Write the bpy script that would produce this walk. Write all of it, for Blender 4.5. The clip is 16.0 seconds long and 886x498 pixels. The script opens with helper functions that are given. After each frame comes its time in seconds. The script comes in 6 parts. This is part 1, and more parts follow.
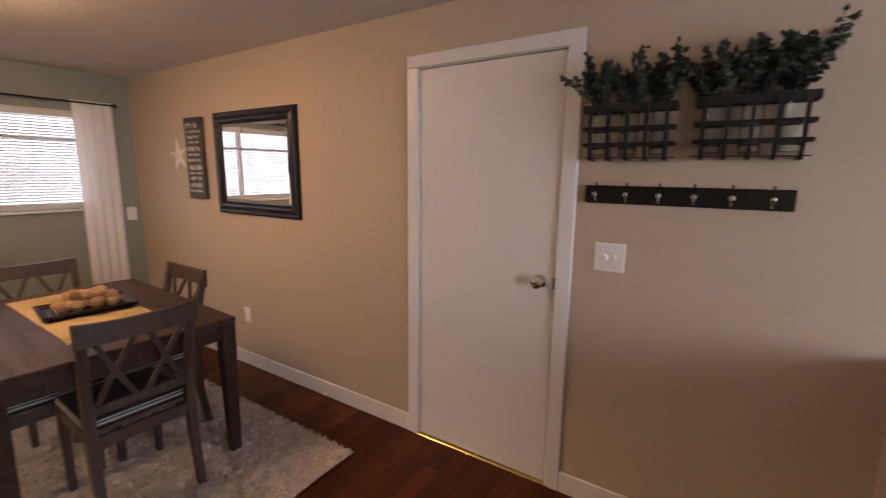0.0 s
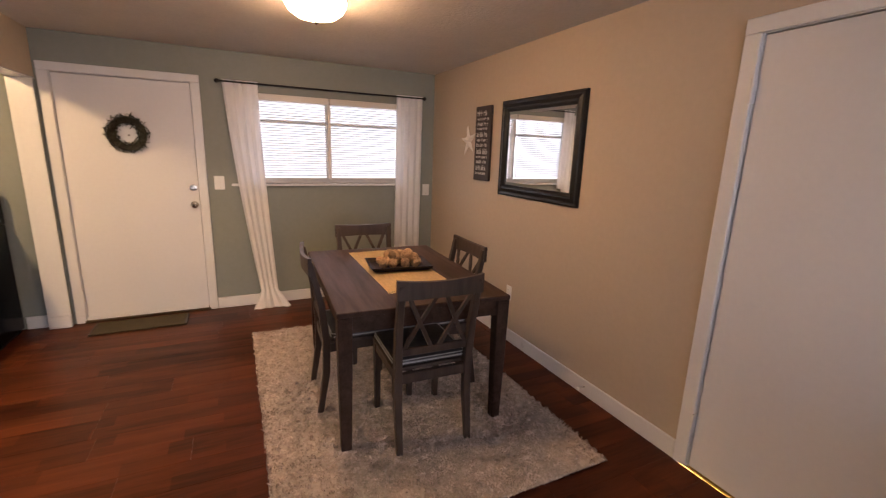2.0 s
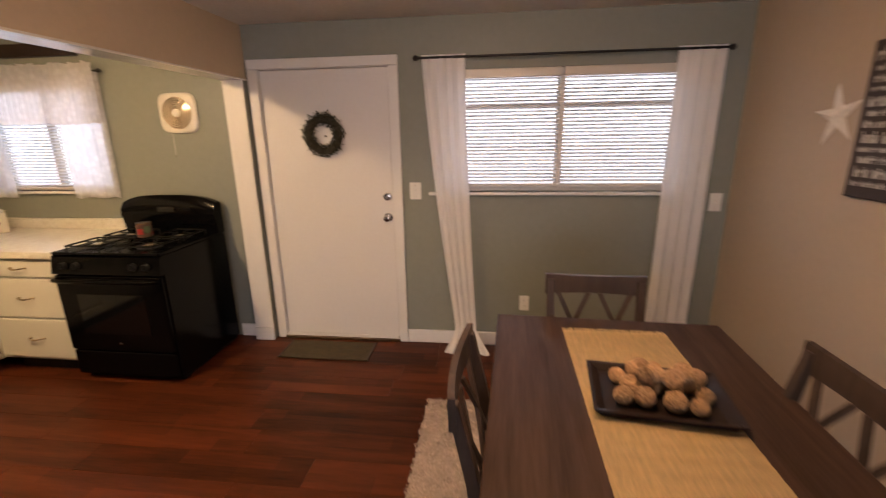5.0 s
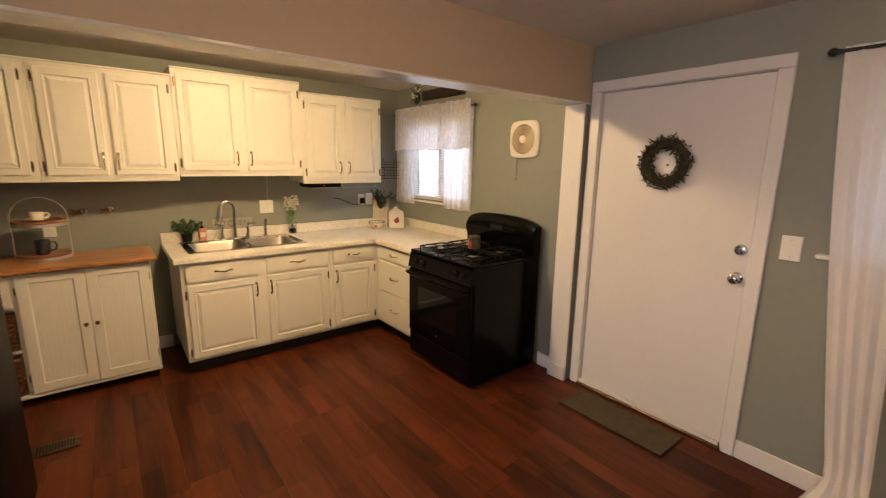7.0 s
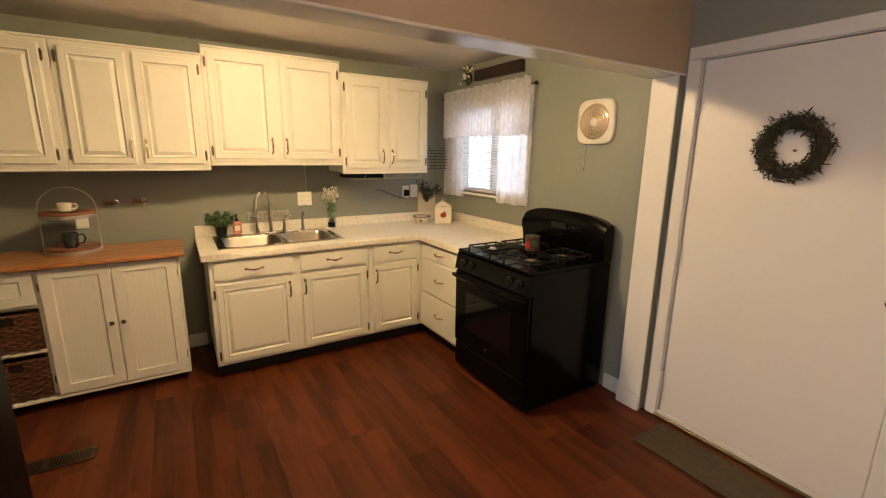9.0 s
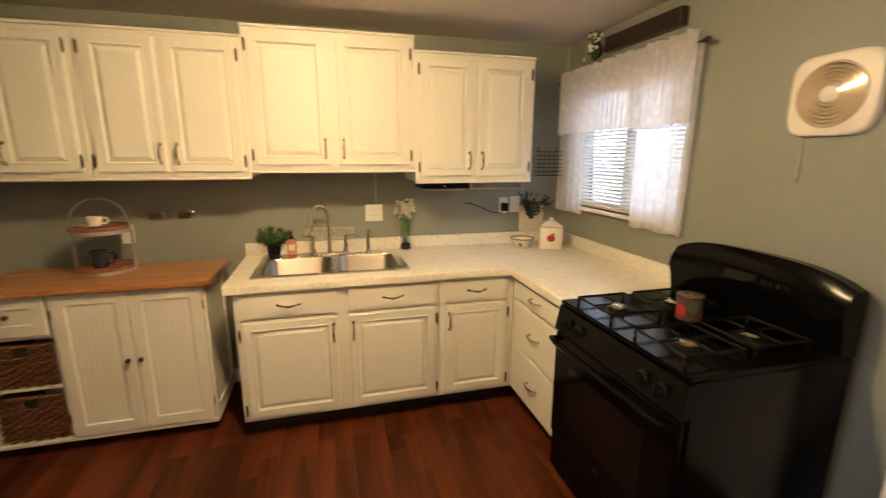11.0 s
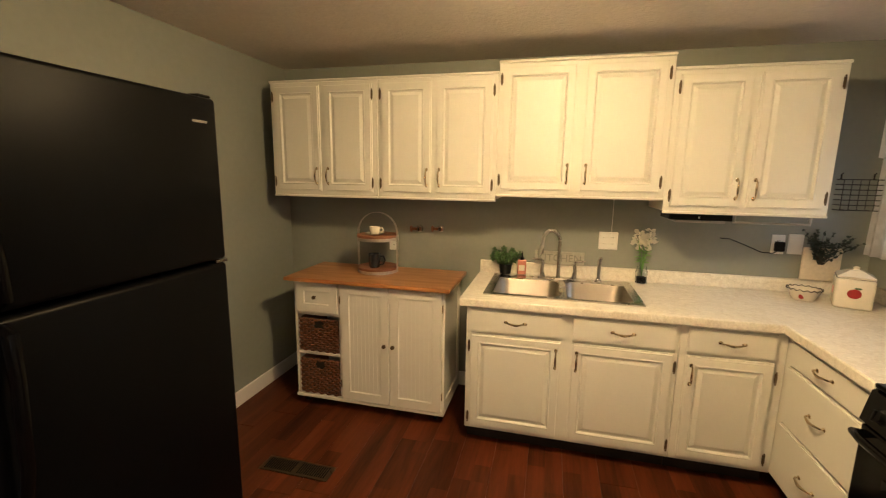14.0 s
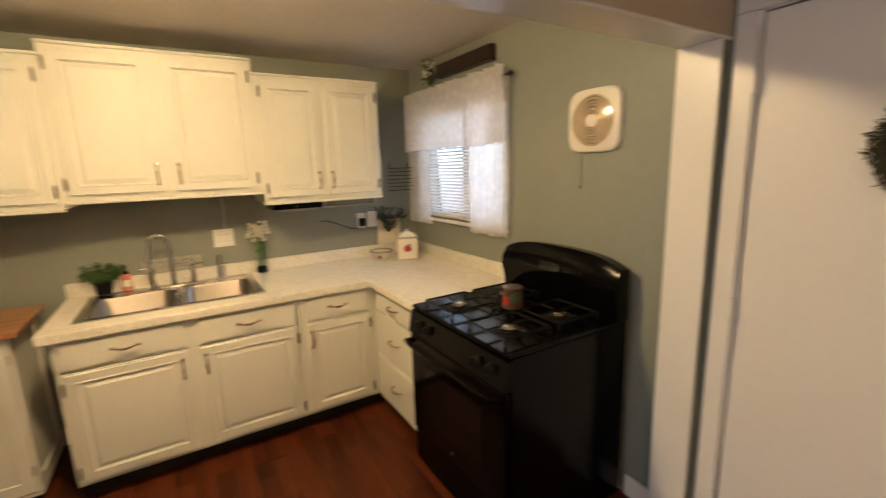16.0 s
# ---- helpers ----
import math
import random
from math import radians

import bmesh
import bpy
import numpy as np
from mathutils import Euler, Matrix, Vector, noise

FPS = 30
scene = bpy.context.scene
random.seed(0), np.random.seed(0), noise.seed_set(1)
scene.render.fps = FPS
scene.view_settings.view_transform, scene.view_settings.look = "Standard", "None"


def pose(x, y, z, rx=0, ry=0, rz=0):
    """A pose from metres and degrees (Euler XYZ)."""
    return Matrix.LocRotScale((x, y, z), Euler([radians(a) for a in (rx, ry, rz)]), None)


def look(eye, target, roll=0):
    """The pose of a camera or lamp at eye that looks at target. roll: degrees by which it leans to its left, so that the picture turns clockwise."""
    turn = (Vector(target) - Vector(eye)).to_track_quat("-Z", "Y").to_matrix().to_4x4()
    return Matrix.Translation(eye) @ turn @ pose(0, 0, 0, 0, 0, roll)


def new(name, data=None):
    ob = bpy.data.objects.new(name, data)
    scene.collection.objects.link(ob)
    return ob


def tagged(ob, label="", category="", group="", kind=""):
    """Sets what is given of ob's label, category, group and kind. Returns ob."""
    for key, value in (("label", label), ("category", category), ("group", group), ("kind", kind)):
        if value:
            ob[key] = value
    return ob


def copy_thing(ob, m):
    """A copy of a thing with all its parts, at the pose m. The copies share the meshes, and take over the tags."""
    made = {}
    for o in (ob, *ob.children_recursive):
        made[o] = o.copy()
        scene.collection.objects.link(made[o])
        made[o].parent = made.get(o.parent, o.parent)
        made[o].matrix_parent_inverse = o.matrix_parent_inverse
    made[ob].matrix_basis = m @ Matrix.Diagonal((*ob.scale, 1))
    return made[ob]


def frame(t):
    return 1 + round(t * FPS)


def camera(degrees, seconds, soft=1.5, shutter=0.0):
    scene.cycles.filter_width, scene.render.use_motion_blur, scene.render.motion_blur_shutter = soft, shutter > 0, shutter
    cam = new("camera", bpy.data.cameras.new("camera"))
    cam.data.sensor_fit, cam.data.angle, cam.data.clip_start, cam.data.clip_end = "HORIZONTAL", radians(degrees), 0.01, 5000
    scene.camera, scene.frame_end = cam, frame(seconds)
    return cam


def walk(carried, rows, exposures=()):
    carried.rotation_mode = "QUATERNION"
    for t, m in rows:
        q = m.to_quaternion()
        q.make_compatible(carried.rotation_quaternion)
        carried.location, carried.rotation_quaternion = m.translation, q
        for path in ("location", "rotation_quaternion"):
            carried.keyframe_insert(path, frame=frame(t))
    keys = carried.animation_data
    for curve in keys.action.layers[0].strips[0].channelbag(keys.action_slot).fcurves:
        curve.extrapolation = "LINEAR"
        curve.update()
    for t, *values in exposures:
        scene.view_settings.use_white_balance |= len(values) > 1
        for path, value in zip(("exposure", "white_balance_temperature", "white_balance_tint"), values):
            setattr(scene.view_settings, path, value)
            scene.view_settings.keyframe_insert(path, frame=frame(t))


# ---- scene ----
cam = camera(91.7, 16.0, soft=1.12, shutter=0.4)
PATH = [
    (0, (0.196, 0.058, 1.556), (-0.869, 1.713, 1.201), 0.6),
    (0.5, (0.135, 0.035, 1.568), (-1.196, 1.482, 1.2), 0.8),
    (1, (0.069, -0.02, 1.553), (-1.493, 1.171, 1.175), 0.7),
    (1.5, (0.024, -0.034, 1.56), (-1.659, 0.962, 1.142), 1.7),
    (2, (-0.011, -0.053, 1.556), (-1.766, 0.8, 1.116), 1.9),
    (2.5, (-0.037, -0.064, 1.547), (-1.836, 0.682, 1.091), 1.3),
    (3, (-0.103, 0.01, 1.535), (-1.911, 0.715, 1.052), 0.8),
    (5.5, (-1.68, 0.431, 1.628), (-3.49, -0.292, 1.181), 0.8),
    (6, (-1.822, 0.454, 1.622), (-3.368, -0.756, 1.24), 3.4),
    (6.5, (-1.88, 0.426, 1.594), (-3.24, -0.982, 1.184), 1.6),
    (7, (-1.873, 0.404, 1.599), (-3.082, -1.14, 1.207), 0.9),
    (7.5, (-1.872, 0.391, 1.609), (-2.987, -1.222, 1.218), 0.4),
    (8, (-1.876, 0.368, 1.596), (-2.944, -1.273, 1.187), 0.6),
    (10.5, (-2.667, -0.634, 1.564), (-3.501, -2.388, 1.088), -0.9),
    (11, (-2.744, -0.737, 1.576), (-3.246, -2.624, 1.148), 0.2),
    (11.5, (-2.767, -0.757, 1.583), (-2.952, -2.699, 1.139), 0.7),
    (12, (-2.761, -0.759, 1.59), (-2.775, -2.716, 1.176), 1.5),
    (12.5, (-2.723, -0.761, 1.593), (-2.572, -2.718, 1.208), 1.7),
    (13, (-2.695, -0.765, 1.59), (-2.394, -2.707, 1.216), 1.2),
    (13.5, (-2.684, -0.76, 1.587), (-2.27, -2.685, 1.235), 1.3),
    (14, (-2.667, -0.751, 1.595), (-2.189, -2.663, 1.255), 0.8),
    (14.5, (-2.645, -0.733, 1.601), (-2.105, -2.626, 1.245), 0.6),
    (15, (-2.662, -0.708, 1.605), (-2.598, -2.672, 1.234), 0.1),
    (15.5, (-2.673, -0.647, 1.602), (-3.207, -2.54, 1.235), -2.6),
    (16, (-2.824, -0.554, 1.606), (-3.841, -2.234, 1.227), -1.8),
]

EXPOSURES = [(0.0, 0.18, 6400, 21), (3.0, 0.03, 6450, 21), (6.0, -0.10, 6400, 19), (7.0, -0.08, 6300, 15.5), (11.0, -0.06, 6250, 11), (14.6, -0.05, 6200, 9), (16.0, -0.20, 6150, 9)]
walk(cam, [(t, look(eye, target, roll)) for t, eye, target, roll in PATH], EXPOSURES)

# ---- plan, in metres ----
WEST, NORTH, SOUTH, EAST_K, EAST = -4.515, 1.972, -3.803, -0.64, 3.4
CEIL, BEAM_Z, BEAM_N, BEAM_S, POST_X = 2.365, 2.0, -1.385, -1.53, -4.45
THICK = 0.12


# ---- light ----
DOME_D, DOME_K, CARD = 100.0, 385.0, 0.95
world = bpy.data.worlds.new("daylight")
scene.world = world
world.use_nodes = True
sky = world.node_tree.nodes.new("ShaderNodeTexSky")
sky.sky_type, sky.sun_disc = "NISHITA", False
sky.sun_elevation, sky.sun_rotation = radians(40), radians(100)
world.node_tree.links.new(sky.outputs["Color"], world.node_tree.nodes["Background"].inputs["Color"])
world.node_tree.nodes["Background"].inputs["Strength"].default_value = 0.12


def area(name, m, w, h, power, color):
    li = bpy.data.lights.new(name, "AREA")
    li.shape, li.size, li.size_y, li.energy, li.color = "RECTANGLE", w, h, power, color
    ob = new(name, li)
    ob.matrix_world = m
    return ob


area("window_light", look((3.5, 0.2, 1.4), (0, 0.2, 1.25)), 2.1, 1.35, 40, (0.87, 0.91, 1.0))
area("window_light", look((-4.66, 0.83, 1.63), (0, 0.83, 1.4)), 1.55, 0.75, 5.0, (0.85, 0.91, 1.0))
area("window_light", look((-4.66, -3.11, 1.62), (0, -3.0, 1.4)), 0.95, 0.75, 4.6, (0.74, 0.85, 1.0))


# ---- mesh helpers ----
def box(bm, x0, y0, z0, x1, y1, z1, bevel=0.0, seg=1):
    r = bmesh.ops.create_cube(bm, size=1.0)
    vs = r["verts"]
    for v in vs:
        v.co = Vector((x0 + (v.co.x + 0.5) * (x1 - x0), y0 + (v.co.y + 0.5) * (y1 - y0), z0 + (v.co.z + 0.5) * (z1 - z0)))
    if bevel > 0:
        es = list({e for v in vs for e in v.link_edges})
        bmesh.ops.bevel(bm, geom=es, offset=bevel, segments=seg, affect="EDGES", profile=0.5)
    return bm


def boxed(x0, y0, z0, x1, y1, z1, bevel=0.0, seg=1):
    return box(bmesh.new(), x0, y0, z0, x1, y1, z1, bevel, seg)


def rod(bm, a, b, r0, r1=None, seg=12):
    a, b = Vector(a), Vector(b)
    d = b - a
    m = Matrix.Translation((a + b) / 2) @ d.to_track_quat("Z", "Y").to_matrix().to_4x4()
    bmesh.ops.create_cone(bm, cap_ends=True, segments=seg, radius1=r0, radius2=r0 if r1 is None else r1, depth=d.length, matrix=m)
    return bm


def lathe(bm, profile, seg=20, m=Matrix()):
    rings = []
    for r, z in profile:
        rings.append([bm.verts.new(m @ Vector((r * math.cos(2 * math.pi * k / seg), r * math.sin(2 * math.pi * k / seg), z))) for k in range(seg)])
    for lo, hi in zip(rings, rings[1:]):
        for k in range(seg):
            bm.faces.new((lo[k], lo[(k + 1) % seg], hi[(k + 1) % seg], hi[k]))
    if profile[0][0] > 1e-4:
        bm.faces.new(list(reversed(rings[0])))
    if profile[-1][0] > 1e-4:
        bm.faces.new(rings[-1])
    bmesh.ops.remove_doubles(bm, verts=bm.verts[:], dist=1e-5)
    return bm


def tube(bm, pts, r, seg=8, closed=False):
    pts = [Vector(p) for p in pts]
    rings, up = [], None
    n = len(pts)
    for i, p in enumerate(pts):
        if closed:
            d = pts[(i + 1) % n] - pts[i - 1]
        else:
            d = pts[min(i + 1, n - 1)] - pts[max(i - 1, 0)]
        d.normalize()
        if up is None:
            up = d.orthogonal().normalized()
        up = (up - up.dot(d) * d).normalized()
        side = d.cross(up)
        rr = r[i] if isinstance(r, (list, tuple)) else r
        rings.append([bm.verts.new(p + rr * (math.cos(2 * math.pi * k / seg) * up + math.sin(2 * math.pi * k / seg) * side)) for k in range(seg)])
    pairs = list(zip(rings, rings[1:])) + ([(rings[-1], rings[0])] if closed else [])
    for lo, hi in pairs:
        for k in range(seg):
            bm.faces.new((lo[k], lo[(k + 1) % seg], hi[(k + 1) % seg], hi[k]))
    if not closed:
        bm.faces.new(list(reversed(rings[0])))
        bm.faces.new(rings[-1])
    return bm


def ball(bm, c, r, seg=10, squash=(1, 1, 1)):
    m = Matrix.Translation(c) @ Matrix.Diagonal((r * squash[0], r * squash[1], r * squash[2], 1))
    bmesh.ops.create_uvsphere(bm, u_segments=seg, v_segments=max(5, seg // 2 + 1), radius=1.0, matrix=m)
    return bm


def mesh_of(name, bm, smooth=False, angle=40):
    bmesh.ops.recalc_face_normals(bm, faces=bm.faces[:])
    if smooth:
        for f in bm.faces:
            f.smooth = True
        for e in bm.edges:
            if len(e.link_faces) == 2 and e.calc_face_angle(0) > radians(angle):
                e.smooth = False
    me = bpy.data.meshes.new(name)
    bm.to_mesh(me)
    bm.free()
    return me


def part(name, bm, material, parent=None, label="", smooth=False, m=None):
    me = mesh_of(name, bm, smooth)
    me.materials.append(material)
    ob = new(name, me)
    if parent is not None:
        ob.parent = parent
    if m is not None:
        ob.matrix_basis = m
    if label:
        ob["label"] = label
    return ob


def share(name, ob, parent, m):
    o = new(name, ob.data)
    o.parent = parent
    o.matrix_basis = m
    return o


def thing(name, label, category, m=Matrix(), group="", kind=""):
    ob = new(name)
    ob.empty_display_size = 0.1
    ob.matrix_basis = m
    return tagged(ob, label, category, group, kind)


def on_south(x, y, z=0.0):
    return pose(x, y, z, 0, 0, 180)


def on_west(y, x=WEST, z=0.0):
    return pose(x, y, z, 0, 0, 90)


def on_north(x, y=NORTH, z=0.0):
    return pose(x, y, z)


# ---- materials ----
def material(name, color, rough=0.6, metal=0.0, vary=0.06, scale=6.0, fine=60.0, bump=0.05, bump_scale=80.0, spec=0.5, coat=0.0, rough_vary=0.08, stretch=(1, 1, 1), random=0.0, sheen=0.0):
    ma = bpy.data.materials.new(name)
    ma.use_nodes = True
    nt = ma.node_tree
    bs = nt.nodes["Principled BSDF"]
    tc = nt.nodes.new("ShaderNodeTexCoord")
    mp = nt.nodes.new("ShaderNodeMapping")
    mp.inputs["Scale"].default_value = stretch
    nt.links.new(tc.outputs["Object"], mp.inputs["Vector"])
    n1, n2 = nt.nodes.new("ShaderNodeTexNoise"), nt.nodes.new("ShaderNodeTexNoise")
    n1.inputs["Scale"].default_value, n2.inputs["Scale"].default_value = scale, fine
    n1.inputs["Detail"].default_value = 4
    for n in (n1, n2):
        nt.links.new(mp.outputs["Vector"], n.inputs["Vector"])
    add = nt.nodes.new("ShaderNodeMath")
    add.operation = "ADD"
    nt.links.new(n1.outputs["Fac"], add.inputs[0])
    nt.links.new(n2.outputs["Fac"], add.inputs[1])
    last = add.outputs[0]
    if random:
        oi = nt.nodes.new("ShaderNodeObjectInfo")
        ma2 = nt.nodes.new("ShaderNodeMath")
        ma2.operation = "MULTIPLY_ADD"
        ma2.inputs[1].default_value = random
        nt.links.new(oi.outputs["Random"], ma2.inputs[0])
        nt.links.new(last, ma2.inputs[2])
        sub = nt.nodes.new("ShaderNodeMath")
        sub.operation = "SUBTRACT"
        sub.inputs[1].default_value = random / 2
        nt.links.new(ma2.outputs[0], sub.inputs[0])
        last = sub.outputs[0]
    ramp = nt.nodes.new("ShaderNodeMapRange")
    ramp.inputs["From Min"].default_value, ramp.inputs["From Max"].default_value = 0.6, 1.4
    ramp.inputs["To Min"].default_value, ramp.inputs["To Max"].default_value = 1 - vary, 1 + vary
    nt.links.new(last, ramp.inputs["Value"])
    mul = nt.nodes.new("ShaderNodeVectorMath")
    mul.operation = "SCALE"
    mul.inputs[0].default_value = color[:3]
    nt.links.new(ramp.outputs["Result"], mul.inputs["Scale"])
    nt.links.new(mul.outputs["Vector"], bs.inputs["Base Color"])
    rr = nt.nodes.new("ShaderNodeMapRange")
    rr.inputs["From Min"].default_value, rr.inputs["From Max"].default_value = 0.3, 0.7
    rr.inputs["To Min"].default_value, rr.inputs["To Max"].default_value = max(0.02, rough - rough_vary), min(1, rough + rough_vary)
    nt.links.new(n1.outputs["Fac"], rr.inputs["Value"])
    nt.links.new(rr.outputs["Result"], bs.inputs["Roughness"])
    bs.inputs["Metallic"].default_value = metal
    bs.inputs["Specular IOR Level"].default_value = spec
    bs.inputs["Coat Weight"].default_value = coat
    bs.inputs["Sheen Weight"].default_value = sheen
    if bump:
        n3 = nt.nodes.new("ShaderNodeTexNoise")
        n3.inputs["Scale"].default_value = bump_scale
        n3.inputs["Detail"].default_value = 3
        nt.links.new(mp.outputs["Vector"], n3.inputs["Vector"])
        b = nt.nodes.new("ShaderNodeBump")
        b.inputs["Strength"].default_value = bump
        b.inputs["Distance"].default_value = 0.01
        nt.links.new(n3.outputs["Fac"], b.inputs["Height"])
        nt.links.new(b.outputs["Normal"], bs.inputs["Normal"])
    return ma


def wood(name, dark, light, rough=0.35, along=1, scale=14.0, coat=0.0, random=0.25, bump=0.04, spec=0.5, strips=0.0):
    """Grain that runs along one axis of the object; strips adds a printed two-strip block pattern."""
    ma = bpy.data.materials.new(name)
    ma.use_nodes = True
    nt = ma.node_tree
    bs = nt.nodes["Principled BSDF"]
    tc = nt.nodes.new("ShaderNodeTexCoord")
    oi = nt.nodes.new("ShaderNodeObjectInfo")
    shift = nt.nodes.new("ShaderNodeVectorMath")
    shift.operation = "SCALE"
    shift.inputs[0].default_value = (13.0, 29.0, 7.0)
    nt.links.new(oi.outputs["Random"], shift.inputs["Scale"])
    off = nt.nodes.new("ShaderNodeVectorMath")
    off.operation = "ADD"
    nt.links.new(tc.outputs["Object"], off.inputs[0])
    nt.links.new(shift.outputs["Vector"], off.inputs[1])
    mp = nt.nodes.new("ShaderNodeMapping")
    st = [1.0, 1.0, 1.0]
    st[along] = 0.09
    mp.inputs["Scale"].default_value = st
    nt.links.new(off.outputs["Vector"], mp.inputs["Vector"])
    n1, n2 = nt.nodes.new("ShaderNodeTexNoise"), nt.nodes.new("ShaderNodeTexNoise")
    n1.inputs["Scale"].default_value, n2.inputs["Scale"].default_value = scale, scale * 7
    n1.inputs["Detail"].default_value, n1.inputs["Distortion"].default_value = 5, 0.8
    for n in (n1, n2):
        nt.links.new(mp.outputs["Vector"], n.inputs["Vector"])
    a = nt.nodes.new("ShaderNodeMath")
    a.operation = "MULTIPLY_ADD"
    a.inputs[1].default_value = 0.35
    nt.links.new(n2.outputs["Fac"], a.inputs[0])
    nt.links.new(n1.outputs["Fac"], a.inputs[2])
    b = nt.nodes.new("ShaderNodeMath")
    b.operation = "MULTIPLY_ADD"
    b.inputs[1].default_value = random
    nt.links.new(oi.outputs["Random"], b.inputs[0])
    nt.links.new(a.outputs[0], b.inputs[2])
    tone = b.outputs[0]
    if strips:
        sep, com = nt.nodes.new("ShaderNodeSeparateXYZ"), nt.nodes.new("ShaderNodeCombineXYZ")
        nt.links.new(tc.outputs["Object"], sep.inputs[0])
        slide = nt.nodes.new("ShaderNodeMath")
        slide.operation = "MULTIPLY_ADD"
        slide.inputs[1].default_value = 37.0
        nt.links.new(oi.outputs["Random"], slide.inputs[0])
        nt.links.new(sep.outputs["Y"], slide.inputs[2])
        nt.links.new(slide.outputs[0], com.inputs["X"])
        nt.links.new(sep.outputs["X"], com.inputs["Y"])
        bk = nt.nodes.new("ShaderNodeTexBrick")
        bk.offset = 0.37
        for key, val in (("Scale", 1.0), ("Mortar Size", 0.0), ("Brick Width", 0.52), ("Row Height", 0.095), ("Color1", (0, 0, 0, 1)), ("Color2", (1, 1, 1, 1))):
            bk.inputs[key].default_value = val
        nt.links.new(com.outputs[0], bk.inputs["Vector"])
        c = nt.nodes.new("ShaderNodeMath")
        c.operation = "MULTIPLY_ADD"
        c.inputs[1].default_value = strips
        nt.links.new(bk.outputs["Color"], c.inputs[0])
        nt.links.new(tone, c.inputs[2])
        tone = c.outputs[0]
    cr = nt.nodes.new("ShaderNodeMapRange")
    cr.inputs["From Min"].default_value, cr.inputs["From Max"].default_value = 0.45, 0.95 + random + strips
    nt.links.new(tone, cr.inputs["Value"])
    mx = nt.nodes.new("ShaderNodeMix")
    mx.data_type = "RGBA"
    mx.inputs[6].default_value, mx.inputs[7].default_value = (*dark, 1), (*light, 1)
    nt.links.new(cr.outputs["Result"], mx.inputs[0])
    nt.links.new(mx.outputs[2], bs.inputs["Base Color"])
    rr = nt.nodes.new("ShaderNodeMapRange")
    rr.inputs["To Min"].default_value, rr.inputs["To Max"].default_value = rough + 0.1, max(0.05, rough - 0.08)
    nt.links.new(n1.outputs["Fac"], rr.inputs["Value"])
    nt.links.new(rr.outputs["Result"], bs.inputs["Roughness"])
    bs.inputs["Coat Weight"].default_value = coat
    bs.inputs["Specular IOR Level"].default_value = spec
    bp = nt.nodes.new("ShaderNodeBump")
    bp.inputs["Strength"].default_value, bp.inputs["Distance"].default_value = bump, 0.01
    nt.links.new(a.outputs[0], bp.inputs["Height"])
    nt.links.new(bp.outputs["Normal"], bs.inputs["Normal"])
    return ma


def cloth(name, color, through_it=0.5, scale=250.0, holes=0.0):
    ma = bpy.data.materials.new(name)
    ma.use_nodes = True
    nt = ma.node_tree
    out = nt.nodes["Material Output"]
    nt.nodes.remove(nt.nodes["Principled BSDF"])
    tc = nt.nodes.new("ShaderNodeTexCoord")
    n1 = nt.nodes.new("ShaderNodeTexNoise")
    n1.inputs["Scale"].default_value = scale
    nt.links.new(tc.outputs["Object"], n1.inputs["Vector"])
    cr = nt.nodes.new("ShaderNodeMapRange")
    cr.inputs["To Min"].default_value, cr.inputs["To Max"].default_value = 0.88, 1.06
    nt.links.new(n1.outputs["Fac"], cr.inputs["Value"])
    sc = nt.nodes.new("ShaderNodeVectorMath")
    sc.operation = "SCALE"
    sc.inputs[0].default_value = color
    nt.links.new(cr.outputs["Result"], sc.inputs["Scale"])
    d, t = nt.nodes.new("ShaderNodeBsdfDiffuse"), nt.nodes.new("ShaderNodeBsdfTranslucent")
    for n in (d, t):
        nt.links.new(sc.outputs["Vector"], n.inputs["Color"])
    mix = nt.nodes.new("ShaderNodeMixShader")
    mix.inputs[0].default_value = through_it
    nt.links.new(d.outputs[0], mix.inputs[1])
    nt.links.new(t.outputs[0], mix.inputs[2])
    last = mix.outputs[0]
    if holes:
        tr = nt.nodes.new("ShaderNodeBsdfTransparent")
        vo = nt.nodes.new("ShaderNodeTexVoronoi")
        vo.inputs["Scale"].default_value = 22.0
        nt.links.new(tc.outputs["Object"], vo.inputs["Vector"])
        gr = nt.nodes.new("ShaderNodeMapRange")
        gr.inputs["From Min"].default_value, gr.inputs["From Max"].default_value = 0.2, 0.6
        gr.inputs["To Min"].default_value, gr.inputs["To Max"].default_value = holes * 0.65, holes
        nt.links.new(vo.outputs["Distance"], gr.inputs["Value"])
        m2 = nt.nodes.new("ShaderNodeMixShader")
        nt.links.new(gr.outputs["Result"], m2.inputs[0])
        nt.links.new(last, m2.inputs[1])
        nt.links.new(tr.outputs[0], m2.inputs[2])
        last = m2.outputs[0]
    nt.links.new(last, out.inputs["Surface"])
    return ma


def glass(name, color=(1, 1, 1), rough=0.0, thin=True):
    ma = bpy.data.materials.new(name)
    ma.use_nodes = True
    nt = ma.node_tree
    bs = nt.nodes["Principled BSDF"]
    bs.inputs["Base Color"].default_value = (*color, 1)
    bs.inputs["Roughness"].default_value = rough
    bs.inputs["Transmission Weight"].default_value = 1.0
    bs.inputs["IOR"].default_value = 1.02 if thin else 1.45
    return ma


def glow(name, color, strength):
    ma = bpy.data.materials.new(name)
    ma.use_nodes = True
    bs = ma.node_tree.nodes["Principled BSDF"]
    bs.inputs["Base Color"].default_value = (0.9, 0.9, 0.88, 1)
    bs.inputs["Emission Color"].default_value = (*color, 1)
    bs.inputs["Emission Strength"].default_value = strength
    return ma


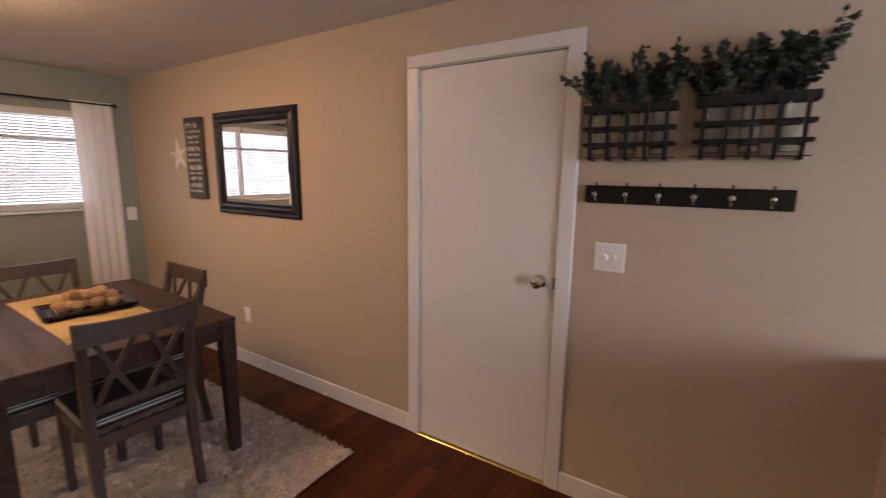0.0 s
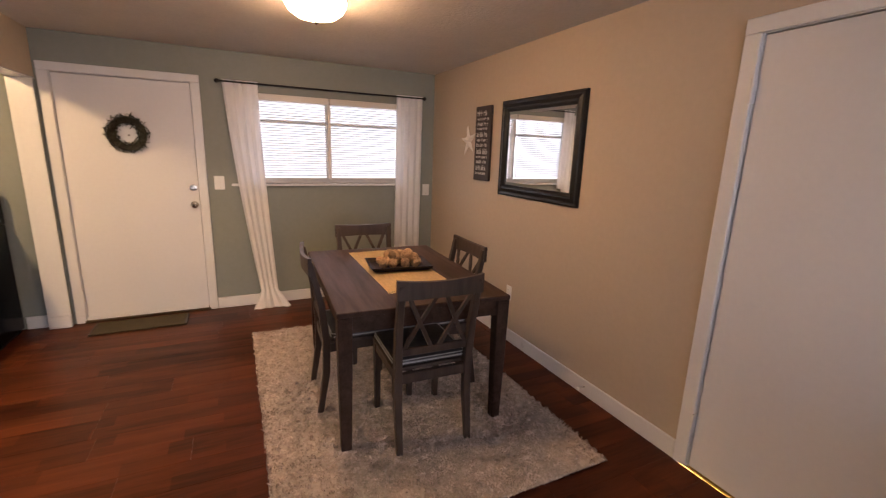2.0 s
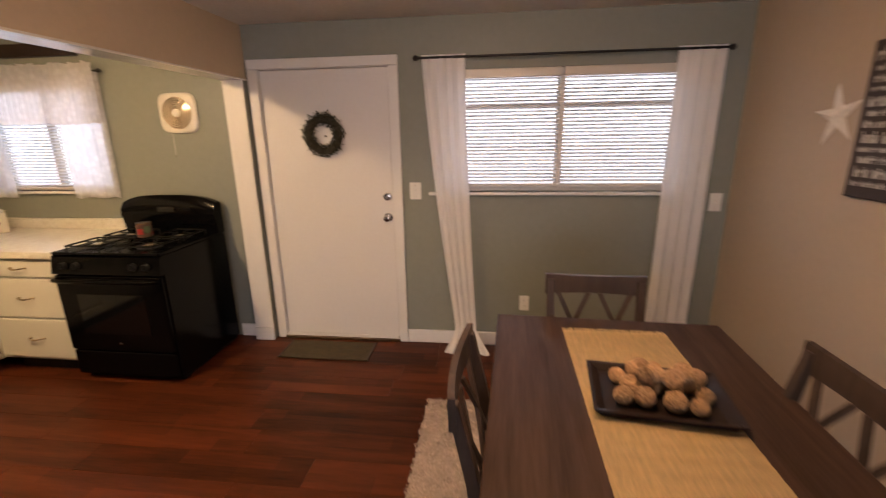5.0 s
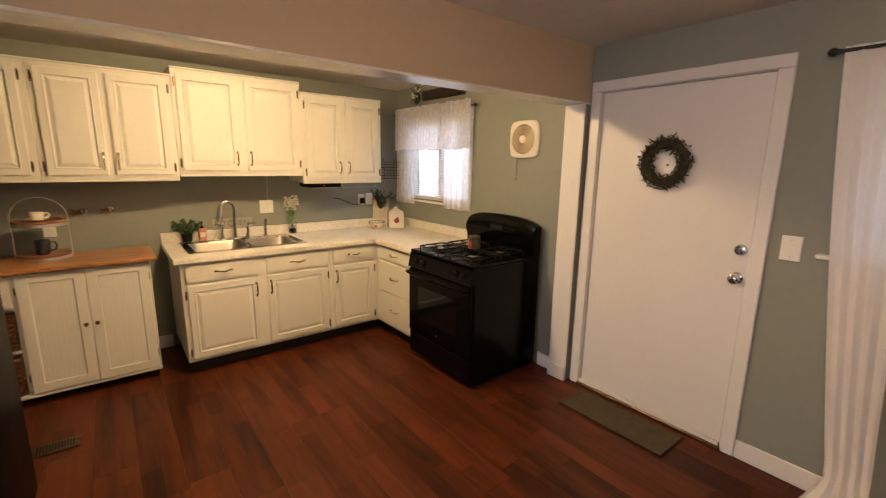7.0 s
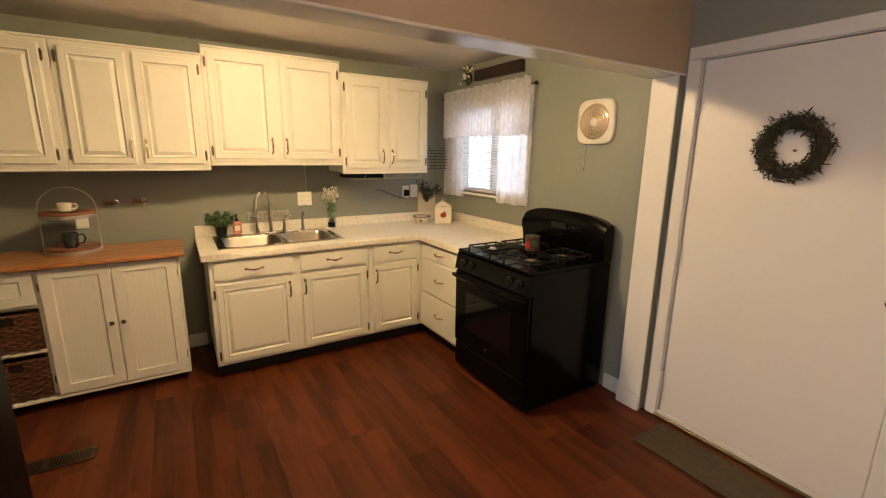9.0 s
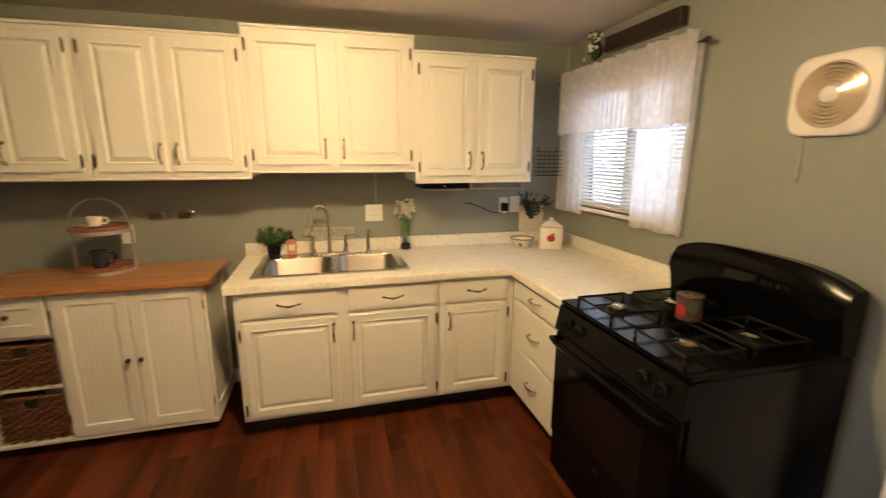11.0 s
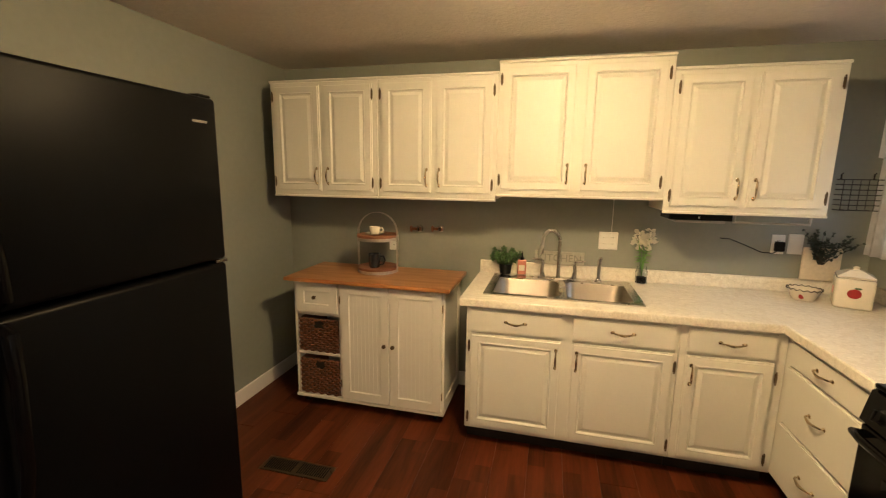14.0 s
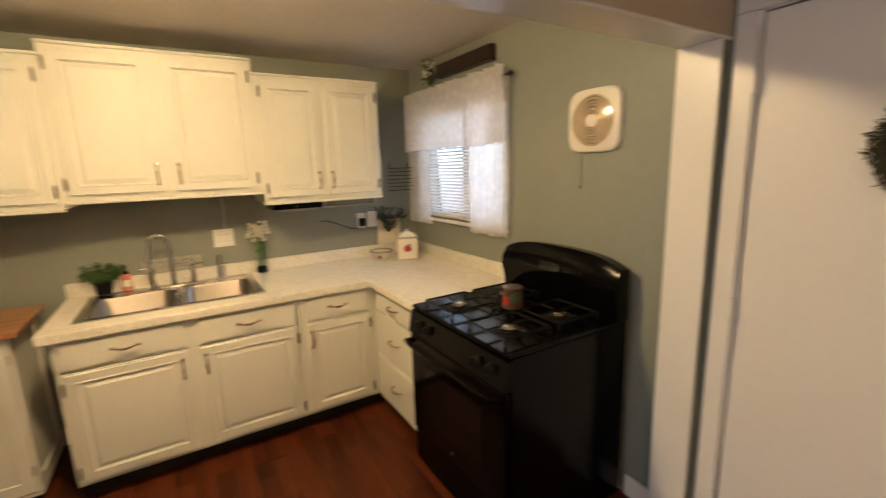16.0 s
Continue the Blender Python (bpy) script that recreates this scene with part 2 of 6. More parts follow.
M_TAN = material("tan_wall_paint", (0.478, 0.392, 0.294), 0.62, vary=0.04, scale=1.6, fine=30, bump=0.06, bump_scale=140)
M_SAGE = material("sage_wall_paint", (0.228, 0.242, 0.215), 0.6, vary=0.05, scale=1.6, fine=30, bump=0.06, bump_scale=140)
M_CEIL = material("textured_ceiling_paint", (0.62, 0.575, 0.525), 0.85, vary=0.06, scale=5, fine=40, bump=0.3, bump_scale=45)
M_TRIM = material("white_trim_paint", (0.70, 0.69, 0.68), 0.35, vary=0.03, scale=4, fine=50, bump=0.02)
M_GLOSS = material("glossy_white_enamel", (0.72, 0.71, 0.70), 0.16, vary=0.03, scale=4, fine=50, bump=0.02, bump_scale=30, coat=0.2)
M_DOOR = material("white_door_paint", (0.69, 0.675, 0.67), 0.42, vary=0.025, scale=2.5, fine=40, bump=0.03, bump_scale=60)
M_CAB = material("cream_cabinet_paint", (0.665, 0.655, 0.595), 0.42, vary=0.018, scale=5, fine=60, bump=0.012, bump_scale=50, rough_vary=0.03, spec=0.32)
M_CART = material("cream_cart_paint", (0.66, 0.645, 0.595), 0.45, vary=0.02, scale=5, fine=60, bump=0.025, rough_vary=0.03)
# dark colour standing in for the shade inside the door gaps
M_GAPSHADE = material("door_gap_shade", (0.09, 0.07, 0.05), 0.8)
# near-black so the toe recess reads as open shade; the shade is in the colour
M_TOE = material("recess_shade_toe_board", (0.012, 0.010, 0.009), 0.8)
M_COUNTER = material("cream_marbled_laminate", (0.72, 0.69, 0.62), 0.36, vary=0.16, scale=38, fine=120, bump=0, rough_vary=0.015, stretch=(1, 1.6, 1))
def marbled(ma, scale=7.0, amount=0.24, tint=(0.60, 0.52, 0.43)):
    """Adds thin wandering veins and cloudy stains over the colour of a stone-like laminate."""
    nt = ma.node_tree
    bs = nt.nodes["Principled BSDF"]
    base = bs.inputs["Base Color"].links[0].from_socket
    tc = nt.nodes.new("ShaderNodeTexCoord")
    n = nt.nodes.new("ShaderNodeTexNoise")
    n.inputs["Scale"].default_value, n.inputs["Detail"].default_value, n.inputs["Distortion"].default_value = scale, 6, 1.6
    nt.links.new(tc.outputs["Object"], n.inputs["Vector"])
    off = nt.nodes.new("ShaderNodeMath")
    off.operation = "SUBTRACT"
    off.inputs[1].default_value = 0.5
    nt.links.new(n.outputs["Fac"], off.inputs[0])
    ab = nt.nodes.new("ShaderNodeMath")
    ab.operation = "ABSOLUTE"
    nt.links.new(off.outputs[0], ab.inputs[0])
    mr = nt.nodes.new("ShaderNodeMapRange")
    mr.inputs["From Min"].default_value, mr.inputs["From Max"].default_value = 0.0, 0.055
    mr.inputs["To Min"].default_value, mr.inputs["To Max"].default_value = amount, 0.0
    nt.links.new(ab.outputs[0], mr.inputs["Value"])
    mx = nt.nodes.new("ShaderNodeMix")
    mx.data_type, mx.blend_type = "RGBA", "MULTIPLY"
    nt.links.new(mr.outputs["Result"], mx.inputs[0])
    nt.links.new(base, mx.inputs[6])
    mx.inputs[7].default_value = (*tint, 1)
    nt.links.new(mx.outputs[2], bs.inputs["Base Color"])


marbled(M_COUNTER)
M_STEEL = material("brushed_steel", (0.42, 0.39, 0.34), 0.30, 1.0, vary=0.05, scale=8, fine=90, bump=0, rough_vary=0.02)
M_CHROME = material("polished_chrome", (0.78, 0.77, 0.75), 0.09, 1.0, vary=0.03, bump=0, rough_vary=0.03)
M_NICKEL = material("satin_nickel", (0.55, 0.53, 0.50), 0.25, 1.0, vary=0.05, bump=0)
M_BRASS = material("aged_brass_pull", (0.60, 0.51, 0.36), 0.2, 1.0, vary=0.15, scale=30, bump=0.02)
M_GOLD = material("brass_threshold", (0.75, 0.55, 0.2), 0.22, 1.0, vary=0.1, scale=20, bump=0.02)
M_HINGE = material("dark_bronze_hinge", (0.12, 0.085, 0.05), 0.35, 0.9, vary=0.2, scale=40, bump=0.02)
M_BLACK = material("black_enamel", (0.002, 0.002, 0.0024), 0.17, vary=0.2, scale=8, bump=0, spec=0.11, rough_vary=0.03)
M_BLACKM = material("black_matte_iron", (0.006, 0.006, 0.006), 0.5, vary=0.2, scale=30, bump=0.05, spec=0.15)
M_OVEN = material("black_oven_glass", (0.004, 0.004, 0.0045), 0.07, vary=0.1, bump=0, spec=0.35, rough_vary=0.02)
M_FRIDGE = material("black_textured_fridge_steel", (0.0018, 0.0019, 0.0024), 0.42, vary=0.15, scale=8, fine=60, bump=0.02, bump_scale=160, rough_vary=0.02, spec=0.06)
M_FRAME = material("black_mirror_frame", (0.007, 0.0065, 0.0065), 0.36, vary=0.2, scale=15, bump=0, spec=0.35)
M_IRON = material("black_wrought_iron", (0.015, 0.014, 0.013), 0.45, 0.3, vary=0.2, scale=30, bump=0.06)
M_MIRROR = material("mirror_silver", (0.92, 0.92, 0.92), 0.01, 1.0, vary=0.0, bump=0, rough_vary=0.0)
M_DINING = wood("dark_espresso_wood", (0.022, 0.0125, 0.009), (0.067, 0.039, 0.028), 0.5, along=0, random=0.1, spec=0.1)
M_CHAIR = wood("dark_grey_brown_wood", (0.029, 0.0192, 0.0148), (0.075, 0.050, 0.038), 0.45, along=2, random=0.1, spec=0.3)
M_BUTCHER = wood("honey_oak_top", (0.27, 0.11, 0.035), (0.47, 0.22, 0.08), 0.3, along=0, scale=18, coat=0.2, random=0.0)
M_TRAYW = wood("red_brown_tray_wood", (0.16, 0.06, 0.035), (0.30, 0.13, 0.07), 0.45, along=0, scale=18, random=0.1)
M_PLANK = wood("cherry_laminate_plank", (0.011, 0.003, 0.0018), (0.132, 0.034, 0.0125), 0.33, along=1, scale=13, random=0.18, bump=0.015, spec=0.12, strips=0.36)
M_BEAMW = wood("dark_walnut_plaque", (0.010, 0.005, 0.004), (0.030, 0.014, 0.010), 0.4, along=0, random=0.1)
M_RUG = material("beige_shag_pile", (0.41, 0.34, 0.29), 0.95, vary=0.30, scale=7, fine=45, bump=0.3, bump_scale=60, sheen=0.3)
M_TUFT = material("beige_shag_tufts", (0.505, 0.42, 0.36), 0.95, vary=0.55, scale=16, fine=60, bump=0, sheen=0.2)
M_CUSH = material("black_quilted_cushion", (0.045, 0.042, 0.042), 0.42, vary=0.4, scale=24, bump=0.2, bump_scale=45)
M_PIPE = material("white_cushion_piping", (0.38, 0.38, 0.38), 0.4, vary=0.1, bump=0.05)
M_RUNNER = material("straw_table_runner", (0.74, 0.55, 0.29), 0.85, vary=0.22, scale=14, fine=160, bump=0.4, bump_scale=220, stretch=(1, 6, 1))
M_TRAY = material("dark_tray_lacquer", (0.016, 0.009, 0.007), 0.5, vary=0.2, bump=0.05, spec=0.2)
M_RATTAN = material("tan_rattan_ball", (0.40, 0.25, 0.135), 0.75, random=0.7, vary=0.6, scale=2.5, fine=9, bump=0.8, bump_scale=7)
M_SHEER = cloth("white_sheer_curtain", (0.90, 0.88, 0.87), 0.30)
M_LACE = cloth("white_lace_curtain", (0.88, 0.87, 0.91), 0.5, holes=0.32)
M_BLIND = cloth("white_blind_slat", (0.86, 0.85, 0.84), 0.68)
M_VINYL = material("white_vinyl_window", (0.62, 0.57, 0.50), 0.35, vary=0.03, bump=0.01)
M_PANE = glass("window_pane_glass")
M_JAR = glass("clear_jar_glass", (0.97, 1.0, 0.98), 0.02, thin=False)
M_PLATE = material("white_plastic_plate", (0.75, 0.74, 0.71), 0.35, vary=0.02, bump=0)
M_SLOT = material("dark_slot", (0.02, 0.02, 0.02), 0.6, bump=0)
M_LEAF = material("dark_green_leaf", (0.05, 0.11, 0.035), 0.5, vary=0.45, scale=20, fine=90, bump=0.1)
M_GREYLEAF = material("grey_green_eucalyptus_leaf", (0.036, 0.053, 0.036), 0.6, vary=0.55, scale=14, fine=70, bump=0.1)
M_STEM = material("brown_twig", (0.05, 0.035, 0.02), 0.8, vary=0.3, bump=0.2)
M_WREATH = material("dried_olive_wreath_leaf", (0.04, 0.038, 0.02), 0.8, vary=0.5, scale=30, bump=0.2)
M_WICKER = material("brown_woven_wicker", (0.125, 0.043, 0.017), 0.55, vary=0.6, scale=30, fine=120, bump=0.5, bump_scale=120)
M_MAT = material("olive_brown_doormat", (0.055, 0.043, 0.022), 0.95, vary=0.6, scale=22, fine=140, bump=0.6, bump_scale=240)
M_CERAMIC = material("glazed_cream_ceramic", (0.72, 0.68, 0.58), 0.2, vary=0.04, bump=0.02, coat=0.3)
M_APPLE = material("red_apple_paint", (0.30, 0.02, 0.02), 0.35, vary=0.15, bump=0)
M_PINK = material("coral_soap", (0.56, 0.22, 0.17), 0.25, vary=0.05, bump=0, coat=0.3)
M_GALV = material("galvanised_metal", (0.52, 0.50, 0.47), 0.42, 0.9, vary=0.2, scale=25, bump=0.05)
M_WASH = material("whitewashed_board", (0.36, 0.35, 0.30), 0.75, vary=0.15, scale=20, bump=0.1)
M_SIGN = material("dark_brown_sign_board", (0.035, 0.022, 0.017), 0.6, vary=0.2, bump=0.1)
M_LETTER = material("faded_white_lettering", (0.50, 0.47, 0.42), 0.7, vary=0.25, scale=40, bump=0.05)
M_LETTERD = material("grey_lettering", (0.20, 0.19, 0.17), 0.6, vary=0.2, bump=0)
M_STAR = material("white_starfish", (0.80, 0.76, 0.70), 0.85, vary=0.12, scale=50, bump=0.4, bump_scale=160)
M_LILY = material("white_petal", (0.80, 0.76, 0.66), 0.55, vary=0.08, bump=0.05)
M_GREEN = material("fresh_green_leaf", (0.13, 0.30, 0.06), 0.45, vary=0.3, bump=0.05)
M_COPPER = material("old_copper_valve", (0.30, 0.14, 0.08), 0.35, 0.9, vary=0.3, scale=30, bump=0.1)
M_FANP = material("aged_white_plastic", (0.70, 0.67, 0.60), 0.4, vary=0.05, bump=0.01)
M_FANG = material("amber_fan_louvre", (0.58, 0.44, 0.29), 0.3, 0.3, vary=0.15, bump=0)
M_FANR = material("pale_amber_louvre_ring", (0.74, 0.64, 0.50), 0.18, 0.5, vary=0.1, bump=0)
M_JARLAB = material("brown_red_tin_print", (0.075, 0.04, 0.028), 0.35, vary=0.5, scale=25, fine=60, bump=0)
M_TINGREEN = material("green_tin_print", (0.055, 0.095, 0.05), 0.35, vary=0.4, scale=30, fine=80, bump=0)
M_TINRIM = material("worn_gold_rim", (0.20, 0.145, 0.08), 0.3, 0.9, vary=0.2, scale=30, bump=0.02)
M_MUG = material("dark_blue_glaze", (0.02, 0.024, 0.03), 0.15, vary=0.3, bump=0.02, coat=0.4)
M_PAPER = material("cream_paper", (0.62, 0.55, 0.42), 0.8, vary=0.12, bump=0.03)
M_SUB = material("dark_gravel", (0.05, 0.045, 0.04), 0.9, vary=0.5, scale=60, fine=200, bump=0.6, bump_scale=150)
M_SUBFLOOR = material("dark_subfloor", (0.03, 0.018, 0.012), 0.8)
M_DOME = glow("lit_frosted_dome", (1.0, 0.63, 0.32), DOME_D)
M_DOMEK = glow("lit_kitchen_dome", (1.0, 0.685, 0.325), DOME_K)
M_SKYCARD = glow("bright_overcast_distance", (0.93, 0.96, 1.0), CARD)

# ---- structure ----
def wall(name, mat, holes, u0, u1, place, z1=CEIL, z0=0.0, label=""):
    """A wall THICK deep with through openings. place maps (u, depth, z) to the world; depth 0 is the face."""
    us = sorted({u0, u1, *[h[0] for h in holes], *[h[1] for h in holes]})
    zs = sorted({z0, z1, *[h[2] for h in holes], *[h[3] for h in holes]})
    bm = bmesh.new()
    solid = lambda i, j: 0 <= i < len(us) - 1 and 0 <= j < len(zs) - 1 and not any(h[0] <= (us[i] + us[i + 1]) / 2 <= h[1] and h[2] <= (zs[j] + zs[j + 1]) / 2 <= h[3] for h in holes)
    v = lambda u, d, z: bm.verts.new(place(u, d, z))
    for i in range(len(us) - 1):
        for j in range(len(zs) - 1):
            if not solid(i, j):
                continue
            a, b, c, d = us[i], us[i + 1], zs[j], zs[j + 1]
            for dep in (0, THICK):
                bm.faces.new((v(a, dep, c), v(b, dep, c), v(b, dep, d), v(a, dep, d)))
            for (di, dj, p, q) in ((-1, 0, (a, c), (a, d)), (1, 0, (b, c), (b, d)), (0, -1, (a, c), (b, c)), (0, 1, (a, d), (b, d))):
                if not solid(i + di, j + dj):
                    bm.faces.new((v(p[0], 0, p[1]), v(q[0], 0, q[1]), v(q[0], THICK, q[1]), v(p[0], THICK, p[1])))
    bmesh.ops.remove_doubles(bm, verts=bm.verts[:], dist=1e-5)
    ob = part(name, bm, mat)
    return tagged(ob, label or "painted plaster wall", "wall", kind="structure")


FD = (-1.303, -0.338, 0.0, 2.08)       # front door opening: y0, y1, z0, z1
DW = (0.02, 1.64, 1.205, 2.03)        # dining window
KW = (-3.62, -2.60, 1.215, 2.03)      # kitchen window
CD = (-1.20, -0.402, 0.0, 2.09)       # closet door: x0, x1
LW = (-0.9, 1.3, 0.7, 2.1)            # living room window, behind the walk
wall("wall_west", M_SAGE, [FD, DW, KW], SOUTH - THICK, NORTH + THICK, lambda u, d, z: (WEST - d, u, z), label="grey-green painted wall with entry door and windows")
wall("wall_north", M_TAN, [CD], WEST, EAST, lambda u, d, z: (u, NORTH + d, z), label="warm tan painted dining room wall")
wall("wall_south", M_SAGE, [], WEST, EAST, lambda u, d, z: (u, SOUTH - d, z), label="grey-green painted kitchen wall behind cabinets")
wall("wall_kitchen_east", M_SAGE, [], SOUTH, BEAM_S, lambda u, d, z: (EAST_K + d, u, z), label="grey-green painted kitchen wall beside refrigerator")
wall("wall_east", M_TAN, [LW], SOUTH - THICK, NORTH + THICK, lambda u, d, z: (EAST + d, u, z), label="tan painted wall behind the walk")
closet = part("wall_closet", boxed(CD[0] - 0.1, NORTH + 0.5, 0, CD[1] + 0.1, NORTH + 0.55, CEIL), M_TAN)
tagged(closet, "plain back wall of closet", "wall", kind="structure")
# added out of view: blocks window light to shade the tan wall's lower right
half = part("wall_shade_blocker", boxed(0.74, 1.15, 0, 0.84, NORTH, 0.97), M_TAN)
tagged(half, "unseen low block added to shade the lower tan wall", "wall", kind="structure")
part_wall = part("wall_partition", boxed(EAST_K, BEAM_S, 0, EAST, BEAM_N, CEIL), M_TAN)
tagged(part_wall, "tan painted partition beside the kitchen opening", "wall", kind="structure")
tagged(part("beam", boxed(WEST, BEAM_S, BEAM_Z + 0.012, EAST_K, BEAM_N, CEIL), M_TAN), "tan painted header beam over kitchen opening", "beam", kind="structure")
tagged(part("trim_beam_soffit", boxed(WEST, BEAM_S - 0.006, BEAM_Z, EAST_K, BEAM_N + 0.006, BEAM_Z + 0.012, 0.003), M_GLOSS), "glossy white board under header beam", "trim", kind="structure")
tagged(part("post", boxed(WEST, BEAM_S, 0, POST_X - 0.012, BEAM_N, BEAM_Z), M_SAGE), "short wall stub at kitchen opening", "post", kind="structure")
tagged(part("trim_post", boxed(POST_X - 0.012, BEAM_S - 0.006, 0.0, POST_X, BEAM_N + 0.006, BEAM_Z, 0.003), M_TRIM), "white painted jamb board at kitchen opening", "trim", kind="structure")
tagged(part("ceiling", boxed(WEST - THICK, SOUTH - THICK, CEIL, EAST + THICK, NORTH + THICK, CEIL + 0.1), M_CEIL), "off-white textured ceiling", "ceiling", kind="structure")


def baseboard(name, x0, y0, x1, y1):
    b = part(name, boxed(x0, y0, 0.0, x1, y1, 0.108, 0.004), M_TRIM)
    tagged(b, "white painted baseboard along the wall", "baseboard", kind="structure")


T = 0.015
baseboard("baseboard", WEST, FD[1] + 0.065, WEST + T, NORTH)
baseboard("baseboard", WEST, -1.69, WEST + T, BEAM_S - 0.008)
baseboard("baseboard", POST_X + 0.001, BEAM_S - 0.005, POST_X + 0.014, BEAM_N + 0.005)
baseboard("baseboard", WEST + T, NORTH - T, CD[0] - 0.065, NORTH)
baseboard("baseboard", CD[1] + 0.065, NORTH - T, 0.739, NORTH)
baseboard("baseboard", EAST_K - T, SOUTH, EAST_K, BEAM_S)
baseboard("baseboard", -2.2, SOUTH, EAST_K - T, SOUTH + T)
baseboard("baseboard", EAST - T, BEAM_N, EAST, NORTH - T)
baseboard("baseboard", EAST_K, BEAM_N, EAST - T, BEAM_N + T)


def casing(name, m, u0, u1, top, width=0.062, label="white painted door casing"):
    c = thing(name, label, "trim", m, kind="structure")
    part("side_casing", boxed(u0 - width, -0.018, 0, u0 + 0.009, 0.0, top - 0.009, 0.004), M_TRIM, c)
    part("side_casing", boxed(u1 - 0.009, -0.018, 0, u1 + width, 0.0, top - 0.009, 0.004), M_TRIM, c)
    part("head_casing", boxed(u0 - width, -0.019, top - 0.009, u1 + width, 0.0, top + width * 0.9, 0.004), M_TRIM, c)
    # stop strips coloured dark so the gaps round the slab read as shade
    part("stop", boxed(u0 + 0.012, 0.058, 0, u0 + 0.04, 0.075, top - 0.012), M_GAPSHADE, c)
    part("stop", boxed(u1 - 0.04, 0.058, 0, u1 - 0.012, 0.075, top - 0.012), M_GAPSHADE, c)
    part("stop", boxed(u0 + 0.04, 0.058, top - 0.045, u1 - 0.04, 0.075, top - 0.012), M_GAPSHADE, c)
    part("jamb", boxed(u0 - 0.002, 0.001, 0, u0 + 0.012, THICK - 0.01, top), M_TRIM, c)
    part("jamb", boxed(u1 - 0.012, 0.001, 0, u1 + 0.002, THICK - 0.01, top), M_TRIM, c)
    part("head_jamb", boxed(u0 + 0.012, 0.001, top - 0.012, u1 - 0.012, THICK - 0.01, top + 0.002), M_TRIM, c)
    return c


def knob_set(parent, x, z, mat, r=0.028):
    k = part("door_knob", lathe(bmesh.new(), [(0.032, 0), (0.032, 0.006), (0.012, 0.012), (0.011, 0.028), (r * 0.8, 0.034), (r, 0.046), (r * 0.92, 0.058), (r * 0.5, 0.064), (0.0, 0.065)], 20), mat, parent, "round satin nickel door knob", True, pose(x, 0, z, 90))
    part("keyhole", lathe(bmesh.new(), [(0.006, 0), (0.006, 0.002)], 10), M_SLOT, k, m=pose(0, 0, 0.0655))


def hinge(parent, x, z, mat, dy, h=0.1):
    bm = boxed(x - 0.014, dy - 0.003, z - h / 2, x + 0.010, dy, z + h / 2, 0.001)
    rod(bm, (x + 0.008, dy - 0.004, z - h / 2), (x + 0.008, dy - 0.004, z + h / 2), 0.007)
    box(bm, x + 0.004, dy, z - h / 2, x + 0.012, -0.0005, z + h / 2)
    part("hinge", bm, mat, parent)


# front door
casing("trim_front_door", on_west(0), FD[0], FD[1], FD[3])
fd = thing("door_1", "closed flush white entry door with nickel knob and deadbolt", "door", on_west(0, WEST - 0.012), kind="structure")
part("slab", boxed(FD[0] + 0.015, 0, 0.03, FD[1] - 0.015, 0.042, FD[3] - 0.016, 0.002), M_DOOR, fd)
knob_set(fd, FD[1] - 0.056, 1.013, M_CHROME)
db = part("deadbolt", lathe(bmesh.new(), [(0.031, 0), (0.031, 0.008), (0.026, 0.016), (0.012, 0.018), (0.012, 0.02), (0, 0.02)], 20), M_NICKEL, fd, "round nickel deadbolt", True, pose(FD[1] - 0.056, 0, 1.166, 90))
part("thumb_turn", boxed(-0.004, -0.014, 0.019, 0.004, 0.014, 0.034, 0.002), M_NICKEL, db)
for z in (1.86, 1.05, 0.25):
    hinge(fd, FD[0] + 0.002, z, M_TRIM, -0.0305)
th = thing("threshold", "dark bronze metal door threshold with white sweep", "threshold", on_west(0), kind="structure")
part("plate", boxed(FD[0], -0.03, 0.0, FD[1], 0.11, 0.022, 0.004), M_HINGE, th)
part("sweep", boxed(FD[0] + 0.016, -0.0175, 0.024, FD[1] - 0.016, -0.0125, 0.05, 0.001), M_TRIM, th, "white rubber door sweep")

# closet door
casing("trim_closet_door", on_north(0), CD[0], CD[1], CD[3])
cdoor = thing("door_2", "closed flush white interior door with nickel knob", "door", on_north(0, NORTH + 0.001), kind="structure")
part("slab", boxed(CD[0] + 0.0165, 0, 0.012, CD[1] - 0.0165, 0.036, CD[3] - 0.018, 0.002), M_DOOR, cdoor)
knob_set(cdoor, CD[1] - 0.085, 1.05, M_CHROME)
part("strike_plate", boxed(CD[1] - 0.022, -0.003, 1.02, CD[1] - 0.010, -0.001, 1.075), M_NICKEL, cdoor)
for z in (1.85, 0.26):
    hinge(cdoor, CD[0] + 0.002, z, M_TRIM, -0.0195)
tagged(part("trim_threshold", boxed(CD[0] - 0.03, NORTH - 0.02, 0.0, CD[1] + 0.03, NORTH + 0.06, 0.008, 0.003), M_GOLD), "polished brass strip under interior door", "threshold", kind="structure")


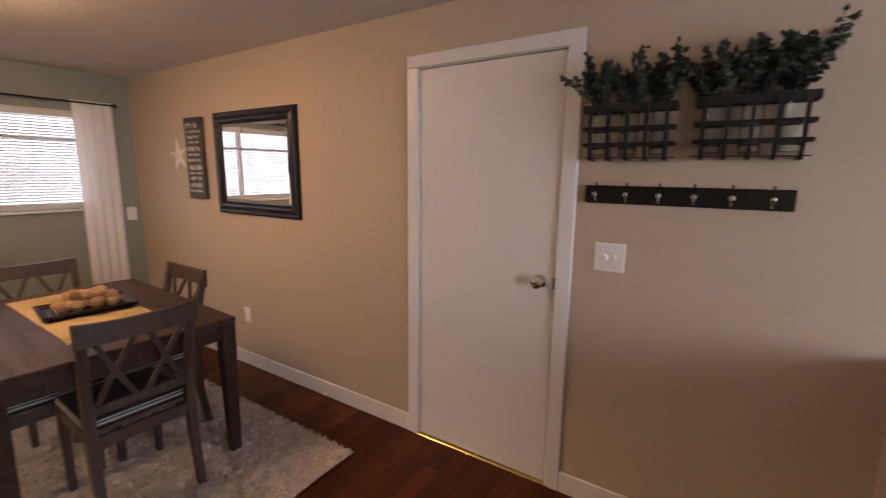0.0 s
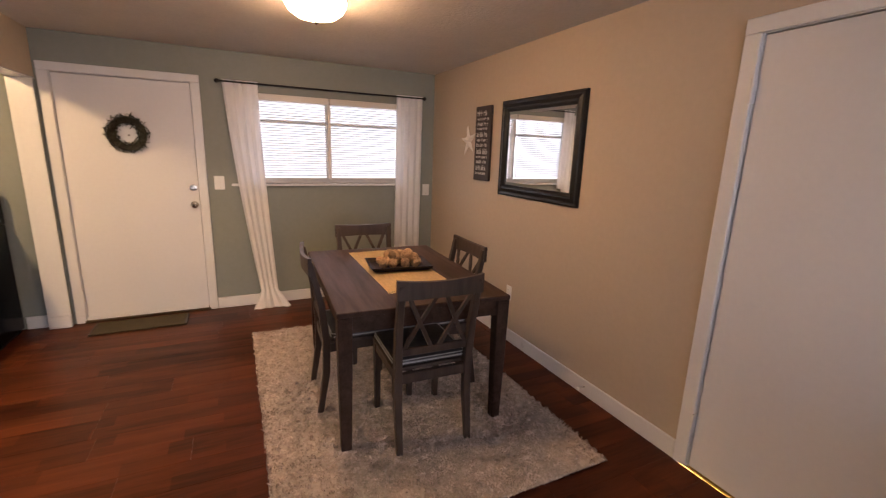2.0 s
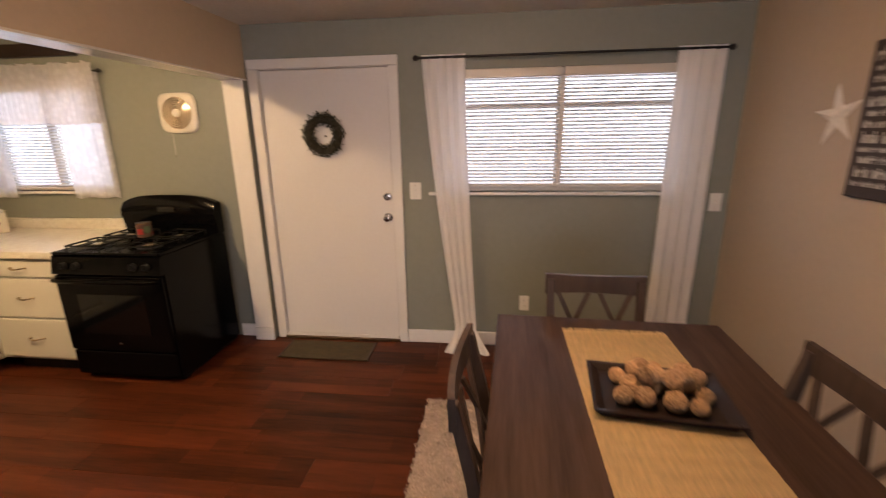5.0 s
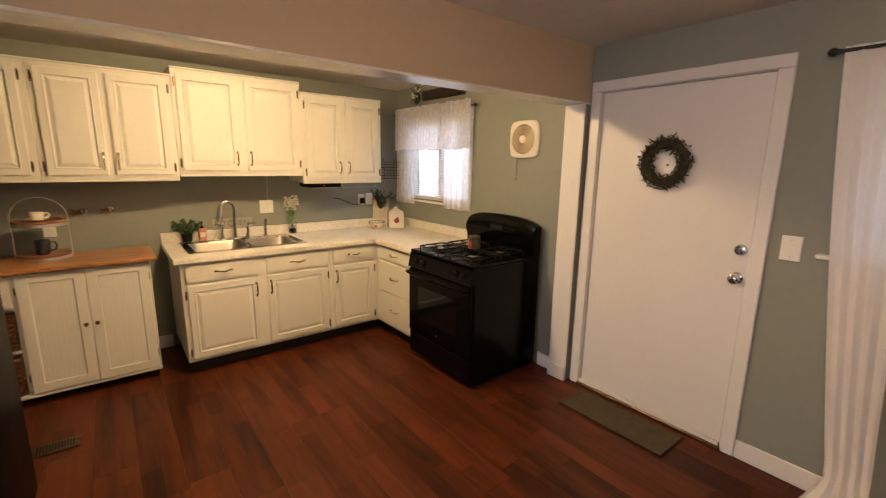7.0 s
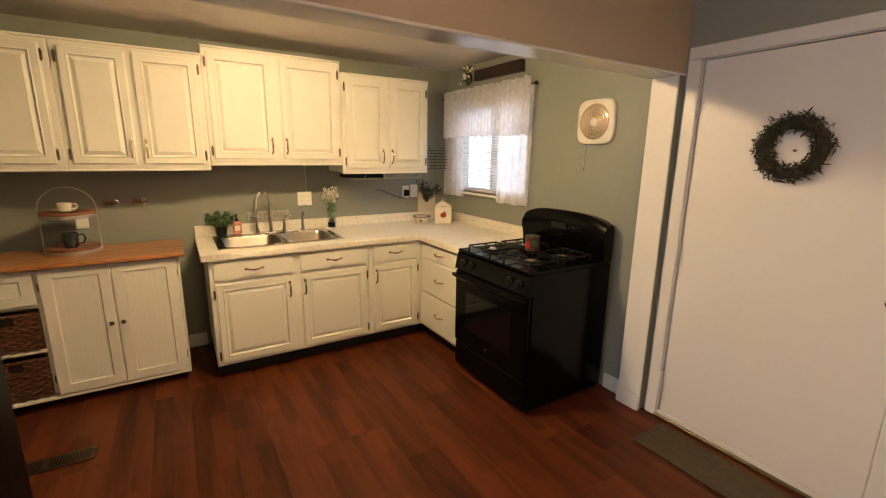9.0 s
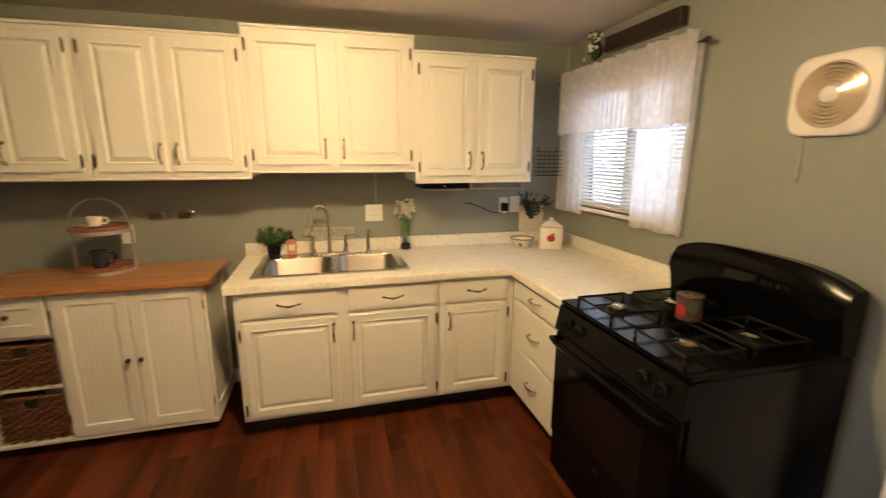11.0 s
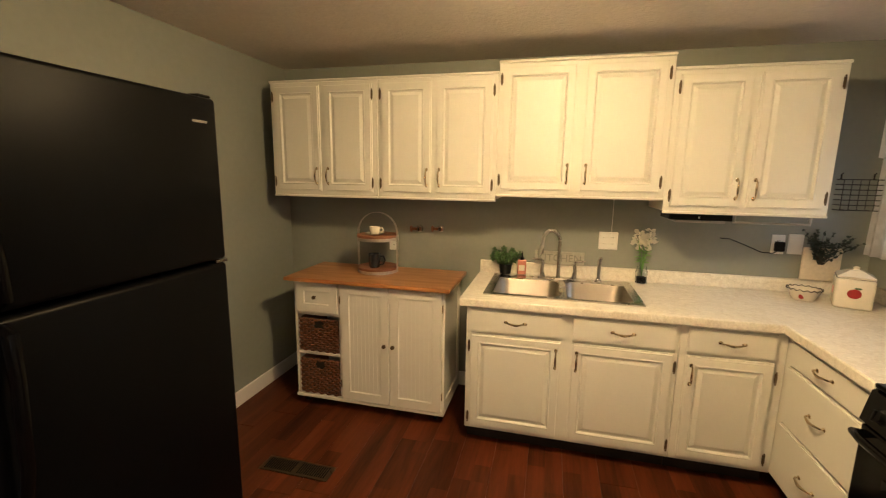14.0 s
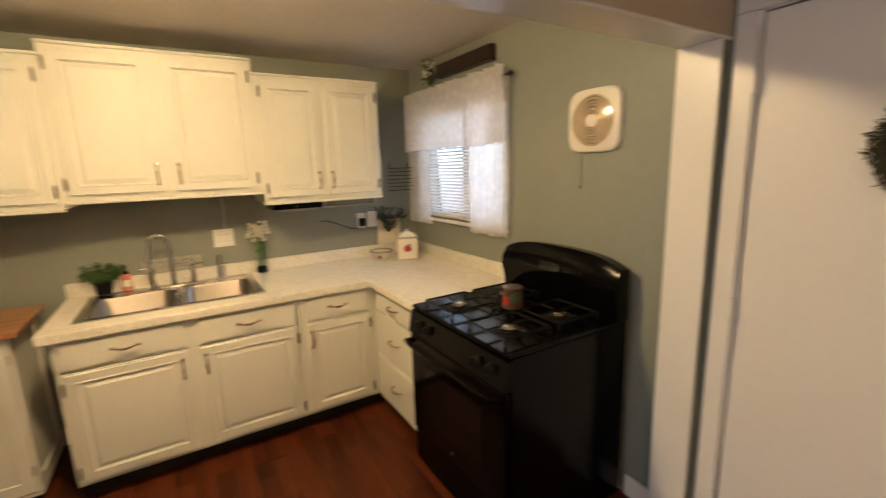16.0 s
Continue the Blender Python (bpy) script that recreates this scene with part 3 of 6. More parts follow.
# windows
def window(name, m, y0, y1, z0, z1, mull, label, sill=(0.05, 0.05), rails=()):
    w = thing(name, label, "window", m, kind="structure")
    f = 0.035
    for n, b in (("window_frame", (y0, 0.055, z0, y0 + f, 0.115, z1)), ("window_frame", (y1 - f, 0.055, z0, y1, 0.115, z1)), ("window_frame", (y0 + f, 0.055, z0, y1 - f, 0.115, z0 + f)), ("window_frame", (y0 + f, 0.055, z1 - f, y1 - f, 0.115, z1)), ("mullion", (mull - 0.028, 0.06, z0 + f, mull + 0.028, 0.105, z1 - f))):
        part(n, boxed(*b, 0.003), M_VINYL, w)
    for z in rails:
        part("rail", boxed(y0 + f, 0.066, z - 0.02, mull - 0.028, 0.1, z + 0.02, 0.003), M_VINYL, w)
        part("rail", boxed(mull + 0.028, 0.066, z - 0.02, y1 - f, 0.1, z + 0.02, 0.003), M_VINYL, w)
    for a, b in ((y0 + f, mull - 0.028), (mull + 0.028, y1 - f)):
        p = part("pane", boxed(a, 0.080, z0 + f, b, 0.084, z1 - f), M_PANE, w)
        p.visible_shadow = False
    s0, s1 = sill
    part("window_sill", boxed(y0 - s0, -0.035, z0 - 0.022, y1 + s1, 0.054, z0, 0.004), M_TRIM, w)
    return w


def blinds(name, m, y0, y1, z0, z1, label, tilt=18, drop=None, cords=True):
    b = thing(name, label, "blind", m)
    part("headrail", boxed(y0, 0.004, z1 - 0.058, y1, 0.045, z1, 0.004), M_VINYL, b)
    pitch = 0.0235
    bm = bmesh.new()
    L, d = y1 - y0 - 0.01, 0.0125
    pts = [(-d, -0.0015), (0.0, 0.0015), (d, -0.0015)]
    v = [[bm.verts.new((x, py, pz)) for py, pz in pts] for x in (-L / 2, L / 2)]
    for k in (0, 1):
        bm.faces.new((v[0][k], v[0][k + 1], v[1][k + 1], v[1][k]))
    bmesh.ops.solidify(bm, geom=bm.faces[:], thickness=0.0012)
    first = None
    z = z1 - 0.066
    n = 0
    while z > z0 + 0.03:
        mm = pose((y0 + y1) / 2, 0.025, z, tilt, 0, 0)
        if first is None:
            first = part("slat", bm, M_BLIND, b, m=mm)
        else:
            share("slat", first, b, mm)
        z -= pitch
        n += 1
    part("bottom_rail", boxed(y0 + 0.003, 0.012, z0 + 0.004, y1 - 0.003, 0.038, z0 + 0.024, 0.003), M_VINYL, b)
    for c in (0.12, 0.5, 0.88):
        part("ladder_cord", rod(bmesh.new(), (y0 + c * (y1 - y0), 0.011, z0 + 0.01), (y0 + c * (y1 - y0), 0.011, z1 - 0.02), 0.0012, seg=5), M_BLIND, b)
    return b


window("window_1", on_west(0), DW[0], DW[1], DW[2], DW[3], 0.835, "white slider window bright with daylight behind blinds", sill=(0.10, 0.12), rails=(1.79,))
blinds("window_blind", on_west(0), DW[0] + 0.01, 0.828, DW[2] + 0.032, DW[3], "open white horizontal blinds in dining window", 38)
blinds("window_blind", on_west(0), 0.842, DW[1] - 0.01, DW[2] + 0.032, DW[3], "open white horizontal blinds in dining window", 38)
window("window_2", on_west(0), KW[0], KW[1], KW[2], KW[3], -3.12, "white kitchen slider window bright with daylight", sill=(0.04, 0.04))
blinds("window_blind", on_west(0), KW[0] + 0.01, KW[1] - 0.01, KW[2] + 0.002, KW[3], "open white horizontal blinds in kitchen window", 34)
window("window_3", pose(EAST, 0, 0, 0, 0, -90), -LW[1], -LW[0], LW[2], LW[3], -0.2, "large white living room window behind the walk")
tagged(part("backdrop", boxed(-12.0, -14, -3, -11.9, 12, 9), M_SKYCARD), "bright hazy daylight outside windows", "backdrop", kind="structure")
tagged(part("ground", boxed(-60, -60, -0.35, 60, 60, -0.25), M_MAT), "ground around the house", "ground", kind="structure")


# ---- lamps ----
def ceiling_lamp(x, y, dome, label, r=0.165):
    lamp = thing("ceiling_light", label, "ceiling light", pose(x, y, CEIL))
    part("base", lathe(bmesh.new(), [(0.0, 0.0), (r * 0.92, 0.0), (r * 0.95, -0.012), (r * 0.90, -0.022), (r * 1.03, -0.03), (r * 1.03, -0.042), (r * 0.98, -0.045)], 32), M_NICKEL, lamp, "brushed nickel lamp base", True)
    part("dome", lathe(bmesh.new(), [(r * 0.985, -0.046), (r * 0.97, -0.065), (r * 0.86, -0.095), (r * 0.62, -0.122), (r * 0.32, -0.136), (0.0, -0.14)], 32), dome, lamp, "frosted glass dome glowing warm", True)
    part("finial", lathe(bmesh.new(), [(0.0, -0.1415), (0.012, -0.143), (0.014, -0.15), (0.007, -0.158), (0.0, -0.163)], 14), M_NICKEL, lamp, smooth=True)


ceiling_lamp(-2.60, 0.40, M_DOME, "flush ceiling light with lit frosted dome over dining table")
ceiling_lamp(-2.70, -2.12, M_DOMEK, "flush ceiling light with lit frosted dome in kitchen", 0.115)


# ---- dining room ----
def rug():
    r = thing("area_rug", "beige shag area rug under dining table", "rug")
    x0, x1, y0, y1 = -3.72, -1.385, 0.005, 1.60
    part("backing", boxed(x0, y0, 0.006, x1, y1, 0.016, 0.003), M_RUG, r)
    rng = np.random.default_rng(5)
    n = 110000
    px, py = rng.uniform(x0 - 0.008, x1 + 0.008, n), rng.uniform(y0 - 0.008, y1 + 0.008, n)
    h, lean, ang, wd = rng.uniform(0.009, 0.019, n), rng.uniform(0.003, 0.015, n), rng.uniform(0, 2 * np.pi, n), rng.uniform(0.0018, 0.0036, n)
    # tufts about 24 mm across lean together and differ in height
    cx, cy = ((px - x0 + 0.1) / 0.024).astype(int), ((py - y0 + 0.1) / 0.024).astype(int)
    table = rng.uniform(0, 1, (3, 160, 160))
    ang = 2 * np.pi * table[0][cx % 160, cy % 160] + 0.32 * (ang - np.pi)
    h, lean = h * (0.55 + 0.85 * table[1][cx % 160, cy % 160]), lean * (0.6 + 0.8 * table[2][cx % 160, cy % 160])
    dx, dy = np.cos(ang), np.sin(ang)
    base = np.full(n, 0.010)
    v = np.empty((n, 4, 3))
    v[:, 0] = np.stack([px - dy * wd, py + dx * wd, base], 1)
    v[:, 1] = np.stack([px + dy * wd, py - dx * wd, base], 1)
    v[:, 2] = np.stack([px + dx * lean * 0.4 + dy * wd, py + dy * lean * 0.4 - dx * wd, base + h * 0.7], 1)
    v[:, 3] = np.stack([px + dx * lean, py + dy * lean, base + h], 1)
    idx = np.arange(n)[:, None] * 4
    faces = np.concatenate([idx + [0, 1, 2], idx + [0, 2, 3]], 0)
    me = bpy.data.meshes.new("shag")
    me.from_pydata(v.reshape(-1, 3).tolist(), [], faces.tolist())
    me.materials.append(M_TUFT)
    ob = new("shag", me)
    ob.parent = r
    tagged(ob, "thick beige shag pile", kind="stuff")


rug()


def dining_table():
    t = thing("dining_table", "dark espresso wood rectangular dining table on rug", "table", pose(-2.612, 0.857, 0.0155, 0, 0, -3.0))
    L, W, H = 1.36, 0.96, 0.77
    part("tabletop", boxed(-L / 2, -W / 2, H - 0.028, L / 2, W / 2, H, 0.006, 2), M_DINING, t)
    a = 0.022
    for n, b in (("apron", (-L / 2 + a, -W / 2 + a, H - 0.115, L / 2 - a, -W / 2 + a + 0.02, H - 0.0285)), ("apron", (-L / 2 + a, W / 2 - a - 0.02, H - 0.115, L / 2 - a, W / 2 - a, H - 0.0285)), ("apron", (-L / 2 + a, -W / 2 + a + 0.02, H - 0.115, -L / 2 + a + 0.02, W / 2 - a - 0.02, H - 0.0285)), ("apron", (L / 2 - a - 0.02, -W / 2 + a + 0.02, H - 0.115, L / 2 - a, W / 2 - a - 0.02, H - 0.0285))):
        part(n, boxed(*b), M_DINING, t)
    for sx in (-1, 1):
        for sy in (-1, 1):
            bm = bmesh.new()
            c = Vector((sx * (L / 2 - 0.040), sy * (W / 2 - 0.040), 0))
            rows = [(0.026, 0.0), (0.036, H - 0.15), (0.037, H - 0.0285)]
            vs = [[bm.verts.new((c.x + i * s, c.y + j * s, z)) for i, j in ((-1, -1), (1, -1), (1, 1), (-1, 1))] for s, z in rows]
            for lo, hi in zip(vs, vs[1:]):
                for k in range(4):
                    bm.faces.new((lo[k], lo[(k + 1) % 4], hi[(k + 1) % 4], hi[k]))
            bm.faces.new(vs[0]), bm.faces.new(vs[-1])
            bmesh.ops.bevel(bm, geom=bm.edges[:], offset=0.003, segments=1, affect="EDGES")
            part("leg", bm, M_DINING, t)


dining_table()


def plank_between(bm, a, b, w, d, up=(0, 1, 0)):
    """A flat bar from a to b, w wide, d deep along up."""
    a, b, up = Vector(a), Vector(b), Vector(up)
    ax = (b - a).normalized()
    side = ax.cross(up).normalized() * w / 2
    up = side.cross(ax).normalized() * d / 2
    vs = [bm.verts.new(p + s * side + u * up) for p in (a, b) for s, u in ((-1, -1), (1, -1), (1, 1), (-1, 1))]
    for k in range(4):
        bm.faces.new((vs[k], vs[(k + 1) % 4], vs[4 + (k + 1) % 4], vs[4 + k]))
    bm.faces.new(vs[:4]), bm.faces.new(vs[4:])


def chair(m, label):
    """Faces local +y; the back stands at local y = 0."""
    c = thing("dining_chair", label, "chair", m, "chairs round the dining table")
    w, d, hs, ht = 0.43, 0.44, 0.455, 0.93
    for s in (-1, 1):
        bm = bmesh.new()
        pts = [(s * (w / 2 - 0.02), -0.02, 0.0), (s * (w / 2 - 0.02), 0.02, 0.25), (s * (w / 2 - 0.02), 0.025, 0.45), (s * (w / 2 - 0.015), 0.0, 0.68), (s * (w / 2 - 0.012), -0.055, ht)]
        rings = []
        for (x, y, z), hw in zip(pts, (0.016, 0.02, 0.021, 0.019, 0.016)):
            rings.append([bm.verts.new((x + i * hw, y + j * hw, z)) for i, j in ((-1, -1), (1, -1), (1, 1), (-1, 1))])
        for lo, hi in zip(rings, rings[1:]):
            for k in range(4):
                bm.faces.new((lo[k], lo[(k + 1) % 4], hi[(k + 1) % 4], hi[k]))
        bm.faces.new(rings[0]), bm.faces.new(rings[-1])
        bmesh.ops.bevel(bm, geom=bm.edges[:], offset=0.003, segments=1, affect="EDGES")
        part("back_leg", bm, M_CHAIR, c)
        bm = bmesh.new()
        rod(bm, (s * (w / 2 - 0.025), d, 0.0), (s * (w / 2 - 0.025), d, hs - 0.02), 0.021, 0.027, 4)
        bmesh.ops.rotate(bm, cent=(s * (w / 2 - 0.025), d, 0), matrix=Matrix.Rotation(radians(45), 3, "Z"), verts=bm.verts[:])
        part("front_leg", bm, M_CHAIR, c)
    part("seat_rail", boxed(-w / 2 + 0.035, d - 0.012, hs - 0.075, w / 2 - 0.035, d + 0.012, hs - 0.022), M_CHAIR, c)
    part("seat_rail", boxed(-w / 2 + 0.035, 0.012, hs - 0.075, w / 2 - 0.035, 0.036, hs - 0.022), M_CHAIR, c)
    for s in (-1, 1):
        part("seat_rail", boxed(s * (w / 2 - 0.025) - 0.011, 0.04, hs - 0.075, s * (w / 2 - 0.025) + 0.011, d - 0.014, hs - 0.022), M_CHAIR, c)
    seat = part("seat", boxed(-w / 2 + 0.004, 0.046, hs - 0.022, w / 2 - 0.004, d + 0.03, hs - 0.002, 0.006, 2), M_CHAIR, c)
    # crest rail, curved
    bm = bmesh.new()
    n, rows = 12, []
    for i in range(n + 1):
        u = -1 + 2 * i / n
        x = u * (w / 2 + 0.012)
        y = -0.052 - 0.02 * (1 - u * u)
        zt = ht + 0.012 + 0.012 * (u * u)
        zb = ht - 0.075 + 0.004 * (1 - u * u)
        rows.append([bm.verts.new(p) for p in ((x, y - 0.011, zb), (x, y + 0.011, zb + 0.002), (x, y + 0.007, zt), (x, y - 0.013, zt))])
    for lo, hi in zip(rows, rows[1:]):
        for k in range(4):
            bm.faces.new((lo[k], lo[(k + 1) % 4], hi[(k + 1) % 4], hi[k]))
    bm.faces.new(rows[0]), bm.faces.new(rows[-1])
    part("crest_rail", bm, M_CHAIR, c, smooth=True)
    part("lower_rail", boxed(-w / 2 + 0.03, 0.002, 0.535, w / 2 - 0.03, 0.024, 0.575, 0.003), M_CHAIR, c)
    at = lambda z: 0.013 - 0.072 * max(0.0, (z - 0.56) / 0.30) ** 1.3
    for s in (-1, 1):
        for a, b in (((s * 0.165, 0.572), (s * 0.025, 0.862)), ((s * 0.025, 0.572), (s * 0.165, 0.862))):
            bm = bmesh.new()
            p = [Vector((a[0] + (b[0] - a[0]) * k / 5, at(a[1] + (b[1] - a[1]) * k / 5), a[1] + (b[1] - a[1]) * k / 5)) for k in range(6)]
            dx = 0.0115
            dep = 0.0075 if b[0] * s > a[0] * s else 0.0065
            rings = [[bm.verts.new(q + Vector((i * dx, j * dep, 0))) for i, j in ((-1, -1), (1, -1), (1, 1), (-1, 1))] for q in p]
            for lo, hi in zip(rings, rings[1:]):
                for k in range(4):
                    bm.faces.new((lo[k], lo[(k + 1) % 4], hi[(k + 1) % 4], hi[k]))
            bm.faces.new(rings[0]), bm.faces.new(rings[-1])
            part("back_slat", bm, M_CHAIR, c)
    # seat cushion
    cu = part("cushion", boxed(-w / 2 + 0.012, 0.055, hs - 0.001, w / 2 - 0.012, d + 0.02, hs + 0.034, 0.014, 3), M_CUSH, c, "black quilted tie-on seat pad with pale piping", True)
    x0, x1, y0, y1, z = -w / 2 + 0.011, w / 2 - 0.011, 0.054, d + 0.021, hs + 0.016
    loop = []
    for cx, cy, a0 in ((x1 - 0.03, y1 - 0.03, 0), (x0 + 0.03, y1 - 0.03, 90), (x0 + 0.03, y0 + 0.03, 180), (x1 - 0.03, y0 + 0.03, 270)):
        for k in range(5):
            an = radians(a0 + 22.5 * k)
            loop.append((cx + 0.03 * math.cos(an), cy + 0.03 * math.sin(an), z))
    part("piping", tube(bmesh.new(), loop, 0.0045, 6, True), M_PIPE, cu, "pale grey cushion piping", True)
    part("piping", tube(bmesh.new(), [(p[0] * 0.99, 0.5 * (y0 + y1) + (p[1] - 0.5 * (y0 + y1)) * 0.99, z + 0.017) for p in loop], 0.003, 6, True), M_PIPE, cu, smooth=True)
    return c


RUG_Z = 0.0162
CH_LABEL = "dark brown wooden double-X-back chair with black seat pad"
ch = chair(pose(-1.855, 0.82, RUG_Z, 0, 0, 88), CH_LABEL + " at table end")
tagged(copy_thing(ch, pose(-2.572, 0.35, RUG_Z, 0, 0, -3)), CH_LABEL + " beside table")
tagged(copy_thing(ch, pose(-3.32, 0.86, RUG_Z, 0, 0, -92)), CH_LABEL + " near window")
tagged(copy_thing(ch, pose(-2.53, 1.315, RUG_Z, 0, 0, 179)), CH_LABEL + " by wall")


def runner():
    z = 0.7862
    m = pose(-2.665, 0.89, z, 0, 0, -1.0)
    r = thing("table_runner", "straw-coloured woven table runner with fringed ends", "runner", m)
    L, W = 0.97, 0.42
    bm = bmesh.new()
    nx, ny = 60, 8
    g = [[bm.verts.new((-L / 2 + L * i / nx, -W / 2 + W * j / ny, 0.0018 + 0.0012 * math.sin(i * 1.9) + 0.0008 * noise.noise((i * 0.7, j * 0.9, 0)))) for j in range(ny + 1)] for i in range(nx + 1)]
    for i in range(nx):
        for j in range(ny):
            bm.faces.new((g[i][j], g[i + 1][j], g[i + 1][j + 1], g[i][j + 1]))
    bmesh.ops.solidify(bm, geom=bm.faces[:], thickness=0.002)
    part("weave", bm, M_RUNNER, r)
    bm = bmesh.new()
    rng = random.Random(3)
    for s in (-1, 1):
        for k in range(70):
            y = -W / 2 + W * (k + 0.5) / 70
            plank_between(bm, (s * L / 2, y, 0.0015), (s * (L / 2 + rng.uniform(0.018, 0.034)), y + rng.uniform(-0.006, 0.006), 0.001), 0.0035, 0.0014, (0, 0, 1))
    tagged(part("fringe", bm, M_RUNNER, r), kind="stuff")


runner()


def rounded_tray(bm, lx, ly, h, flare, t=0.012):
    vs = []
    for k, (sx, z) in enumerate(((1.0, 0.0), (flare, h))):
        vs.append([bm.verts.new((i * lx / 2 * sx, j * ly / 2 * sx, z)) for i, j in ((-1, -1), (1, -1), (1, 1), (-1, 1))])
    inner = []
    for sx, z in ((flare, h), (0.94, 0.008)):
        inner.append([bm.verts.new((i * (lx / 2 * sx - t * (1 if z == h else 0)), j * (ly / 2 * sx - t * (1 if z == h else 0)), z)) for i, j in ((-1, -1), (1, -1), (1, 1), (-1, 1))])
    loops = [vs[0], vs[1], inner[0], inner[1]]
    for lo, hi in zip(loops, loops[1:]):
        for k in range(4):
            bm.faces.new((lo[k], lo[(k + 1) % 4], hi[(k + 1) % 4], hi[k]))
    bm.faces.new(vs[0]), bm.faces.new(inner[1])
    bmesh.ops.bevel(bm, geom=bm.edges[:], offset=0.003, segments=1, affect="EDGES")
    return bm


TRAY_M = pose(-2.675, 0.91, 0.7915, 0, 0, 83)
tr = part("serving_tray", rounded_tray(bmesh.new(), 0.36, 0.26, 0.03, 1.16), M_TRAY, m=TRAY_M)
tagged(tr, "dark lacquered rectangular tray on table runner", "tray")
rng = random.Random(11)
first_ball = None
spots = []
for lvl, cnt in ((0, 15), (1, 7)):
    for k in range(cnt):
        for _ in range(300):
            x, y = rng.uniform(-0.135, 0.135), rng.uniform(-0.085, 0.085)
            if lvl:
                x, y = x * 0.6, y * 0.5
            r = rng.uniform(0.025, 0.034)
            if all((x - a) ** 2 + (y - b) ** 2 > (0.9 * (r + q)) ** 2 for a, b, q, l in spots if l == lvl):
                break
        spots.append((x, y, r, lvl))
        p = TRAY_M @ Vector((x, y, 0.010 + r + lvl * 0.042))
        if first_ball is None:
            bm = bmesh.new()
            bmesh.ops.create_icosphere(bm, subdivisions=4, radius=1.0)
            for v in bm.verts:
                n = v.co.normalized()
                band = max(abs(math.sin(9 * n.dot(Vector(d)))) for d in ((1, 0.2, 0), (0, 1, 0.3), (0.3, 0, 1), (0.6, 0.6, -0.5)))
                v.co = n * (0.70 + 0.30 * band ** 4)
            first_ball = part("rattan_ball", bm, M_RATTAN, smooth=True, m=Matrix.Translation(p) @ Matrix.Diagonal((r, r, r, 1)))
            tagged(first_ball, "tan woven rattan decorative ball in dark tray", "decorative ball", "balls in the tray")
        else:
            o = new("rattan_ball", first_ball.data)
            o.matrix_basis = Matrix.Translation(p) @ Euler((rng.random() * 6, rng.random() * 6, 0)).to_matrix().to_4x4() @ Matrix.Diagonal((r, r, r, 1))
            tagged(o, "tan woven rattan decorative ball in dark tray", "decorative ball", "balls in the tray")


def mirror():
    mi = thing("wall_mirror", "rectangular mirror in wide black moulded frame on tan wall", "mirror", on_north(-2.641, NORTH, 1.598))
    w, h, fw = 0.955, 0.748, 0.088
    prof = [(0.0, 0.0), (0.0, -0.016), (0.012, -0.026), (0.03, -0.024), (0.055, -0.034), (0.07, -0.030), (fw, -0.014), (fw, 0.0)]
    corners = ((-1, -1), (1, -1), (1, 1), (-1, 1))
    for k in range(4):
        a, b = corners[k], corners[(k + 1) % 4]
        bm = bmesh.new()
        ends = []
        for c in (a, b):
            ends.append([bm.verts.new((c[0] * (w / 2 - o), d, c[1] * (h / 2 - o))) for o, d in prof])
        n = len(prof)
        for i in range(n):
            bm.faces.new((ends[0][i], ends[0][(i + 1) % n], ends[1][(i + 1) % n], ends[1][i]))
        bm.faces.new(ends[0]), bm.faces.new(ends[1])
        part("frame", bm, M_FRAME, mi, "glossy black moulded frame" if k == 0 else "")
    iw, ih = w / 2 - fw, h / 2 - fw
    bv = 0.022
    bm = bmesh.new()
    o = [bm.verts.new((sx * iw, -0.009, sz * ih)) for sx, sz in corners]
    i = [bm.verts.new((sx * (iw - bv), -0.0115, sz * (ih - bv))) for sx, sz in corners]
    b = [bm.verts.new((sx * iw, -0.004, sz * ih)) for sx, sz in corners]
    for k in range(4):
        bm.faces.new((o[k], o[(k + 1) % 4], i[(k + 1) % 4], i[k]))
        bm.faces.new((b[k], b[(k + 1) % 4], o[(k + 1) % 4], o[k]))
    bm.faces.new(i), bm.faces.new(b)
    part("mirror_glass", bm, M_MIRROR, mi, "bevelled mirror glass")


mirror()


def wall_sign():
    s = thing("wall_sign", "narrow dark brown word-art board with faded white lettering", "sign", on_north(-3.405, NORTH, 1.638))
    w, h = 0.255, 0.64
    part("board", boxed(-w / 2, -0.026, -h / 2, w / 2, -0.002, h / 2, 0.003), M_SIGN, s)
    rng = random.Random(8)
    z = h / 2 - 0.03
    for rh in (0.052, 0.026, 0.034, 0.022, 0.048, 0.026, 0.034, 0.05, 0.024, 0.034, 0.046, 0.026, 0.03):
        x, end = -w / 2 + rng.uniform(0.022, 0.045), w / 2 - rng.uniform(0.022, 0.045)
        bm = bmesh.new()
        wide = rh * 0.42
        while x < end - wide:
            for _ in range(rng.randint(2, 5)):
                if x > end - wide:
                    break
                tall = rh * rng.uniform(0.72, 1.0)
                box(bm, x, -0.0278, z - rh, x + wide * rng.uniform(0.25, 0.4), -0.0265, z - rh + tall)
                box(bm, x + wide * 0.42, -0.0278, z - rh * rng.choice((0.6, 1.0)), x + wide, -0.0265, z - rh * rng.uniform(0.3, 0.45))
                x += wide * 1.35
            x += wide * 0.9
        tagged(part("lettering", bm, M_LETTER, s), "row of faded white letters", kind="stuff")
        z -= rh + 0.0125
        if z < -h / 2 + 0.05:
            break


wall_sign()


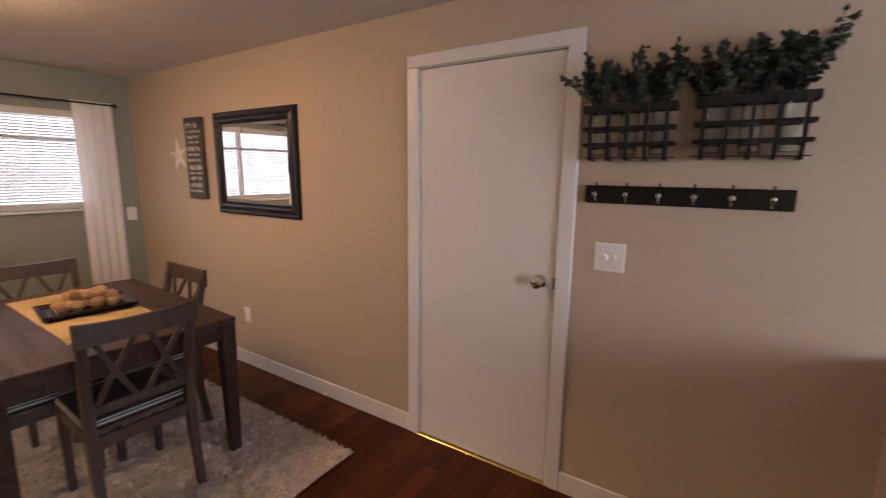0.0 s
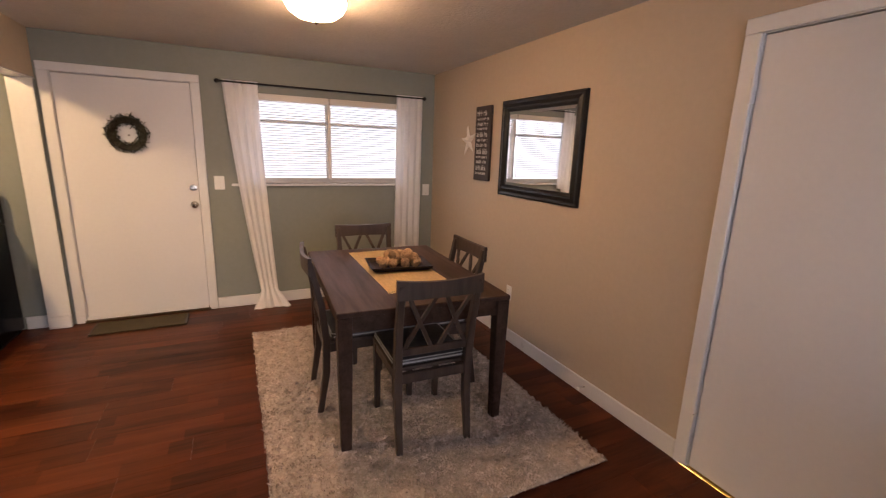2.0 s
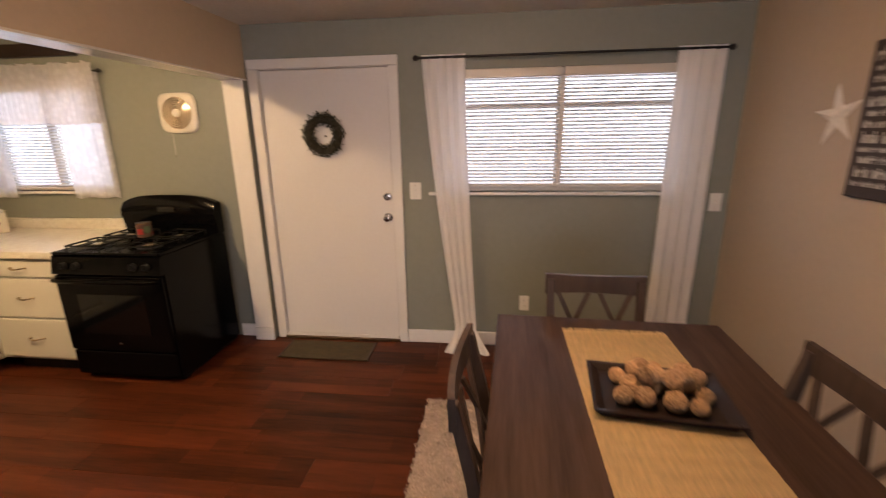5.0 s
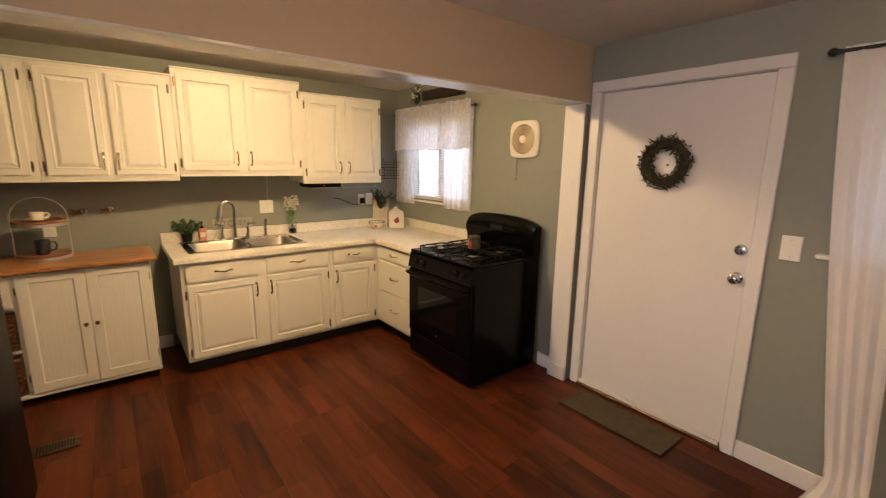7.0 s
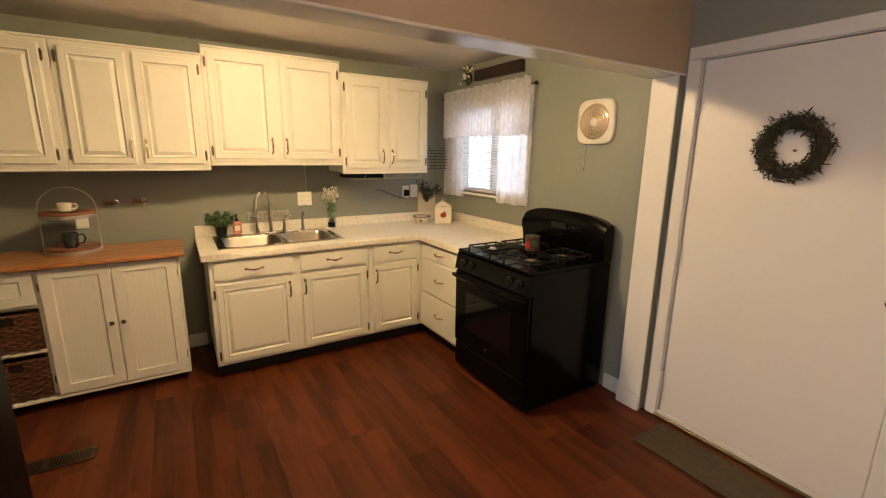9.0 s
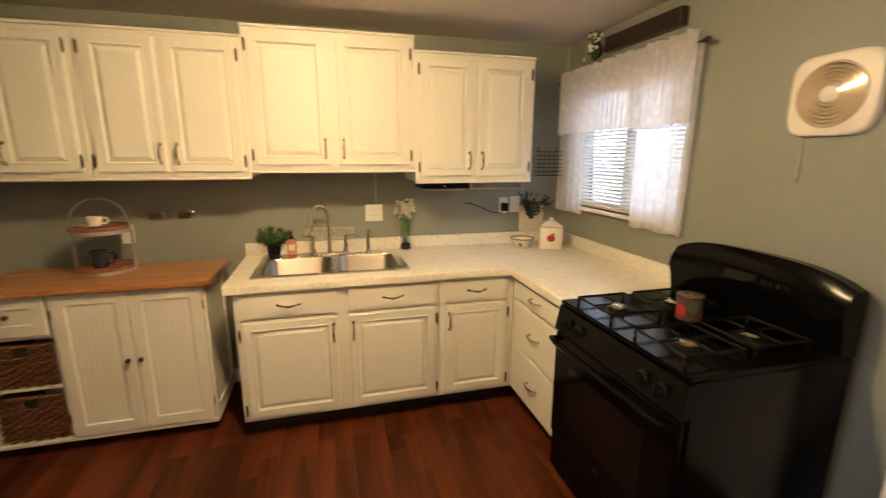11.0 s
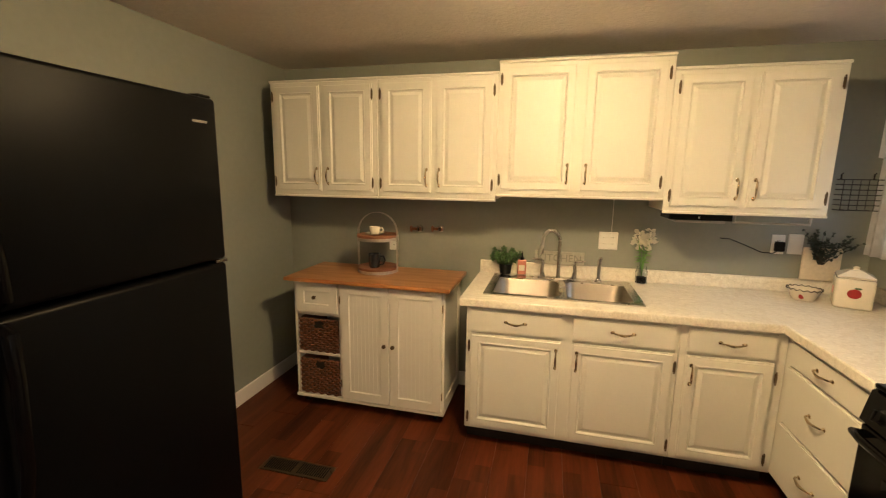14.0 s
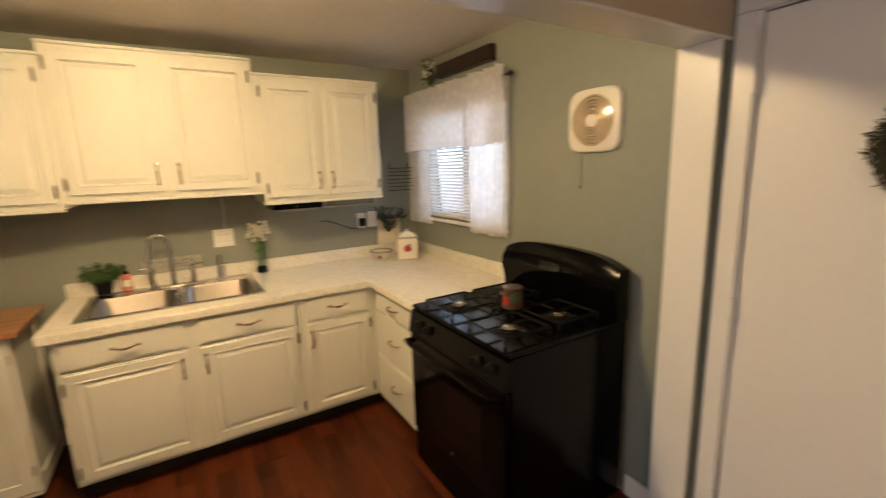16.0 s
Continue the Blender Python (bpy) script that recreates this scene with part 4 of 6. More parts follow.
def starfish():
    bm = bmesh.new()
    top = []
    mid = bm.verts.new((0, -0.028, 0))
    bot = bm.verts.new((0, -0.002, 0))
    ring = []
    for k in range(10):
        a = math.pi / 2 + math.pi * k / 5 + 0.15
        r = 0.15 if k % 2 == 0 else 0.05
        ring.append(bm.verts.new((r * math.cos(a), -0.003 - (0.004 if k % 2 == 0 else 0.0), r * math.sin(a))))
        r2 = r * 0.72
        top.append(bm.verts.new((r2 * math.cos(a), -0.018 - (0.0 if k % 2 == 0 else -0.006), r2 * math.sin(a))))
    for k in range(10):
        j = (k + 1) % 10
        bm.faces.new((ring[k], ring[j], top[j], top[k]))
        bm.faces.new((top[k], top[j], mid))
        bm.faces.new((ring[j], ring[k], bot))
    o = part("starfish", bm, M_STAR, smooth=True, m=on_north(-3.69, NORTH, 1.665))
    tagged(o, "white dried starfish hung on tan wall", "starfish")


starfish()


def curtain(name, m, width_at, z0, z1, mat, label, folds=7, depth=0.028, rings=True, centre_at=None, gather=1.0, seed=1, puddle=0.0):
    """A hanging sheet; width_at(f) and centre_at(f) give width and middle from top (0) to bottom (1)."""
    c = thing(name, label, "curtain", m)
    bm = bmesh.new()
    nu, nv = folds * 10, 40
    g = []
    for j in range(nv + 1):
        f = j / nv
        z = z1 + (z0 - z1) * f
        w, mid = width_at(f), centre_at(f) if centre_at else 0.0
        row = []
        for i in range(nu + 1):
            u = i / nu
            ph = 2 * math.pi * folds * u + 0.9 * noise.noise((u * 3, f * 1.2, seed))
            amp = depth * (0.55 + 0.45 * f) * (0.7 + 0.6 * noise.noise((u * 5, seed * 3.1, 0.3)))
            y = amp * math.sin(ph) - puddle * max(0.0, f - 0.9) * 10 * 0.12
            x = mid + (u - 0.5) * w + 0.006 * math.sin(2 * ph)
            row.append(bm.verts.new((x, y, z + 0.012 * noise.noise((u * 4, f, seed)) * f)))
        g.append(row)
    for j in range(nv):
        for i in range(nu):
            bm.faces.new((g[j][i], g[j][i + 1], g[j + 1][i + 1], g[j + 1][i]))
    part("panel", bm, mat, c, smooth=True)
    return c


def curtain_rod(y0, y1, z, x_off, label, finial=0.02, r=0.008):
    c = thing("curtain_rod", label, "curtain rod", on_west(0))
    part("pole", rod(bmesh.new(), (y0, -x_off, z), (y1, -x_off, z), r), M_IRON, c, smooth=True)
    for y, s in ((y0, -1), (y1, 1)):
        part("finial", lathe(bmesh.new(), [(0.0, -0.002), (0.010, 0.0), (0.011, 0.008), (finial, 0.022), (finial * 0.8, 0.034), (0.004, 0.044), (0.0, 0.045)], 14), M_IRON, c, smooth=True, m=pose(y, -x_off, z, 0, 90 * s, 0))
        bm = bmesh.new()
        tube(bm, [(y - s * 0.06, 0.0, z), (y - s * 0.06, -x_off * 0.6, z - 0.01), (y - s * 0.06, -x_off, z - 0.006)], 0.006)
        part("bracket", bm, M_IRON, c, smooth=True)


curtain_rod(-0.115, 1.80, 2.098, 0.075, "thin black curtain rod over dining window")
curtain("curtain", on_west(0, WEST + 0.075), lambda f: 0.29 - 0.14 * f + (2.8 * max(0.0, f - 0.93)), 0.012, 2.115, M_SHEER, "long white sheer curtain panel trailing on floor", 4, 0.022, centre_at=lambda f: 0.045 + 0.16 * f ** 1.3, seed=2, puddle=1.0)
curtain("curtain", on_west(0, WEST + 0.075), lambda f: 0.29, 0.012, 2.115, M_SHEER, "long white sheer curtain panel beside dining window", 4, 0.02, centre_at=lambda f: 1.655 - 0.02 * f, seed=5)


def switch_plate(m, label, w=0.08, toggles=1, dial=False):
    p = thing("light_switch", label, "light switch", m)
    part("plate", boxed(-w / 2, -0.007, -0.062, w / 2, 0.0, 0.062, 0.003), M_PLATE, p)
    for k in range(toggles):
        x = (k - (toggles - 1) / 2) * 0.045
        if dial and k == 0:
            part("dimmer_knob", lathe(bmesh.new(), [(0.017, 0), (0.015, 0.014), (0.012, 0.017), (0, 0.017)], 18), M_CERAMIC, p, "ivory dimmer knob", True, pose(x, -0.007, 0, 90))
        else:
            part("toggle", boxed(x - 0.005, -0.018, -0.006, x + 0.005, -0.0072, 0.012, 0.002), M_PLATE, p)
        for z in (-0.042, 0.042):
            part("screw", lathe(bmesh.new(), [(0.003, 0), (0.0025, 0.0012), (0, 0.0014)], 8), M_NICKEL, p, m=pose(x, -0.0072, z, 90))


def outlet(m, label, w=0.072, gang=1):
    p = thing("wall_outlet", label, "outlet", m)
    part("plate", boxed(-w / 2, -0.006, -0.06, w / 2, 0.0, 0.06, 0.003), M_PLATE, p)
    for k in range(gang):
        x = (k - (gang - 1) / 2) * 0.05
        for z in (-0.021, 0.021):
            s = part("socket", boxed(x - 0.016, -0.0085, z - 0.013, x + 0.016, -0.0062, z + 0.013, 0.002), M_PLATE, p)
            for dx in (-0.006, 0.006):
                part("slot", boxed(x + dx - 0.001, -0.0092, z - 0.002, x + dx + 0.001, -0.0087, z + 0.006), M_SLOT, s)


switch_plate(on_west(-0.18, WEST, 1.212), "white toggle light switch beside entry door", 0.085)
switch_plate(on_west(1.89, WEST, 1.133), "white toggle light switch near wall corner")
switch_plate(on_north(-0.183, NORTH, 1.20), "white double switch plate with ivory dimmer knob", 0.125, 2, True)
outlet(on_west(0.63, WEST, 0.357), "white duplex outlet low on grey-green wall")
outlet(on_north(-2.875, NORTH, 0.42), "white duplex outlet low on tan wall")
ds = thing("door_stop", "small white rubber-tipped door stop on baseboard", "door stop", on_north(-1.925, NORTH - 0.0155, 0.062))
part("stem", rod(bmesh.new(), (0, 0, 0), (0, -0.05, 0), 0.006, 0.005, 10), M_NICKEL, ds, smooth=True)
part("tip", rod(bmesh.new(), (0, -0.0505, 0), (0, -0.066, 0), 0.01, 0.009, 12), M_PLATE, ds)


# wreath on the front door
def wreath():
    w = thing("wreath", "round dried olive-brown twig wreath on entry door", "wreath", on_west(-0.835, WEST - 0.0125, 1.618))
    R = 0.113
    part("ring", tube(bmesh.new(), [(R * math.cos(a), -0.028, R * math.sin(a)) for a in [2 * math.pi * k / 40 for k in range(40)]], 0.024, 8, True), M_STEM, w, smooth=True)
    rng = random.Random(4)
    bm = bmesh.new()
    for k in range(1500):
        a = rng.uniform(0, 2 * math.pi)
        b = rng.uniform(0, 2 * math.pi)
        rr = rng.uniform(0.014, 0.042)
        p = Vector(((R + rr * math.cos(b)) * math.cos(a), -0.024 - abs(rr * math.sin(b)), (R + rr * math.cos(b)) * math.sin(a)))
        d = Vector((rng.gauss(0, 1) - math.sin(a), rng.gauss(0, 0.5) - 0.3, rng.gauss(0, 1) + math.cos(a))).normalized()
        s = d.orthogonal().normalized() * rng.uniform(0.0025, 0.005)
        l = rng.uniform(0.018, 0.04)
        q = p + d * l
        if q.y > -0.003:
            q.y = -0.003
        bm.faces.new([bm.verts.new(x) for x in (p, p + d * l * 0.5 + s, q, p + d * l * 0.5 - s)])
    tagged(part("foliage", bm, M_WREATH, w), "dried olive-brown leaves", kind="stuff")
    part("hook", rod(bmesh.new(), (0.004, 0.0, -0.01), (0.004, -0.016, -0.01), 0.006, 0.005, 10), M_HINGE, w)


wreath()
dm = thing("door_mat", "thin olive-brown woven mat at entry door", "mat", pose(-4.30, -0.865, 0.001))
part("mat_body", boxed(-0.135, -0.34, 0.0045, 0.135, 0.34, 0.012, 0.002), M_MAT, dm)
for s in (-1, 1):
    part("binding", boxed(-0.138, s * 0.34 - 0.008, 0.004, 0.138, s * 0.34 + 0.008, 0.014, 0.002), M_SIGN, dm)


# hook rail and wall baskets
def hook_rail():
    h = thing("hook_rail", "black wooden rail with six metal hooks on wall", "hook rail", on_north(0.055, NORTH, 1.468))
    part("board", boxed(-0.355, -0.02, -0.037, 0.355, 0.0, 0.037, 0.003), M_FRAME, h)
    for k in range(6):
        x = -0.305 + 0.119 * k
        hk = part("hook", tube(bmesh.new(), [(x, -0.022, -0.01), (x, -0.04, -0.024), (x, -0.058, -0.012), (x, -0.064, 0.01)], [0.004, 0.004, 0.004, 0.005], 8), M_NICKEL, h, smooth=True)
        tube_top = tube(bmesh.new(), [(x, -0.021, 0.012), (x, -0.034, 0.03), (x, -0.044, 0.05)], 0.0035, 8)
        part("upper_hook", tube_top, M_BLACKM, hk, smooth=True)
        part("knob", ball(bmesh.new(), (x, -0.066, 0.004), 0.011, 10), M_NICKEL, hk, "dull nickel knob", True)


hook_rail()


def leaf_spray(name, mat, stem_mat, origin, rng, stems, length, leaf, spread, parent, per=16, up=(0, 0, 1), upright=1.0, label="", back=0.25):
    bm, bs = bmesh.new(), bmesh.new()
    for s in range(stems):
        d = (Vector(up) * upright + Vector((rng.uniform(-spread[0], spread[0]), rng.uniform(-spread[1], spread[1] * back), rng.uniform(-0.1, 0.3)))).normalized()
        p = Vector(origin) + Vector((rng.uniform(-0.012, 0.012), rng.uniform(-0.01, 0.01), 0))
        L = length * rng.uniform(0.55, 1.15)
        pts = [p.copy()]
        steps = 8
        for k in range(steps):
            d = (d + Vector((rng.gauss(0, 0.09), rng.gauss(0, 0.07), rng.gauss(0, 0.08) - 0.02))).normalized()
            p = p + d * L / steps
            pts.append(p.copy())
        tube(bs, pts, [0.0022 - 0.0015 * k / steps for k in range(steps + 1)], 5)
        for k in range(per):
            f = rng.uniform(0.18, 1.0) * steps
            i = min(int(f), steps - 1)
            q = pts[i].lerp(pts[i + 1], f - i)
            ld = Vector((rng.gauss(0, 1), rng.gauss(0, 1), rng.gauss(0.3, 0.8))).normalized()
            sd = ld.cross(Vector((rng.gauss(0, 1), rng.gauss(0, 1), rng.gauss(0, 1)))).normalized()
            nn = ld.cross(sd)
            l, w = leaf * rng.uniform(0.6, 1.2), leaf * rng.uniform(0.28, 0.42)
            a = [q, q + ld * l * 0.35 + sd * w + nn * w * 0.3, q + ld * l * 0.75 + sd * w * 0.8 + nn * w * 0.25, q + ld * l, q + ld * l * 0.75 - sd * w * 0.8 + nn * w * 0.25, q + ld * l * 0.35 - sd * w + nn * w * 0.3]
            v = [bm.verts.new(x) for x in a]
            bm.faces.new((v[0], v[1], v[2], v[3])), bm.faces.new((v[0], v[3], v[4], v[5]))
    tagged(part(name, bm, mat, parent), label, kind="stuff")
    tagged(part("stem", bs, stem_mat, parent), "thin brown stems", kind="stuff")


def jar_profile(r, h):
    return [(0.0, 0.002), (r * 0.9, 0.002), (r, 0.008), (r, h * 0.72), (r * 0.8, h * 0.82), (r * 0.78, h), (r * 0.72, h), (r * 0.74, h * 0.82), (r * 0.93, h * 0.71), (r * 0.93, 0.012), (0.0, 0.010)]


def wall_basket(x, w, h, z, label, seed, sprigs):
    b = thing("wall_basket", label, "wall basket", on_north(x, NORTH, z), "iron baskets on the wall")
    d = 0.095
    d0 = 0.075
    front = lambda f: -(d0 + (d - d0) * f)
    for f, th in ((0.97, 0.028), (0.60, 0.013), (0.30, 0.013)):
        zc = h * f
        y = front(f)
        for n, bx in (("front_strap", (-w / 2, y, zc - th / 2, w / 2, y + 0.003, zc + th / 2)), ("side_strap", (-w / 2, y + 0.003, zc - th / 2, -w / 2 + 0.003, -0.004, zc + th / 2)), ("side_strap", (w / 2 - 0.003, y + 0.003, zc - th / 2, w / 2, -0.004, zc + th / 2)), ("back_strap", (-w / 2 + 0.003, -0.004, zc - th / 2, w / 2 - 0.003, -0.001, zc + th / 2))):
            part(n, boxed(*bx), M_IRON, b)
    n = 5
    for k in range(n):
        xx = -w / 2 + 0.03 + (w - 0.06) * k / (n - 1)
        part("upright", tube(bmesh.new(), [(xx, front(1) - 0.003, h), (xx, front(0.3) - 0.003, h * 0.3), (xx, -d0 + 0.01, 0.004), (xx, -0.004, 0.003)], 0.0095, 4), M_IRON, b)
    for y in (-0.02, -0.05):
        part("bottom_wire", boxed(-w / 2, y - 0.005, 0.0085, w / 2, y + 0.005, 0.012), M_IRON, b)
    rng = random.Random(seed)
    for k in range(3):
        jx = x - w / 2 + w * (k + 0.5) / 3
        j = part("glass_jar", lathe(bmesh.new(), jar_profile(0.033, 0.252), 20), M_JAR, smooth=True, m=pose(jx, NORTH - 0.042, z + 0.0125))
        tagged(j, "clear glass jar in black iron wall basket", "jar", "jars in the wall baskets")
        g = thing("eucalyptus_spray", "faux grey-green eucalyptus sprigs standing in jar", "plant", pose(jx, NORTH - 0.045, z + 0.20), "sprays in the wall baskets")
        st = 16 if sprigs == 1 else 18
        leaf_spray("leaves", M_GREYLEAF, M_STEM, (0, 0, 0), rng, st, 0.20 + (0.03 if (sprigs == 2 and k == 2) else 0.0), 0.022, (0.62, 0.75), g, 58, upright=0.85, label="small grey-green leaves")


wall_basket(-0.142, 0.335, 0.205, 1.607, "black iron strap wall basket holding jars of greenery", 34, 1)
wall_basket(0.255, 0.345, 0.205, 1.61, "wider black iron strap wall basket holding jars of greenery", 22, 2)


# ---- kitchen ----
def raised_panel(x0, z0, x1, z1, t=0.0195, raised=True):
    """A cabinet door with its back at y = 0 and its moulded face towards -y."""
    bm = boxed(x0, -t, z0, x1, 0.0, z1)
    bm.faces.ensure_lookup_table()
    f = min(bm.faces, key=lambda q: q.calc_center_median().y)
    edges = list(f.edges)
    bmesh.ops.bevel(bm, geom=edges, offset=0.008, segments=3, affect="EDGES")
    f = min(bm.faces, key=lambda q: (round(q.calc_center_median().y, 5), -q.calc_area()))
    if raised:
        for th, dep in ((0.036, 0.0), (0.006, 0.0025), (0.004, -0.006), (0.003, -0.0085), (0.006, 0.0), (0.020, 0.0105)):
            bmesh.ops.inset_region(bm, faces=[f], thickness=th, depth=dep, use_even_offset=True)
    return bm


def bail_pull(parent, m, size=0.095, sag=1.0):
    h = size / 2
    p = part("handle", tube(bmesh.new(), [(-h, 0, 0), (-h, -0.014, 0.002 * sag), (-h * 0.75, -0.024, 0.004 * sag), (-h * 0.3, -0.027, -0.006 * sag), (0, -0.028, -0.009 * sag), (h * 0.3, -0.027, -0.006 * sag), (h * 0.75, -0.024, 0.004 * sag), (h, -0.014, 0.002 * sag), (h, 0, 0)], [0.0042, 0.004, 0.0045, 0.006, 0.0068, 0.006, 0.0045, 0.004, 0.0042], 8), M_BRASS, parent, "aged brass arched pull", True, m)
    for s in (-1, 1):
        part("rosette", ball(bmesh.new(), (s * h, -0.001, 0), 0.010, 10, (1.2, 0.35, 0.9)), M_BRASS, p, smooth=True)


def cab_hinge(parent, x, z):
    bm = boxed(x - 0.007, -0.023, z - 0.026, x + 0.007, -0.0195, z + 0.026, 0.002)
    ball(bm, (x, -0.024, z - 0.03), 0.006, 8, (0.8, 0.5, 1))
    ball(bm, (x, -0.024, z + 0.03), 0.006, 8, (0.8, 0.5, 1))
    part("hinge", bm, M_HINGE, parent)


def cab_door(parent, x0, z0, x1, z1, handle, hinge_side, upper):
    d = part("door", raised_panel(x0, z0, x1, z1), M_CAB, parent)
    hx = x1 - 0.026 if handle == "r" else x0 + 0.026
    hz = z0 + 0.10 if upper else z1 - 0.10
    bail_pull(d, pose(hx, -0.0185, hz, 0, 90, 0), 0.1, 0.15)
    kx = x0 - 0.006 if hinge_side == "l" else x1 + 0.006
    for z in (z0 + 0.06, z1 - 0.07):
        cab_hinge(d, kx, z)


FACE_U = -3.405
DEPTH_U = -SOUTH + FACE_U


def upper_cabinet(x_left, width, z0, z1, doors, label):
    """x_left is the viewer's left; doors are pairs of offsets from it."""
    c = thing("wall_cabinet", label, "cabinet", on_south(x_left, FACE_U - 0.02), "wall cabinets over the counter")
    d = DEPTH_U - 0.02
    part("body", boxed(0.0005, 0.0, z0, width - 0.0005, d, z1, 0.002), M_CAB, c)
    part("crown_trim", boxed(-0.002, -0.012, z1, width + 0.002, d, z1 + 0.016, 0.004), M_CAB, c)
    part("bottom_rail", boxed(0.001, -0.010, z0 - 0.014, width - 0.001, 0.014, z0 - 0.0005, 0.003), M_CAB, c)
    for k, (a, b) in enumerate(doors):
        cab_door(c, a, z0 + 0.028, b, z1 - 0.022, "r" if k == 0 else "l", "l" if k == 0 else "r", True)


UL = -0.775
upper_cabinet(UL, 0.778, 1.448, 2.185, ((0.033, 0.368), (0.400, 0.742)), "cream painted two-door wall cabinet above rolling cart")
upper_cabinet(UL - 0.779, 0.774, 1.448, 2.185, ((0.030, 0.360), (0.390, 0.745)), "cream painted two-door wall cabinet above rolling cart")
upper_cabinet(-2.329, 0.948, 1.482, 2.243, ((0.024, 0.440), (0.492, 0.916)), "taller cream painted two-door wall cabinet above sink")
upper_cabinet(-3.278, 0.79, 1.412, 2.167, ((0.03, 0.376), (0.410, 0.757)), "cream painted two-door wall cabinet in corner")

FACE_B = -3.092
FACE_S = -3.828


def drawer_front(parent, x0, z0, x1, z1, m=Matrix()):
    bm = boxed(x0, -0.019, z0, x1, 0.0, z1)
    f = min(bm.faces, key=lambda q: q.calc_center_median().y)
    bmesh.ops.bevel(bm, geom=list(f.edges), offset=0.006, segments=2, affect="EDGES")
    d = part("drawer", bm, M_CAB, parent)
    bail_pull(d, pose((x0 + x1) / 2, -0.0185, (z0 + z1) / 2 + 0.004), 0.105, 0.5)


def base_cabinet(x_left, width, fronts, label):
    c = thing("base_cabinet", label, "cabinet", on_south(x_left, FACE_B), "base cabinets under the counter")
    d = -SOUTH + FACE_B - 0.002
    if width > 0.9:
        part("body", boxed(0.0005, 0.0205, 0.105, width - 0.0005, d, 0.70), M_CAB, c)
        part("face_frame", boxed(0.0005, 0.0, 0.105, width - 0.0005, 0.02, 0.868, 0.002), M_CAB, c)
        part("side_panel", boxed(0.0005, 0.0205, 0.7005, 0.018, d, 0.868), M_CAB, c)
    else:
        part("body", boxed(0.0005, 0.0, 0.105, width - 0.0005, d, 0.868, 0.002), M_CAB, c)
    # board coloured with the shade of the toe recess
    part("toe_kick", boxed(0.004, 0.075, 0.0045, width - 0.002, 0.09, 0.1045), M_TOE, c, "recessed toe board coloured near black as recess shade")
    for k, (a, b, hand, hing) in enumerate(fronts):
        drawer_front(c, a, 0.716, b, 0.846)
        cab_door(c, a, 0.128, b, 0.699, hand, hing, False)


base_cabinet(-2.228, 1.118, ((0.028, 0.532, "r", "l"), (0.590, 1.095, "l", "r")), "cream painted sink base cabinet with two doors")
base_cabinet(-3.347, 0.478, ((0.034, 0.430, "l", "r"),), "narrow cream painted base cabinet in corner")
cs = thing("drawer_cabinet", "cream painted three-drawer base cabinet beside stove", "cabinet", pose(FACE_S, -3.089, 0, 0, 0, 90), "base cabinets under the counter")
part("body", boxed(-0.70, 0.0005, 0.105, 0.625, -WEST + FACE_S - 0.002, 0.868, 0.002), M_CAB, cs)
# same shade-coloured board in the toe recess
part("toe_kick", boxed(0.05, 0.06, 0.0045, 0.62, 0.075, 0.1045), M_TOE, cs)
for z0, z1 in ((0.726, 0.846), (0.432, 0.714), (0.128, 0.420)):
    drawer_front(cs, 0.045, z0, 0.600, z1)


def worktop():
    c = thing("countertop", "cream marbled laminate countertop with low backsplash", "countertop")
    z0, z1 = 0.869, 0.908
    sx0, sx1, sy0, sy1 = -3.165, -2.335, -3.655, -3.205
    for b in ((-2.19, -3.06, sx1, SOUTH + 0.002), (sx0, -3.06, -3.79, SOUTH + 0.002), (sx1, -3.06, sx0, sy1), (sx1, sy0, sx0, SOUTH + 0.002)):
        part("slab", boxed(min(b[0], b[2]), min(b[1], b[3]), z0, max(b[0], b[2]), max(b[1], b[3]), z1), M_COUNTER, c)
    part("slab", boxed(WEST + 0.002, SOUTH + 0.002, z0, -3.79, -2.462, z1), M_COUNTER, c)
    part("edge", boxed(-3.79, -3.0605, z0 - 0.004, -2.19, -3.054, z1 - 0.001, 0.003), M_COUNTER, c)
    part("edge", boxed(-3.7895, -3.054, z0 - 0.004, -3.783, -2.462, z1 - 0.001, 0.003), M_COUNTER, c)
    part("backsplash", boxed(WEST + 0.024, SOUTH + 0.001, z1, -2.19, SOUTH + 0.022, z1 + 0.085, 0.004), M_COUNTER, c)
    part("backsplash", boxed(WEST + 0.001, SOUTH + 0.001, z1, WEST + 0.022, -2.462, z1 + 0.085, 0.004), M_COUNTER, c)


worktop()


